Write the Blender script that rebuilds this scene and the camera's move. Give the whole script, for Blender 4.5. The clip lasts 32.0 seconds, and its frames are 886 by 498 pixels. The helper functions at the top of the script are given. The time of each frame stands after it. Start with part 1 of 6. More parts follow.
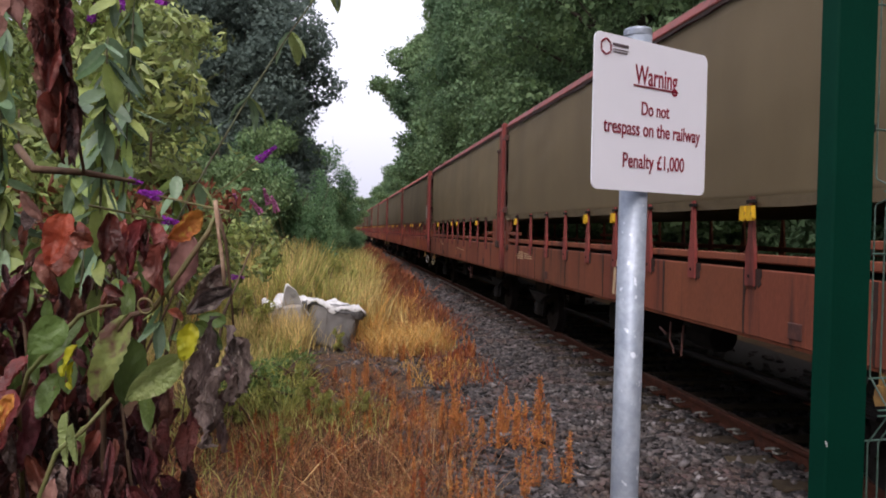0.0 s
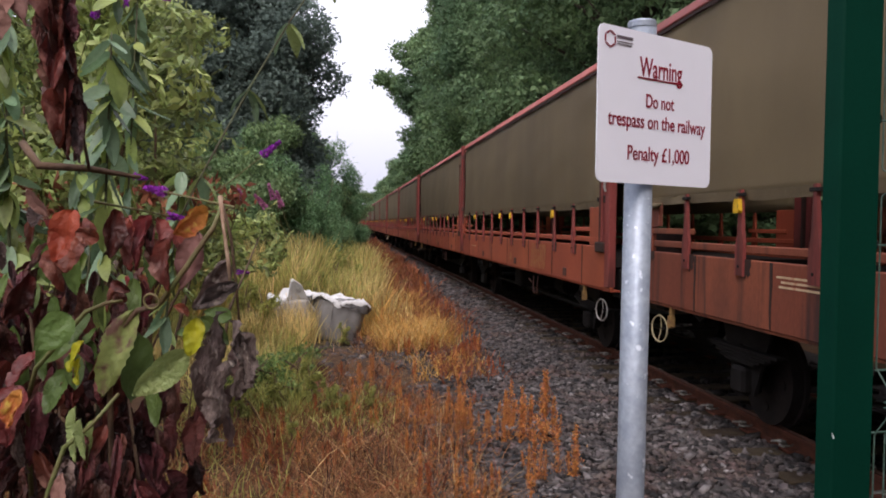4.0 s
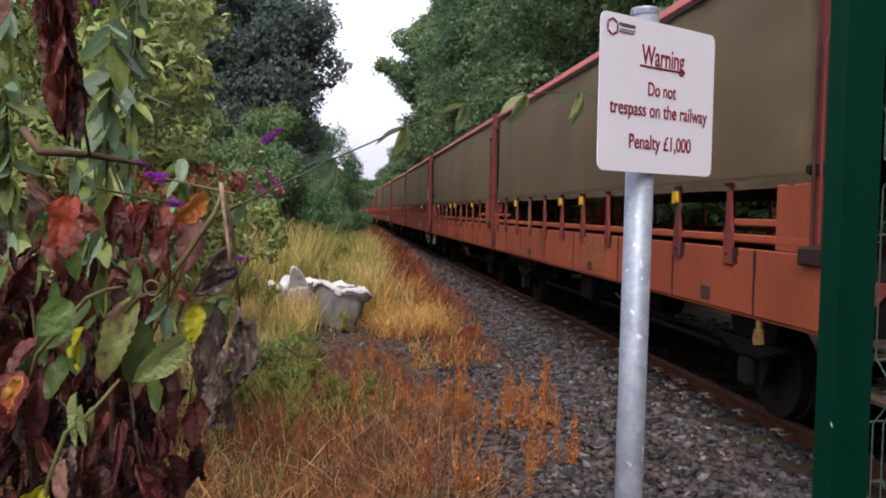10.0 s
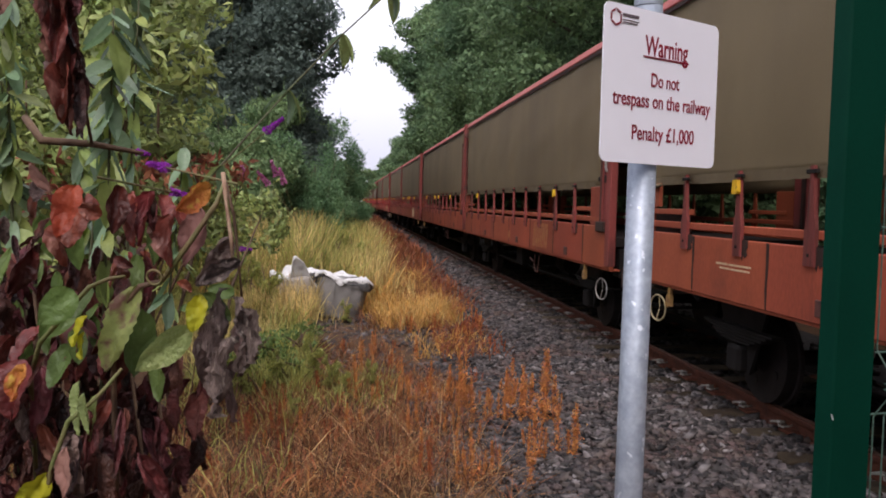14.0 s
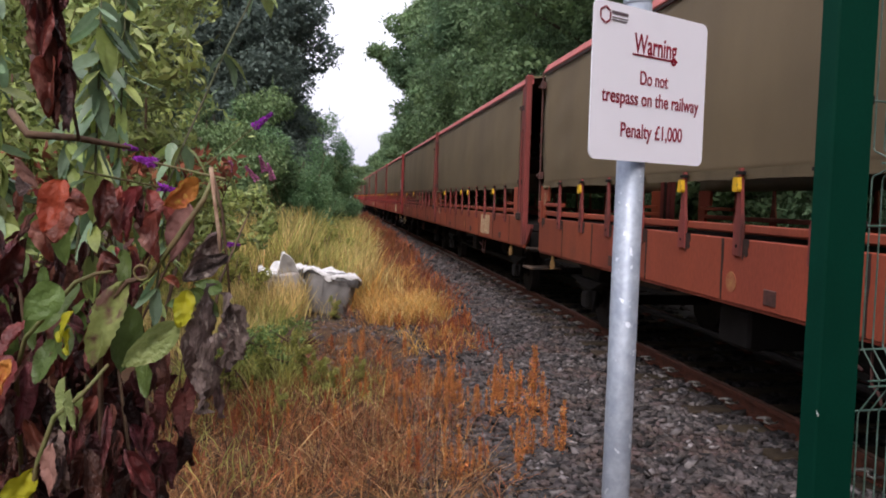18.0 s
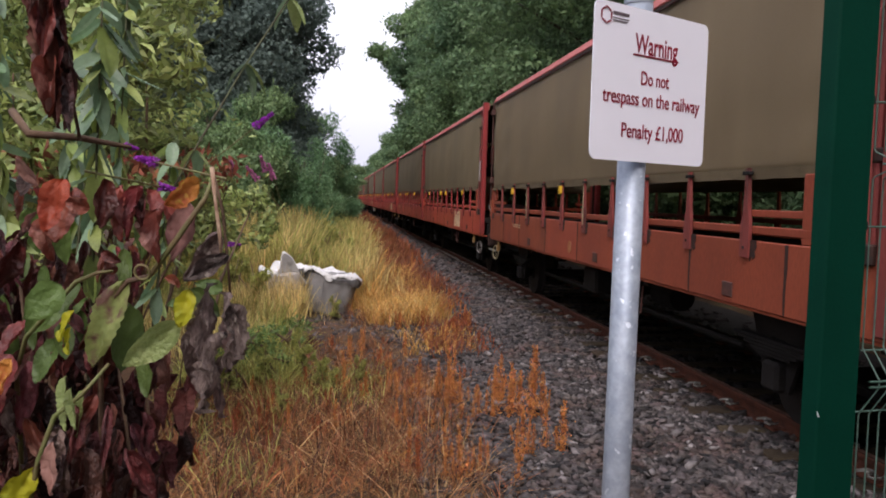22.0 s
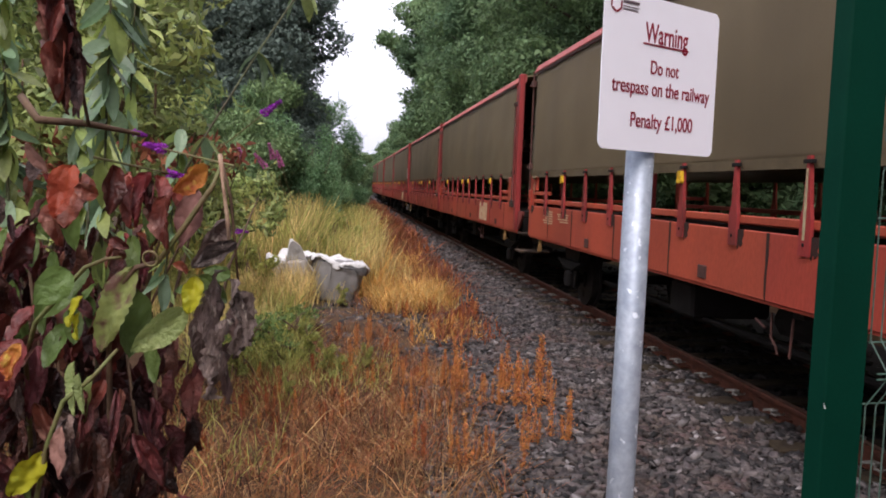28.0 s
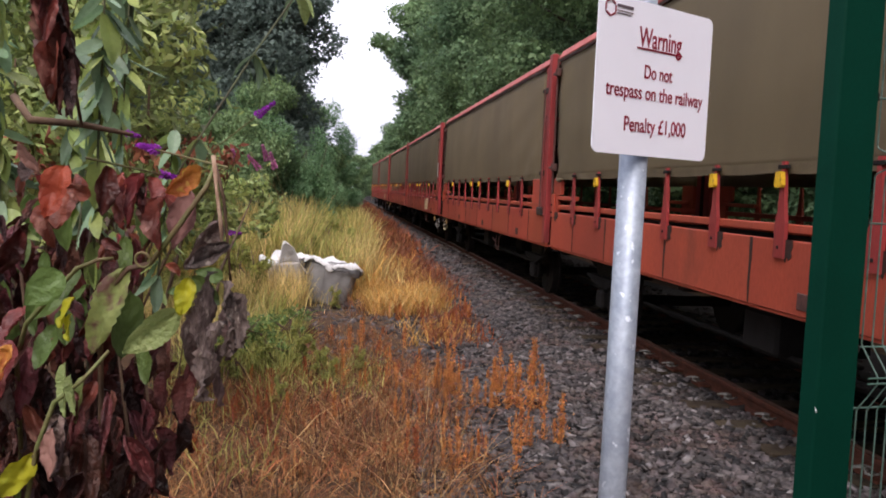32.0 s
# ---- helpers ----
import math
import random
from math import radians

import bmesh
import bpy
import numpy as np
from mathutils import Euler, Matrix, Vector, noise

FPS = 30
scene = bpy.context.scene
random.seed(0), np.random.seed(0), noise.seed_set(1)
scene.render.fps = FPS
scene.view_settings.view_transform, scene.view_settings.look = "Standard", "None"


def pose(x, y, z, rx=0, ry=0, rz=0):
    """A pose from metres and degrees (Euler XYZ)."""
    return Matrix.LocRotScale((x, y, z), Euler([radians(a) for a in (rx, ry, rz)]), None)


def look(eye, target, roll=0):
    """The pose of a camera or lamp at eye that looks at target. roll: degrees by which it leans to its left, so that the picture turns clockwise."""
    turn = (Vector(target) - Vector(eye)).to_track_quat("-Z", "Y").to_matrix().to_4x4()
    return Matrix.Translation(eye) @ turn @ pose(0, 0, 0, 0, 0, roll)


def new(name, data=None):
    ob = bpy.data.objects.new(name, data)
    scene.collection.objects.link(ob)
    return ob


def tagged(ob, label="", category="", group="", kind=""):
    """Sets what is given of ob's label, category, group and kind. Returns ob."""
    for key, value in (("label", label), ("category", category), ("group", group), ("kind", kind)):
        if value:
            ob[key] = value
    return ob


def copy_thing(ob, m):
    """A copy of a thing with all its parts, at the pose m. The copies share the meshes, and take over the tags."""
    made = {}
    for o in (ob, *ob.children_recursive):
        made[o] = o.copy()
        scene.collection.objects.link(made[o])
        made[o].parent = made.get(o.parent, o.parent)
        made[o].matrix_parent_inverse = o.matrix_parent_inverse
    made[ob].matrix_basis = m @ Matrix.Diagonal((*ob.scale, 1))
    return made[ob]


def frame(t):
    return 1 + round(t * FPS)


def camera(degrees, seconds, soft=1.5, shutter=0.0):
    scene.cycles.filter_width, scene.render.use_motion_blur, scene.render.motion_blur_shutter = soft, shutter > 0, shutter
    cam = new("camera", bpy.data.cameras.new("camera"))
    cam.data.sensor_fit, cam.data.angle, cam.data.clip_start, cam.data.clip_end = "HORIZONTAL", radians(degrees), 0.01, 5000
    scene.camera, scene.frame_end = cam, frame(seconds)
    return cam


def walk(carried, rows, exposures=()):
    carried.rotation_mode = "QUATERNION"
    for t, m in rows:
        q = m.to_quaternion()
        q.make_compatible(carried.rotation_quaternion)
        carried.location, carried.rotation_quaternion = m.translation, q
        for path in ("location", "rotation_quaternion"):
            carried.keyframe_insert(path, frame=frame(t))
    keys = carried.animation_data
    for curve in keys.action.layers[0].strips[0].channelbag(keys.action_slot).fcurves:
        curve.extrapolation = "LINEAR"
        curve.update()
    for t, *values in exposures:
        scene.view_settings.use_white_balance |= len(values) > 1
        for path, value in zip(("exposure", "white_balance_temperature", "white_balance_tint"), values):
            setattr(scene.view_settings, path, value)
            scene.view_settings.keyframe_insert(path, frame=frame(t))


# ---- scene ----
EXPOSURE = [(0.0, 0.44), (3.0, 0.43), (6.0, 0.48), (11.0, 0.5), (13.0, 0.45), (17.0, 0.58), (20.0, 0.56), (24.0, 0.5), (28.0, 0.66), (32.0, 0.72)]
SKY_STRENGTH, SUN_ENERGY = 0.095, 1.5
# ---- camera ----
cam = camera(58.0, 32.0, soft=1.85)
EYE = (0.0, 0.0, 1.89)
# seconds, yaw, pitch, roll of a camera that is held in one place
TURNS = [
    (0, -7.411, -1.355, -1.100),
    (0.5, -7.367, -1.466, -0.966),
    (1, -7.553, -1.566, -0.955),
    (1.5, -7.539, -1.480, -0.912),
    (2, -7.153, -1.369, -0.776),
    (2.5, -7.150, -1.624, -0.772),
    (3, -7.052, -1.850, -0.774),
    (3.5, -7.060, -1.760, -0.742),
    (5.5, -7.095, -2.079, -0.862),
    (6, -6.977, -2.142, -0.821),
    (6.5, -6.922, -2.151, -0.812),
    (7, -7.114, -2.057, -0.938),
    (7.5, -6.836, -2.207, -0.792),
    (8, -6.812, -2.529, -0.909),
    (8.5, -6.852, -2.607, -0.977),
    (9, -6.887, -2.668, -1.020),
    (9.5, -6.956, -2.508, -1.100),
    (10, -7.012, -2.668, -0.998),
    (10.5, -7.191, -2.624, -1.090),
    (11, -7.105, -2.564, -1.103),
    (11.5, -6.899, -2.764, -1.031),
    (12, -6.999, -2.672, -1.085),
    (12.5, -6.830, -2.815, -1.031),
    (13, -6.807, -2.895, -1.062),
    (13.5, -6.751, -3.248, -1.144),
    (14, -6.866, -3.339, -1.240),
    (14.5, -7.054, -3.397, -1.342),
    (16.5, -7.221, -4.157, -1.377),
    (17, -7.601, -3.971, -1.442),
    (17.5, -7.683, -3.594, -1.536),
    (18, -7.656, -3.575, -1.517),
    (18.5, -7.491, -3.711, -1.427),
    (19, -7.442, -3.731, -1.489),
    (19.5, -7.591, -3.572, -1.582),
    (20, -7.580, -3.538, -1.504),
    (20.5, -7.851, -3.528, -1.603),
    (21, -7.678, -3.776, -1.607),
    (21.5, -7.657, -3.769, -1.633),
    (22, -7.609, -3.574, -1.611),
    (22.5, -7.588, -3.620, -1.670),
    (23, -7.572, -3.680, -1.708),
    (23.5, -7.342, -3.920, -1.726),
    (24, -7.257, -4.047, -1.828),
    (24.5, -7.356, -4.007, -1.940),
    (25, -7.361, -4.025, -1.925),
    (25.5, -7.293, -4.120, -1.933),
    (27.5, -7.068, -4.338, -2.016),
    (28, -7.057, -4.406, -2.007),
    (28.5, -6.918, -4.430, -2.059),
    (29, -6.973, -4.595, -2.133),
    (29.5, -7.492, -4.073, -2.302),
    (30, -7.433, -4.035, -2.230),
    (30.5, -7.438, -4.112, -2.275),
    (31, -7.384, -4.311, -2.292),
    (31.5, -7.529, -4.357, -2.310),
    (32, -7.509, -4.194, -2.337),
]
walk(cam, [(t, pose(*EYE, 90 + p, r, w)) for t, w, p, r in TURNS],
     exposures=[(t, e + 0.22, 6420, 19) for t, e in EXPOSURE])

# ---- light: an overcast day ----
world = bpy.data.worlds.new("overcast_sky")
scene.world = world
world.use_nodes = True
wn, wl = world.node_tree.nodes, world.node_tree.links
sky = wn.new("ShaderNodeTexSky")
sky.sky_type = "NISHITA"
sky.sun_disc = False
sky.sun_elevation, sky.sun_rotation = radians(48), radians(200)
sky.air_density, sky.dust_density, sky.ozone_density = 1.0, 6.0, 1.0
cloud = wn.new("ShaderNodeTexNoise")
cloud.inputs["Scale"].default_value = 1.6
cloud.inputs["Detail"].default_value = 5
ramp = wn.new("ShaderNodeValToRGB")
ramp.color_ramp.elements[0].position, ramp.color_ramp.elements[0].color = 0.3, (8.2, 8.7, 10.0, 1)
ramp.color_ramp.elements[1].position, ramp.color_ramp.elements[1].color = 0.7, (11.0, 11.3, 12.0, 1)
mix = wn.new("ShaderNodeMix")
mix.data_type = "RGBA"
mix.inputs["Factor"].default_value = 0.82
wl.new(cloud.outputs["Fac"], ramp.inputs["Fac"])
wl.new(sky.outputs["Color"], mix.inputs["A"])
wl.new(ramp.outputs["Color"], mix.inputs["B"])
tc = wn.new("ShaderNodeTexCoord")
sep = wn.new("ShaderNodeSeparateXYZ")
wl.new(tc.outputs["Generated"], sep.inputs["Vector"])
low = wn.new("ShaderNodeMapRange")
low.inputs["From Min"].default_value, low.inputs["From Max"].default_value = 0.03, 0.25
low.inputs["To Min"].default_value, low.inputs["To Max"].default_value = 0.95, 0.0
wl.new(sep.outputs["Z"], low.inputs["Value"])
bank = wn.new("ShaderNodeMix")
bank.data_type = "RGBA"
bank.inputs["B"].default_value = (4.9, 5.1, 5.8, 1)
wl.new(low.outputs["Result"], bank.inputs["Factor"])
wl.new(mix.outputs["Result"], bank.inputs["A"])
wl.new(bank.outputs["Result"], wn["Background"].inputs["Color"])
wn["Background"].inputs["Strength"].default_value = SKY_STRENGTH

sun = new("sun", bpy.data.lights.new("sun", "SUN"))
sun.data.energy, sun.data.angle, sun.data.color = SUN_ENERGY, radians(30), (1.0, 0.96, 0.9)
sun.matrix_world = look((-7, -24, 32), (0, 0, 0))

# ---- materials ----


def material(name, colour, rough=0.8, metal=0.0, second=None, scale=6.0, fine=60.0, bump=0.2, vary="", amount=0.25,
             translucent=0.0, gloss=0.25, grain=0.28, third=None, third_scale=1.2, third_at=0.6, coat=0.0, streak=0.0, spread=0.12, runs=None, runs_at=0.6):
    """A procedural surface: two colours mixed by noise at a coarse and a fine scale, a third in patches, and relief."""
    m = bpy.data.materials.new(name)
    m.use_nodes = True
    n, l = m.node_tree.nodes, m.node_tree.links
    b = n["Principled BSDF"]
    b.inputs["Roughness"].default_value, b.inputs["Metallic"].default_value = rough, metal
    b.inputs["Coat Weight"].default_value, b.inputs["Specular IOR Level"].default_value = coat, gloss
    co = n.new("ShaderNodeTexCoord")
    mp = n.new("ShaderNodeMapping")
    mp.inputs["Scale"].default_value = (1, 1, 1 - streak)
    l.new(co.outputs["Object"], mp.inputs["Vector"])

    def noise_of(s, detail=4.0):
        t = n.new("ShaderNodeTexNoise")
        t.inputs["Scale"].default_value, t.inputs["Detail"].default_value = s, detail
        l.new(mp.outputs["Vector"], t.inputs["Vector"])
        return t

    def blend(fac, a, c):
        k = n.new("ShaderNodeMix")
        k.data_type = "RGBA"
        if isinstance(fac, float):
            k.inputs["Factor"].default_value = fac
        else:
            l.new(fac, k.inputs["Factor"])
        for sock, v in (("A", a), ("B", c)):
            if isinstance(v, tuple):
                k.inputs[sock].default_value = (*v, 1)
            else:
                l.new(v, k.inputs[sock])
        return k.outputs["Result"]

    def rampof(sock, lo, hi):
        r = n.new("ShaderNodeMapRange")
        r.inputs["From Min"].default_value, r.inputs["From Max"].default_value = lo, hi
        l.new(sock, r.inputs["Value"])
        return r.outputs["Result"]

    second = second or tuple(c * 0.6 for c in colour)
    coarse, fleck = noise_of(scale), noise_of(fine, 3.0)
    c = blend(rampof(coarse.outputs["Fac"], 0.35, 0.68), colour, second)
    if third:
        c = blend(rampof(noise_of(third_scale, 6.0).outputs["Fac"], third_at, third_at + spread), c, third)
    if runs:
        # washed-down dirt or scuffs in upright runs
        down = n.new("ShaderNodeMapping")
        down.inputs["Scale"].default_value = (7.0, 7.0, 0.55)
        l.new(co.outputs["Object"], down.inputs["Vector"])
        wash = n.new("ShaderNodeTexNoise")
        wash.inputs["Scale"].default_value, wash.inputs["Detail"].default_value = 1.0, 5.0
        l.new(down.outputs["Vector"], wash.inputs["Vector"])
        c = blend(rampof(wash.outputs["Fac"], runs_at, runs_at + 0.2), c, runs)
    hsv = n.new("ShaderNodeHueSaturation")
    l.new(c, hsv.inputs["Color"])
    val = rampof(fleck.outputs["Fac"], 0.0, 1.0)
    mr = n.new("ShaderNodeMapRange")
    mr.inputs["To Min"].default_value, mr.inputs["To Max"].default_value = 1 - grain, 1 + grain
    l.new(val, mr.inputs["Value"])
    out = mr.outputs["Result"]
    if vary:
        if vary == "object":
            src = n.new("ShaderNodeObjectInfo").outputs["Random"]
        else:
            src = n.new("ShaderNodeNewGeometry").outputs["Random Per Island"]
        vr = n.new("ShaderNodeMapRange")
        vr.inputs["To Min"].default_value, vr.inputs["To Max"].default_value = 1 - amount, 1 + amount
        l.new(src, vr.inputs["Value"])
        mul = n.new("ShaderNodeMath")
        mul.operation = "MULTIPLY"
        l.new(out, mul.inputs[0])
        l.new(vr.outputs["Result"], mul.inputs[1])
        out = mul.outputs["Value"]
        hr = n.new("ShaderNodeMapRange")
        hr.inputs["To Min"].default_value, hr.inputs["To Max"].default_value = 0.5 - amount * 0.025, 0.5 + amount * 0.025
        wob = n.new("ShaderNodeMath")
        wob.operation = "FRACT"
        m7 = n.new("ShaderNodeMath")
        m7.operation = "MULTIPLY"
        m7.inputs[1].default_value = 7.31
        l.new(src, m7.inputs[0])
        l.new(m7.outputs["Value"], wob.inputs[0])
        l.new(wob.outputs["Value"], hr.inputs["Value"])
        l.new(hr.outputs["Result"], hsv.inputs["Hue"])
    l.new(out, hsv.inputs["Value"])
    l.new(hsv.outputs["Color"], b.inputs["Base Color"])
    if bump:
        bp = n.new("ShaderNodeBump")
        bp.inputs["Strength"].default_value, bp.inputs["Distance"].default_value = bump, 0.01
        l.new(fleck.outputs["Fac"], bp.inputs["Height"])
        l.new(bp.outputs["Normal"], b.inputs["Normal"])
    if translucent:
        tr = n.new("ShaderNodeBsdfTranslucent")
        l.new(hsv.outputs["Color"], tr.inputs["Color"])
        ms = n.new("ShaderNodeMixShader")
        ms.inputs["Fac"].default_value = translucent
        l.new(b.outputs["BSDF"], ms.inputs[1])
        l.new(tr.outputs["BSDF"], ms.inputs[2])
        l.new(ms.outputs["Shader"], n["Material Output"].inputs["Surface"])
    return m


SOIL = material("soil", (0.085, 0.042, 0.019), 0.95, second=(0.04, 0.022, 0.012), scale=3, fine=40, bump=0.8, third=(0.065, 0.052, 0.02), third_scale=0.5, third_at=0.52)
STONE = material("ballast_stone", (0.083, 0.070, 0.0655), 0.8, second=(0.024, 0.019, 0.019), scale=9, fine=60, bump=0.5, vary="island", amount=0.96, gloss=0.4, third=(0.06, 0.04, 0.034), third_scale=1.3, third_at=0.5)
STONE_ONE = material("ballast_stone_single", (0.20, 0.18, 0.175), 0.8, second=(0.10, 0.085, 0.08), scale=9, fine=60, bump=0.5, vary="object", amount=0.6, gloss=0.4)
# oily stones under the train, its shade put into the dark colour
STONE_SHADED = material("oily_ballast_stone", (0.03, 0.025, 0.024), 0.9, second=(0.02, 0.017, 0.016), scale=7, fine=60, bump=0.5, vary="island", amount=0.6, gloss=0.1)
BED = material("ballast_bed", (0.024, 0.021, 0.02), 0.95, second=(0.014, 0.012, 0.011), scale=14, fine=60, bump=1.0)
RUST = material("rusty_rail_steel", (0.098, 0.034, 0.02), 0.9, 0.0, second=(0.06, 0.024, 0.016), scale=12, fine=120, bump=0.3, gloss=0.15)
RAILTOP = material("worn_rail_head", (0.17, 0.085, 0.058), 0.6, 0.3, second=(0.11, 0.05, 0.035), scale=8, bump=0.1)
SLEEPER = material("sleeper_timber", (0.062, 0.046, 0.029), 0.95, second=(0.034, 0.025, 0.018), scale=8, fine=50, bump=0.6, vary="object", amount=0.25, gloss=0.1)
CLIP = material("rail_clip_steel", (0.26, 0.25, 0.22), 0.6, 0.2, second=(0.07, 0.05, 0.04), scale=22, third=(0.5, 0.5, 0.46), third_scale=30, third_at=0.58)
RED_FADED = material("faded_orange_red_paint", (0.39, 0.088, 0.041), 0.65, second=(0.285, 0.064, 0.033), scale=1.1, fine=50, bump=0.12, third=(0.13, 0.04, 0.028), third_scale=1.8, third_at=0.58, vary="object", amount=0.14, streak=0.6, spread=0.28, runs=(0.12, 0.037, 0.026), runs_at=0.70)
RED_OLD = material("weathered_red_paint", (0.315, 0.067, 0.031), 0.65, second=(0.22, 0.049, 0.026), scale=1.1, fine=50, bump=0.12, third=(0.13, 0.04, 0.028), third_scale=1.8, third_at=0.58, vary="object", amount=0.14, streak=0.6, spread=0.28, runs=(0.12, 0.037, 0.026), runs_at=0.70)
RED_DUSTY = material("dusty_brown_red_paint", (0.25, 0.072, 0.036), 0.7, second=(0.185, 0.055, 0.03), scale=1.1, fine=50, bump=0.12, third=(0.09, 0.034, 0.025), third_scale=1.8, third_at=0.54, vary="object", amount=0.16, streak=0.6, spread=0.28, runs=(0.06, 0.026, 0.021), runs_at=0.54)
RED_NEW = material("brighter_red_paint", (0.41, 0.068, 0.036), 0.55, second=(0.31, 0.054, 0.032), scale=1.3, fine=50, bump=0.1, third=(0.15, 0.04, 0.027), third_scale=2.0, third_at=0.6, vary="object", amount=0.12, streak=0.6, spread=0.25, runs=(0.13, 0.032, 0.023), runs_at=0.70)
PILLAR_OLD = material("dull_crimson_paint", (0.24, 0.05, 0.042), 0.6, second=(0.17, 0.04, 0.034), scale=3, bump=0.1, third=(0.09, 0.035, 0.03), third_scale=3.0, third_at=0.6, streak=0.7, runs=(0.05, 0.022, 0.019), runs_at=0.54)
PILLAR_NEW = material("crimson_paint", (0.30, 0.038, 0.036), 0.5, second=(0.22, 0.033, 0.031), scale=3, bump=0.1, third=(0.10, 0.028, 0.025), third_scale=3.0, third_at=0.6, streak=0.7, runs=(0.07, 0.022, 0.02), runs_at=0.58)
RAILPAINT = material("chalky_faded_red_paint", (0.43, 0.105, 0.088), 0.6, second=(0.33, 0.075, 0.062), scale=3, bump=0.1, third=(0.16, 0.05, 0.04), third_scale=2.5, third_at=0.66, vary="object", amount=0.12)
CANVAS = material("grey_brown_tarpaulin", (0.165, 0.123, 0.066), 0.7, second=(0.137, 0.102, 0.056), scale=0.9, fine=160, bump=0.1, gloss=0.3, grain=0.1, third=(0.105, 0.078, 0.045), third_scale=0.6, third_at=0.5, vary="object", amount=0.14, streak=0.6, spread=0.35, runs=(0.18, 0.14, 0.085), runs_at=0.78)
CANVAS_PALE = material("scuffed_tarpaulin_hem", (0.14, 0.105, 0.058), 0.75, second=(0.11, 0.083, 0.047), scale=5, fine=100, bump=0.2, third=(0.22, 0.175, 0.12), third_scale=6, third_at=0.66)
GRIME = material("grimy_black_steel", (0.02, 0.0178, 0.0165), 0.9, 0.0, second=(0.014, 0.012, 0.0112), scale=5, fine=60, gloss=0.12)
GREASE_SHADOW = material("black_grease_stain", (0.028, 0.018, 0.015), 0.7, second=(0.05, 0.022, 0.016), scale=14, bump=0.3)
DULLPLATE = material("dull_maroon_plate", (0.10, 0.04, 0.032), 0.7, second=(0.06, 0.03, 0.025), scale=14, bump=0.2)
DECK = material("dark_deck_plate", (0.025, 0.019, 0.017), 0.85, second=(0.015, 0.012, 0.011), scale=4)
WHEELSTEEL = material("brown_wheel_steel", (0.026, 0.021, 0.019), 0.8, 0.1, second=(0.017, 0.014, 0.013), scale=8, gloss=0.12)
YELLOW = material("yellow_paint", (0.72, 0.44, 0.02), 0.5, second=(0.6, 0.34, 0.02), scale=12, third=(0.25, 0.16, 0.06), third_scale=9, third_at=0.62)
OCHRE = material("grimy_ochre_paint", (0.3, 0.17, 0.05), 0.7, second=(0.16, 0.09, 0.04), scale=14, third=(0.06, 0.04, 0.03), third_scale=12, third_at=0.6)
CREAM = material("cream_lettering_paint", (0.62, 0.46, 0.28), 0.7, second=(0.5, 0.34, 0.2), scale=9, third=(0.42, 0.15, 0.08), third_scale=12, third_at=0.6)
CREAMSTEEL = material("cream_painted_steel", (0.5, 0.42, 0.24), 0.6, second=(0.3, 0.24, 0.15), scale=14, bump=0.1)
FADED = material("faded_ochre_paint", (0.36, 0.16, 0.06), 0.7, second=(0.3, 0.09, 0.045), scale=16, third=(0.3, 0.075, 0.04), third_scale=14, third_at=0.52)
STEPWOOD = material("worn_plank", (0.10, 0.062, 0.04), 0.9, second=(0.04, 0.027, 0.02), scale=9, fine=60, bump=0.4, third=(0.022, 0.017, 0.014), third_scale=7, third_at=0.5)
DULLSTEEL = material("dull_steel", (0.2, 0.18, 0.16), 0.6, 0.4, second=(0.1, 0.08, 0.07), scale=14)
PALESTEEL = material("pale_bare_steel", (0.42, 0.4, 0.38), 0.5, 0.5, second=(0.28, 0.25, 0.22), scale=12)
GALV = material("galvanised_steel", (0.37, 0.41, 0.47), 0.5, 0.35, second=(0.26, 0.30, 0.36), scale=18, fine=55, bump=0.1, third=(0.6, 0.64, 0.7), third_scale=34, third_at=0.63, spread=0.05)
SIGNWHITE = material("white_sign_enamel", (0.87, 0.87, 0.94), 0.4, second=(0.85, 0.85, 0.92), scale=2, fine=12, bump=0.0, gloss=0.4, grain=0.02)
SIGNRED = material("sign_red_print", (0.27, 0.008, 0.028), 0.4, bump=0.0)
SIGNGREY = material("sign_dark_print", (0.16, 0.12, 0.14), 0.5, bump=0.0)
GREEN = material("green_powder_coat", (0.001, 0.031, 0.0185), 0.5, second=(0.001, 0.024, 0.0148), scale=3, fine=80, bump=0.06, gloss=0.06, grain=0.12)
# paler than the post: the wires' highlights are put into the colour
WIRE = material("green_coated_wire", (0.09, 0.15, 0.125), 0.35, second=(0.03, 0.075, 0.055), scale=20, bump=0.05, gloss=0.6)
CHIP = material("bare_paint_chip", (0.6, 0.62, 0.6), 0.6, bump=0.0)
BAG = material("white_woven_sack", (0.78, 0.77, 0.76), 0.85, second=(0.66, 0.65, 0.63), scale=4, fine=140, bump=0.4, third=(0.34, 0.32, 0.30), third_scale=6, third_at=0.58, translucent=0.12)
BAGDARK = material("grey_sack_side", (0.27, 0.26, 0.25), 0.85, second=(0.18, 0.17, 0.165), scale=4, fine=140, bump=0.4, third=(0.12, 0.11, 0.105), third_scale=3, third_at=0.6)
BAGWARM = material("warm_grey_sack_side", (0.50, 0.46, 0.42), 0.85, second=(0.36, 0.32, 0.28), scale=4, fine=140, bump=0.4, third=(0.2, 0.17, 0.14), third_scale=3, third_at=0.6)
BAG_FOLD_SHADE = material("dark_sack_lining", (0.085, 0.083, 0.085), 0.8, second=(0.16, 0.155, 0.15), scale=9, fine=140, bump=0.4)
BARK = material("tree_bark", (0.075, 0.058, 0.042), 0.95, second=(0.04, 0.032, 0.025), scale=6, fine=40, bump=0.9)
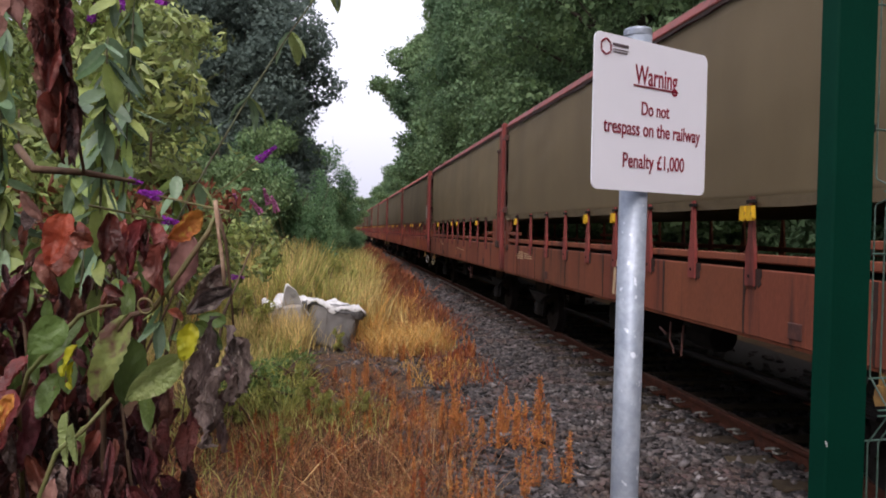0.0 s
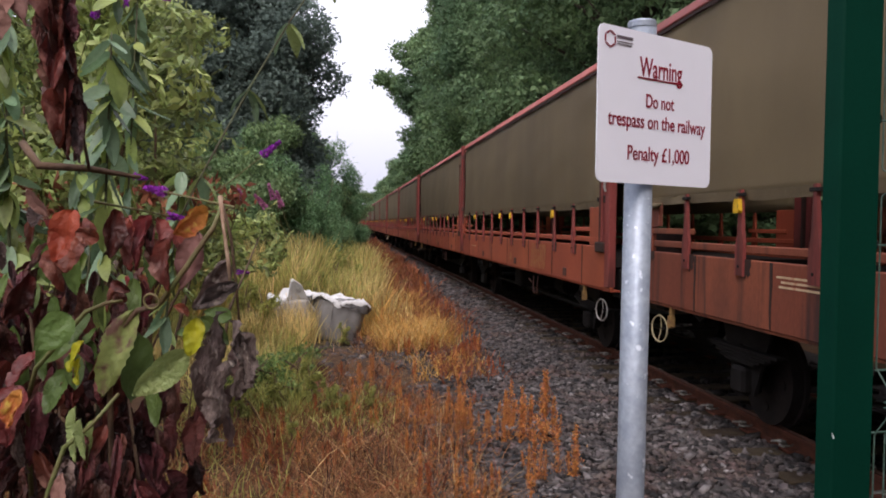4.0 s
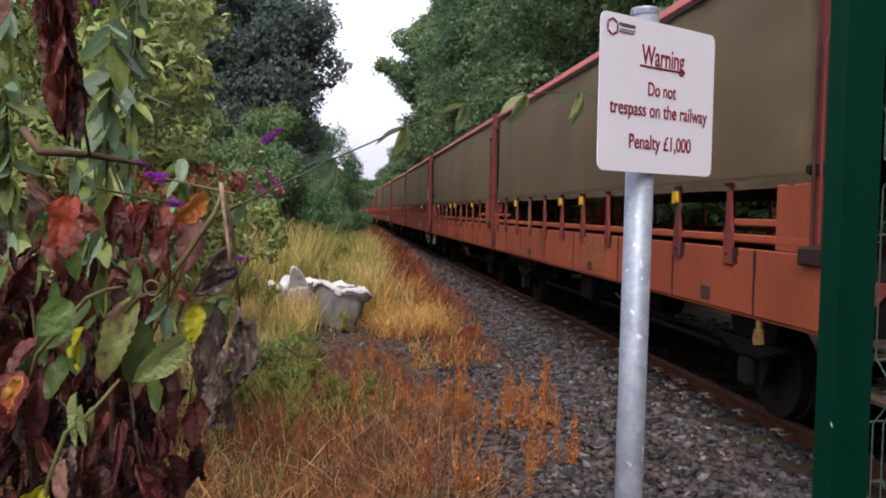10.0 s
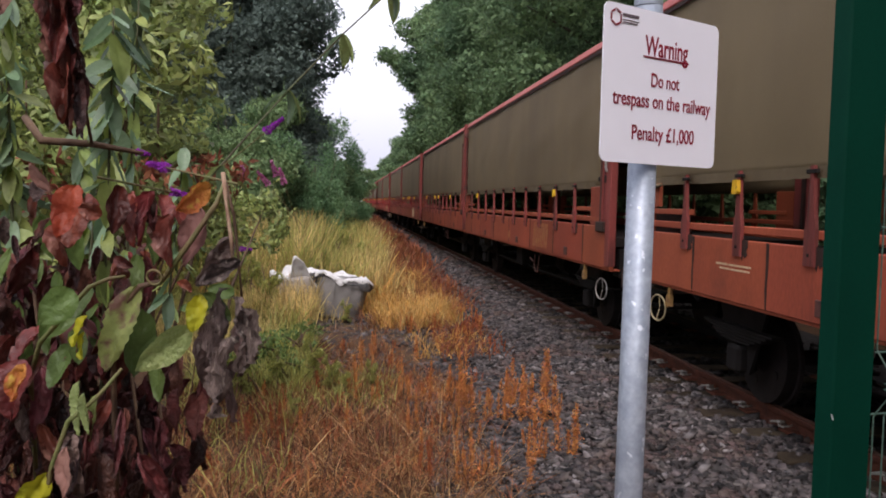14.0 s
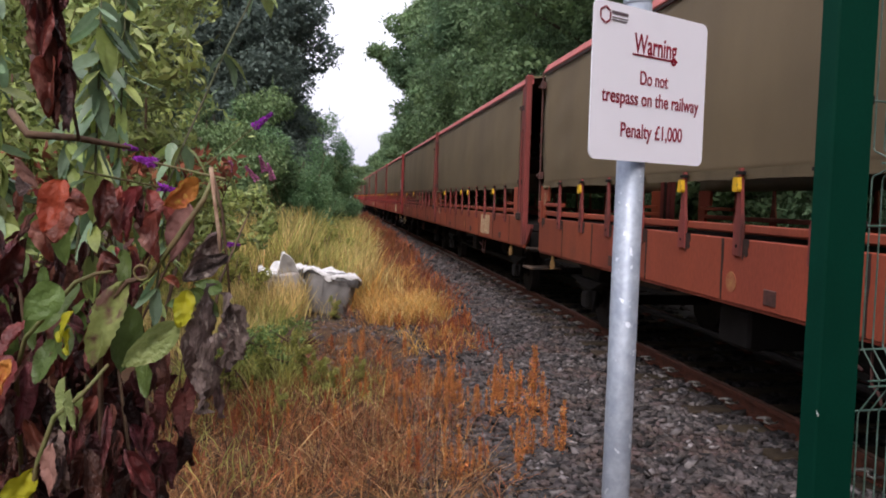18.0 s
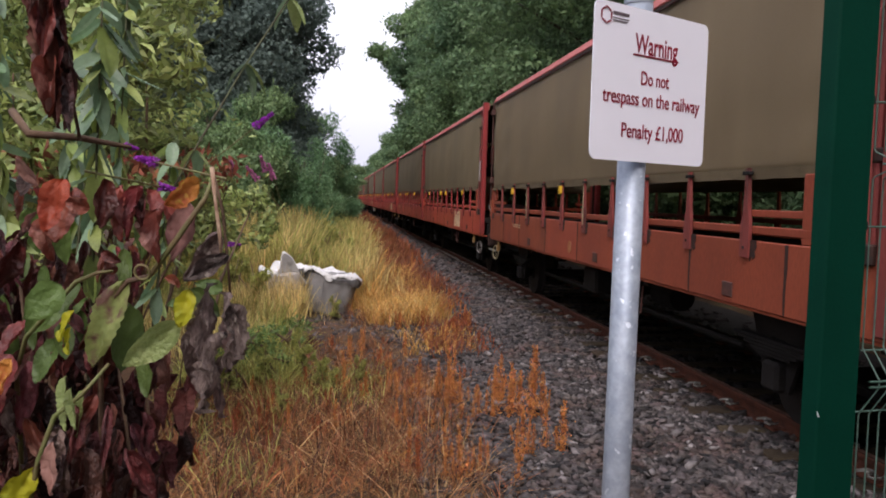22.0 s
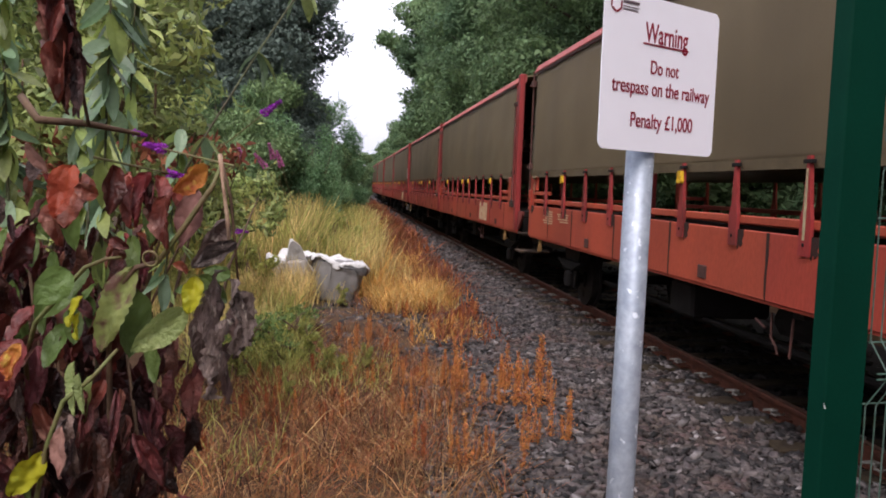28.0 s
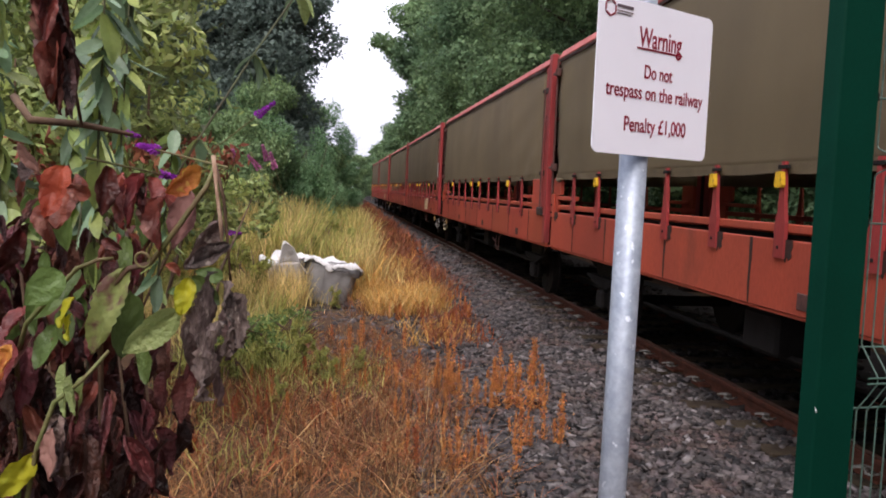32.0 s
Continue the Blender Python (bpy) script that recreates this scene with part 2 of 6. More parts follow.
LEAF_TREE = material("broadleaf_foliage", (0.185, 0.275, 0.125), 0.6, second=(0.10, 0.17, 0.092), scale=0.3, fine=3, bump=0, vary="island", amount=0.42, translucent=0.4, gloss=0.15)
LEAF_DARK = material("dark_foliage", (0.175, 0.225, 0.19), 0.8, second=(0.135, 0.18, 0.155), scale=0.4, fine=3, bump=0, vary="island", amount=0.28, translucent=0.45, gloss=0.05)
LEAF_SHRUB = material("shrub_foliage", (0.37, 0.43, 0.14), 0.5, second=(0.18, 0.235, 0.085), scale=1.4, fine=5, bump=0, vary="island", amount=0.7, translucent=0.4, gloss=0.45)
LEAF_FAR = material("bramble_foliage", (0.22, 0.315, 0.14), 0.55, second=(0.11, 0.18, 0.085), scale=0.6, fine=3, bump=0, vary="island", amount=0.5, translucent=0.42, gloss=0.2)
LEAF_WILLOW = material("willow_foliage", (0.235, 0.385, 0.19), 0.6, second=(0.15, 0.27, 0.14), scale=0.7, fine=3, bump=0, vary="island", amount=0.45, translucent=0.5, gloss=0.25)
LEAF_NETTLE = material("nettle_foliage", (0.2, 0.29, 0.09), 0.55, second=(0.12, 0.19, 0.06), scale=3, fine=6, bump=0, vary="island", amount=0.5, translucent=0.35)
LEAF_RUST = material("withered_red_foliage", (0.31, 0.105, 0.055), 0.7, second=(0.19, 0.065, 0.04), scale=4, fine=20, bump=0, vary="island", amount=0.5, translucent=0.25)
LEAF_BROWN = material("dead_brown_leaf", (0.135, 0.033, 0.027), 0.5, second=(0.045, 0.0145, 0.013), scale=18, fine=90, bump=0.9, vary="object", amount=0.85, translucent=0.15, gloss=0.5, third=(0.19, 0.09, 0.07), third_scale=14, third_at=0.64, streak=-1.5, grain=0.45)
LEAF_BROWN_MANY = material("dead_brown_foliage", (0.10, 0.027, 0.022), 0.6, second=(0.05, 0.018, 0.015), scale=22, fine=130, bump=0.9, vary="island", amount=0.8, translucent=0.15, gloss=0.3, third=(0.12, 0.05, 0.04), third_scale=12, third_at=0.62)
LEAF_DEEP = material("deep_green_leaf", (0.13, 0.20, 0.05), 0.45, second=(0.09, 0.14, 0.04), scale=14, fine=100, bump=0.5, vary="object", amount=0.3, translucent=0.3, gloss=0.45, third=(0.2, 0.17, 0.06), third_scale=25, third_at=0.62)
LEAF_ORANGE = material("orange_turning_leaf", (0.58, 0.26, 0.05), 0.5, second=(0.42, 0.10, 0.035), scale=18, fine=100, bump=0.6, translucent=0.3, third=(0.62, 0.46, 0.08), third_scale=24, third_at=0.6)
LEAF_PINK = material("pinkish_dead_leaf", (0.36, 0.19, 0.155), 0.6, second=(0.22, 0.10, 0.085), scale=14, fine=80, bump=0.35, vary="object", amount=0.3, translucent=0.2)
LEAF_HERB = material("yellow_green_herb", (0.36, 0.36, 0.10), 0.6, second=(0.22, 0.26, 0.07), scale=2.2, fine=8, bump=0, vary="island", amount=0.55, translucent=0.3)
LEAF_SAGE = material("sage_green_leaf", (0.20, 0.30, 0.165), 0.42, second=(0.12, 0.20, 0.11), scale=9, fine=60, bump=0.3, vary="object", amount=0.55, translucent=0.32, gloss=0.65)
LEAF_ORANGE_RED = material("orange_red_leaf", (0.40, 0.075, 0.03), 0.5, second=(0.24, 0.04, 0.022), scale=16, fine=100, bump=0.5, translucent=0.3, gloss=0.4, third=(0.42, 0.2, 0.12), third_scale=20, third_at=0.64)
LEAF_CRISP = material("crisp_dark_leaf", (0.22, 0.16, 0.14), 0.5, second=(0.07, 0.045, 0.04), scale=34, fine=120, bump=1.0, vary="object", amount=0.35, translucent=0.15, gloss=0.6, third=(0.55, 0.46, 0.39), third_scale=24, third_at=0.62, streak=-2.0, grain=0.2)
STALK_DRY = material("bleached_dry_stalk", (0.50, 0.36, 0.25), 0.8, second=(0.30, 0.18, 0.12), scale=40, bump=0.4)
STEM_DULL = material("dull_green_stem", (0.09, 0.105, 0.05), 0.7, second=(0.07, 0.055, 0.035), scale=10)
LEAF_RED = material("withered_russet_leaf", (0.22, 0.045, 0.03), 0.5, second=(0.085, 0.02, 0.016), scale=20, fine=110, bump=0.45, vary="object", amount=0.6, translucent=0.22, gloss=0.5, third=(0.36, 0.16, 0.125), third_scale=18, third_at=0.6, grain=0.3)
LEAF_GREY = material("crisp_grey_brown_leaf", (0.27, 0.175, 0.15), 0.55, second=(0.09, 0.05, 0.044), scale=30, fine=120, bump=1.0, vary="object", amount=0.5, translucent=0.25, gloss=0.5, third=(0.48, 0.39, 0.34), third_scale=34, third_at=0.62, streak=-0.8, grain=0.4)
LEAF_PALE = material("pale_green_leaf", (0.30, 0.36, 0.125), 0.42, second=(0.20, 0.265, 0.085), scale=26, fine=110, bump=0.7, vary="object", amount=0.15, translucent=0.3, gloss=0.5, third=(0.38, 0.40, 0.18), third_scale=30, third_at=0.62)
LEAF_MOTTLE = material("mottled_green_leaf", (0.28, 0.31, 0.10), 0.45, second=(0.18, 0.22, 0.07), scale=18, fine=90, bump=0.3, translucent=0.25, third=(0.15, 0.08, 0.06), third_scale=26, third_at=0.5)
LEAF_YELLOW = material("yellow_leaf", (0.5, 0.46, 0.02), 0.5, second=(0.34, 0.36, 0.03), scale=16, bump=0.4, translucent=0.35, third=(0.16, 0.24, 0.03), third_scale=18, third_at=0.55)
LEAF_GREEN = material("fresh_green_leaf", (0.33, 0.40, 0.11), 0.45, second=(0.185, 0.25, 0.078), scale=9, fine=60, bump=0.3, vary="object", amount=0.55, translucent=0.42, gloss=0.6)
STEM = material("green_plant_stem", (0.13, 0.15, 0.05), 0.6, second=(0.15, 0.10, 0.05), scale=24, bump=0.4)
STEM_BROWN = material("dry_plant_stem", (0.14, 0.085, 0.05), 0.8, second=(0.08, 0.05, 0.035), scale=14, bump=0.4)
STEM_DARK = material("dark_dead_stem", (0.075, 0.035, 0.024), 0.85, second=(0.035, 0.02, 0.016), scale=10, vary="island", amount=0.6, bump=0)
FLOWER = material("purple_flower", (0.42, 0.06, 0.5), 0.6, second=(0.28, 0.04, 0.38), scale=30, bump=0.2, vary="island", amount=0.3, translucent=0.25)
FLOWER_PINK = material("pink_purple_flower", (0.66, 0.24, 0.46), 0.6, second=(0.5, 0.16, 0.36), scale=30, bump=0.2, vary="island", amount=0.3, translucent=0.25)
GRASS_DRY = material("dry_straw_grass", (0.68, 0.515, 0.215), 0.7, second=(0.43, 0.32, 0.115), scale=1.2, fine=20, bump=0, vary="island", amount=0.7, translucent=0.35, third=(0.44, 0.37, 0.13), third_scale=0.9, third_at=0.58)
GRASS_GREEN = material("green_grass", (0.47, 0.45, 0.135), 0.6, second=(0.29, 0.30, 0.08), scale=1.2, fine=20, bump=0, vary="island", amount=0.55, translucent=0.35)
GRASS_BROWN = material("brown_dead_stalks", (0.34, 0.138, 0.05), 0.8, second=(0.085, 0.037, 0.02), scale=2.2, fine=20, bump=0, vary="island", amount=0.75, translucent=0.1)
STRAW = material("bleached_straw", (0.52, 0.335, 0.155), 0.8, second=(0.28, 0.142, 0.064), scale=3, fine=20, bump=0, vary="island", amount=0.65, translucent=0.2)
HERB_GOLD = material("golden_withered_herb", (0.65, 0.38, 0.11), 0.8, second=(0.45, 0.23, 0.06), scale=1.6, fine=20, bump=0, vary="island", amount=0.55, translucent=0.25)
HERB_RUST = material("rust_withered_herb", (0.29, 0.095, 0.04), 0.8, second=(0.14, 0.047, 0.025), scale=1.6, fine=20, bump=0, vary="island", amount=0.55, translucent=0.15)
WEED_ORANGE = material("orange_brown_seed_heads", (0.67, 0.28, 0.08), 0.85, second=(0.38, 0.122, 0.038), scale=7, fine=60, bump=0, vary="island", amount=0.75, translucent=0.22, third=(0.62, 0.44, 0.22), third_scale=5, third_at=0.6, grain=0.4)
WEED_RUST = material("rust_brown_dock_seed", (0.44, 0.12, 0.036), 0.85, second=(0.19, 0.052, 0.024), scale=7, fine=60, bump=0, vary="island", amount=0.75, translucent=0.18, third=(0.44, 0.22, 0.09), third_scale=5, third_at=0.6, grain=0.4)

# ---- mesh helpers ----


class Geo:
    """Gathers vertices and faces for one mesh."""

    def __init__(self):
        self.v, self.f = [], []

    def add(self, verts, faces):
        k = len(self.v)
        self.v.extend(tuple(p) for p in verts)
        self.f.extend(tuple(i + k for i in q) for q in faces)
        return self

    def box(self, x0, x1, y0, y1, z0, z1, c=0.006):
        """A box with chamfered edges."""
        c = min(c, (x1 - x0) * 0.4, (y1 - y0) * 0.4, (z1 - z0) * 0.4)
        mid = ((x0 + x1) / 2, (y0 + y1) / 2, (z0 + z1) / 2)
        h = ((x1 - x0) / 2, (y1 - y0) / 2, (z1 - z0) / 2)
        verts, idx = [], {}
        for sx in (-1, 1):
            for sy in (-1, 1):
                for sz in (-1, 1):
                    s = (sx, sy, sz)
                    for a in range(3):
                        idx[s, a] = len(verts)
                        verts.append(tuple(mid[k] + s[k] * (h[k] - (0 if k == a else c)) for k in range(3)))
        faces = []
        for a in range(3):
            b, d = (a + 1) % 3, (a + 2) % 3
            for s in (-1, 1):
                q = []
                for sb, sd in ((-1, -1), (1, -1), (1, 1), (-1, 1)):
                    k = [0, 0, 0]
                    k[a], k[b], k[d] = s, sb, sd
                    q.append(idx[tuple(k), a])
                faces.append(q if s > 0 else q[::-1])
            for sb in (-1, 1):
                for sd in (-1, 1):
                    p, q = [0, 0, 0], [0, 0, 0]
                    p[a], q[a] = -1, 1
                    p[b] = q[b] = sb
                    p[d] = q[d] = sd
                    p, q = tuple(p), tuple(q)
                    e = [idx[p, b], idx[q, b], idx[q, d], idx[p, d]]
                    faces.append(e if sb * sd < 0 else e[::-1])
        for s in {k[0] for k in idx}:
            t = [idx[s, 0], idx[s, 1], idx[s, 2]]
            faces.append(t if s[0] * s[1] * s[2] > 0 else t[::-1])
        return self.add(verts, faces)

    def tube(self, pts, radii, n=8, cap=True):
        """A round tube through points."""
        pts = [Vector(p) for p in pts]
        if not isinstance(radii, (list, tuple)):
            radii = [radii] * len(pts)
        verts, faces = [], []
        side = None
        for i, p in enumerate(pts):
            d = (pts[min(i + 1, len(pts) - 1)] - pts[max(i - 1, 0)]).normalized()
            if side is None:
                side = d.orthogonal().normalized()
            side = (side - d * side.dot(d)).normalized()
            up = d.cross(side)
            for k in range(n):
                a = 2 * math.pi * k / n
                verts.append(p + (side * math.cos(a) + up * math.sin(a)) * radii[i])
        for i in range(len(pts) - 1):
            for k in range(n):
                a, b = i * n + k, i * n + (k + 1) % n
                faces.append((a, b, b + n, a + n))
        if cap:
            faces.append(tuple(range(n))[::-1])
            faces.append(tuple(range((len(pts) - 1) * n, len(pts) * n)))
        return self.add(verts, faces)

    def ring(self, centre, axis, radius, thick, n=28, m=8):
        """A torus."""
        axis = Vector(axis).normalized()
        a = axis.orthogonal().normalized()
        b = axis.cross(a)
        verts, faces = [], []
        for i in range(n):
            t = 2 * math.pi * i / n
            o = a * math.cos(t) + b * math.sin(t)
            for k in range(m):
                s = 2 * math.pi * k / m
                verts.append(Vector(centre) + o * (radius + thick * math.cos(s)) + axis * thick * math.sin(s))
        for i in range(n):
            for k in range(m):
                faces.append((i * m + k, ((i + 1) % n) * m + k, ((i + 1) % n) * m + (k + 1) % m, i * m + (k + 1) % m))
        return self.add(verts, faces)

    def prism(self, outline, axis, lo, hi):
        """A flat outline (pairs) pushed out along an axis; the pairs are the other two axes in order."""
        n = len(outline)
        verts = []
        for w in (lo, hi):
            for p, q in outline:
                c = [p, q]
                c.insert(axis, w)
                verts.append(tuple(c))
        faces = [tuple(range(n))[::-1], tuple(range(n, 2 * n))]
        for i in range(n):
            j = (i + 1) % n
            faces.append((i, j, n + j, n + i))
        return self.add(verts, faces)

    def mesh(self, name, mat, smooth=False):
        me = bpy.data.meshes.new(name)
        me.from_pydata(self.v, [], self.f)
        me.materials.append(mat)
        if smooth:
            me.polygons.foreach_set("use_smooth", [True] * len(me.polygons))
        bm = bmesh.new()
        bm.from_mesh(me)
        if len(bm.faces) < 4000:
            bmesh.ops.recalc_face_normals(bm, faces=bm.faces)
        bm.to_mesh(me)
        bm.free()
        return me


def part(name, geo, mat, parent, label="", smooth=False):
    """One mesh object under a thing or a part."""
    me = geo if isinstance(geo, bpy.types.Mesh) else geo.mesh(name, mat, smooth)
    ob = new(name, me)
    ob.parent = parent
    return tagged(ob, label=label)


def thing(name, label, category, group="", kind="", m=None):
    ob = new(name)
    ob.empty_display_size = 0.1
    if m is not None:
        ob.matrix_basis = m
    return tagged(ob, label, category, group, kind)


def array_mesh(name, verts, faces, mat):
    """A mesh from numpy arrays of vertices and equal-sided faces."""
    me = bpy.data.meshes.new(name)
    nf, k = faces.shape
    me.vertices.add(len(verts))
    me.vertices.foreach_set("co", np.asarray(verts, np.float32).ravel())
    me.loops.add(nf * k)
    me.loops.foreach_set("vertex_index", faces.astype(np.int32).ravel())
    me.polygons.add(nf)
    me.polygons.foreach_set("loop_start", np.arange(0, nf * k, k, dtype=np.int32))
    me.materials.append(mat)
    me.update(calc_edges=True)
    me.validate()
    return me


def unit(a):
    return a / np.maximum(np.linalg.norm(a, axis=-1, keepdims=True), 1e-9)


def leaves(rng, pos, aim, size, width=0.45, droop=0.2):
    """Folded four-cornered leaves at pos, pointing along aim; returns vertices and faces."""
    n = len(pos)
    aim = unit(aim)
    side = unit(np.cross(aim, unit(rng.normal(size=(n, 3)))))
    up = np.cross(side, aim)
    s = (size * rng.uniform(0.65, 1.35, n))[:, None]
    w = s * width
    base = pos - aim * s * 0.5
    tip = pos + aim * s * 0.5 - up * s * droop
    l = pos + side * w * 0.5 + up * s * 0.08
    r = pos - side * w * 0.5 + up * s * 0.08
    v = np.stack([base, l, tip, r], 1).reshape(-1, 3)
    f = np.arange(n * 4).reshape(n, 4)
    return v, f


def shingled(rng, pos, out, size, width=0.5, droop=0.2, loose=0.55, rise=0.5):
    """Leaves that lie over one another on a clump, their faces turned outward and up."""
    face = unit(unit(out) + np.array([0, 0, rise]) + rng.normal(size=pos.shape) * loose)
    aim = unit(rng.normal(size=pos.shape) + np.array([0, 0, -0.5]))
    aim = unit(aim - face * np.sum(aim * face, -1, keepdims=True))
    side = np.cross(aim, face)
    s = (size * rng.uniform(0.6, 1.4, len(pos)))[:, None]
    w = s * width
    v = np.stack([pos - aim * s * 0.5, pos + side * w * 0.5 + face * s * 0.06, pos + aim * s * 0.5 - face * s * droop, pos - side * w * 0.5 + face * s * 0.06], 1)
    return v.reshape(-1, 3), np.arange(len(pos) * 4).reshape(-1, 4)


def clouds(rng, blobs, count, shell=0.55):
    """Points scattered in ellipsoids (x, y, z, rx, ry, rz), thicker towards their skins, and the ways outward."""
    blobs = np.array(blobs)
    vol = np.prod(blobs[:, 3:], 1) ** 0.75
    pick = rng.choice(len(blobs), count, p=vol / vol.sum())
    d = unit(rng.normal(size=(count, 3)))
    r = rng.uniform(shell ** 3, 1.0, count) ** (1 / 3)
    r *= 1 + 0.16 * np.sin(d[:, 0] * 9 + pick) * np.cos(d[:, 2] * 8 + pick * 2)
    p = blobs[pick, :3] + d * blobs[pick, 3:] * r[:, None]
    return p, d


def blades(rng, root, height, lean=0.3, width=0.008):
    """Grass blades: bent, tapering strips of two quads."""
    n = len(root)
    a = rng.uniform(0, 2 * np.pi, n)
    side = np.stack([np.cos(a), np.sin(a), np.zeros(n)], 1)
    b = rng.uniform(0, 2 * np.pi, n)
    bend = np.stack([np.cos(b), np.sin(b), np.zeros(n)], 1) * (rng.uniform(0.1, 1, n) * lean)[:, None]
    h = (height * rng.uniform(0.55, 1.2, n))[:, None]
    w = (width * rng.uniform(0.6, 1.4, n))[:, None]
    up = np.array([0, 0, 1.0])
    p1 = root + up * h * 0.55 + bend * h * 0.4
    p2 = root + up * h * 0.95 + bend * h * 1.1
    v = np.stack([root - side * w, root + side * w, p1 + side * w * 0.8, p1 - side * w * 0.8, p2 + side * w * 0.25, p2 - side * w * 0.25], 1)
    i = (np.arange(n) * 6)[:, None]
    f = np.concatenate([i + np.array([0, 1, 2, 3]), i + np.array([3, 2, 4, 5])])
    return v.reshape(-1, 3), f


def joined(pairs):
    vs, fs, k = [], [], 0
    for v, f in pairs:
        vs.append(v)
        fs.append(f + k)
        k += len(v)
    return np.concatenate(vs), np.concatenate(fs)

# ---- ground and track ----
RAIL_X, TRACK_X, RAIL_Z = 3.795, 4.55, 0.16


def ground_height(x, y):
    return -0.05 + 0.03 * math.sin(x * 1.3 + y * 0.7) * math.exp(-abs(x) * 0.02)


def ground_sheet():
    xs = [-1500, -400, -120, -50, -25] + [-14 + 0.5 * i for i in range(33)] + [2.6, 3.4, 6.0, 9.0, 14, 30, 80, 400, 1500]
    ys = [-1500, -300, -60, -20] + [-5 + 1.0 * i for i in range(60)] + [60, 75, 100, 150, 300, 1500]
    v = [(x, y, ground_height(x, y) - (0.02 if x > 2.5 else 0)) for y in ys for x in xs]
    n = len(xs)
    f = [(j * n + i, j * n + i + 1, (j + 1) * n + i + 1, (j + 1) * n + i) for j in range(len(ys) - 1) for i in range(n - 1)]
    ob = new("ground", Geo().add(v, f).mesh("ground", SOIL, True))
    return tagged(ob, "rough brown trackside soil with moss and litter", "ground", kind="structure")


ground_sheet()

BLOCK_V = np.array([(x, y, z) for x in (-1, 1) for y in (-1, 1) for z in (-1, 1)], float)
BLOCK_F = np.array([(0, 1, 3, 2), (4, 6, 7, 5), (0, 4, 5, 1), (2, 3, 7, 6), (0, 2, 6, 4), (1, 5, 7, 3)])


def bed_height(x):
    """Height of the ballast bed across the track."""
    if x < 2.3:
        return -0.05 + 0.05 * max(0.0, (x - 1.0) / 1.3)
    return 0.0 if x < 6.8 else -0.1


def stones(rng, pos, size):
    n = len(pos)
    turn, tilt, way = rng.uniform(0, 2 * np.pi, n), rng.normal(0, 0.42, n), rng.uniform(0, 2 * np.pi, n)
    w, x, y, z = np.cos(tilt / 2) * np.cos(turn / 2), np.sin(tilt / 2) * np.cos(way), np.sin(tilt / 2) * np.sin(way), np.cos(tilt / 2) * np.sin(turn / 2)
    rot = np.stack([np.stack([1 - 2 * (y * y + z * z), 2 * (x * y - z * w), 2 * (x * z + y * w)], -1),
                    np.stack([2 * (x * y + z * w), 1 - 2 * (x * x + z * z), 2 * (y * z - x * w)], -1),
                    np.stack([2 * (x * z - y * w), 2 * (y * z + x * w), 1 - 2 * (x * x + y * y)], -1)], 1)
    shape = (BLOCK_V[None] * rng.uniform(0.45, 1.15, (n, 8, 1)) + rng.normal(0, 0.22, (n, 8, 3))) * np.stack([rng.uniform(0.9, 1.8, n), rng.uniform(0.6, 1.2, n), rng.uniform(0.32, 0.7, n)], 1)[:, None]
    v = np.einsum("nij,nkj->nki", rot, shape) * (size * rng.uniform(0.4, 1.5, n))[:, None, None] + pos[:, None]
    f = BLOCK_F[None] + (np.arange(n) * 8)[:, None, None]
    return v.reshape(-1, 3), f.reshape(-1, 4)


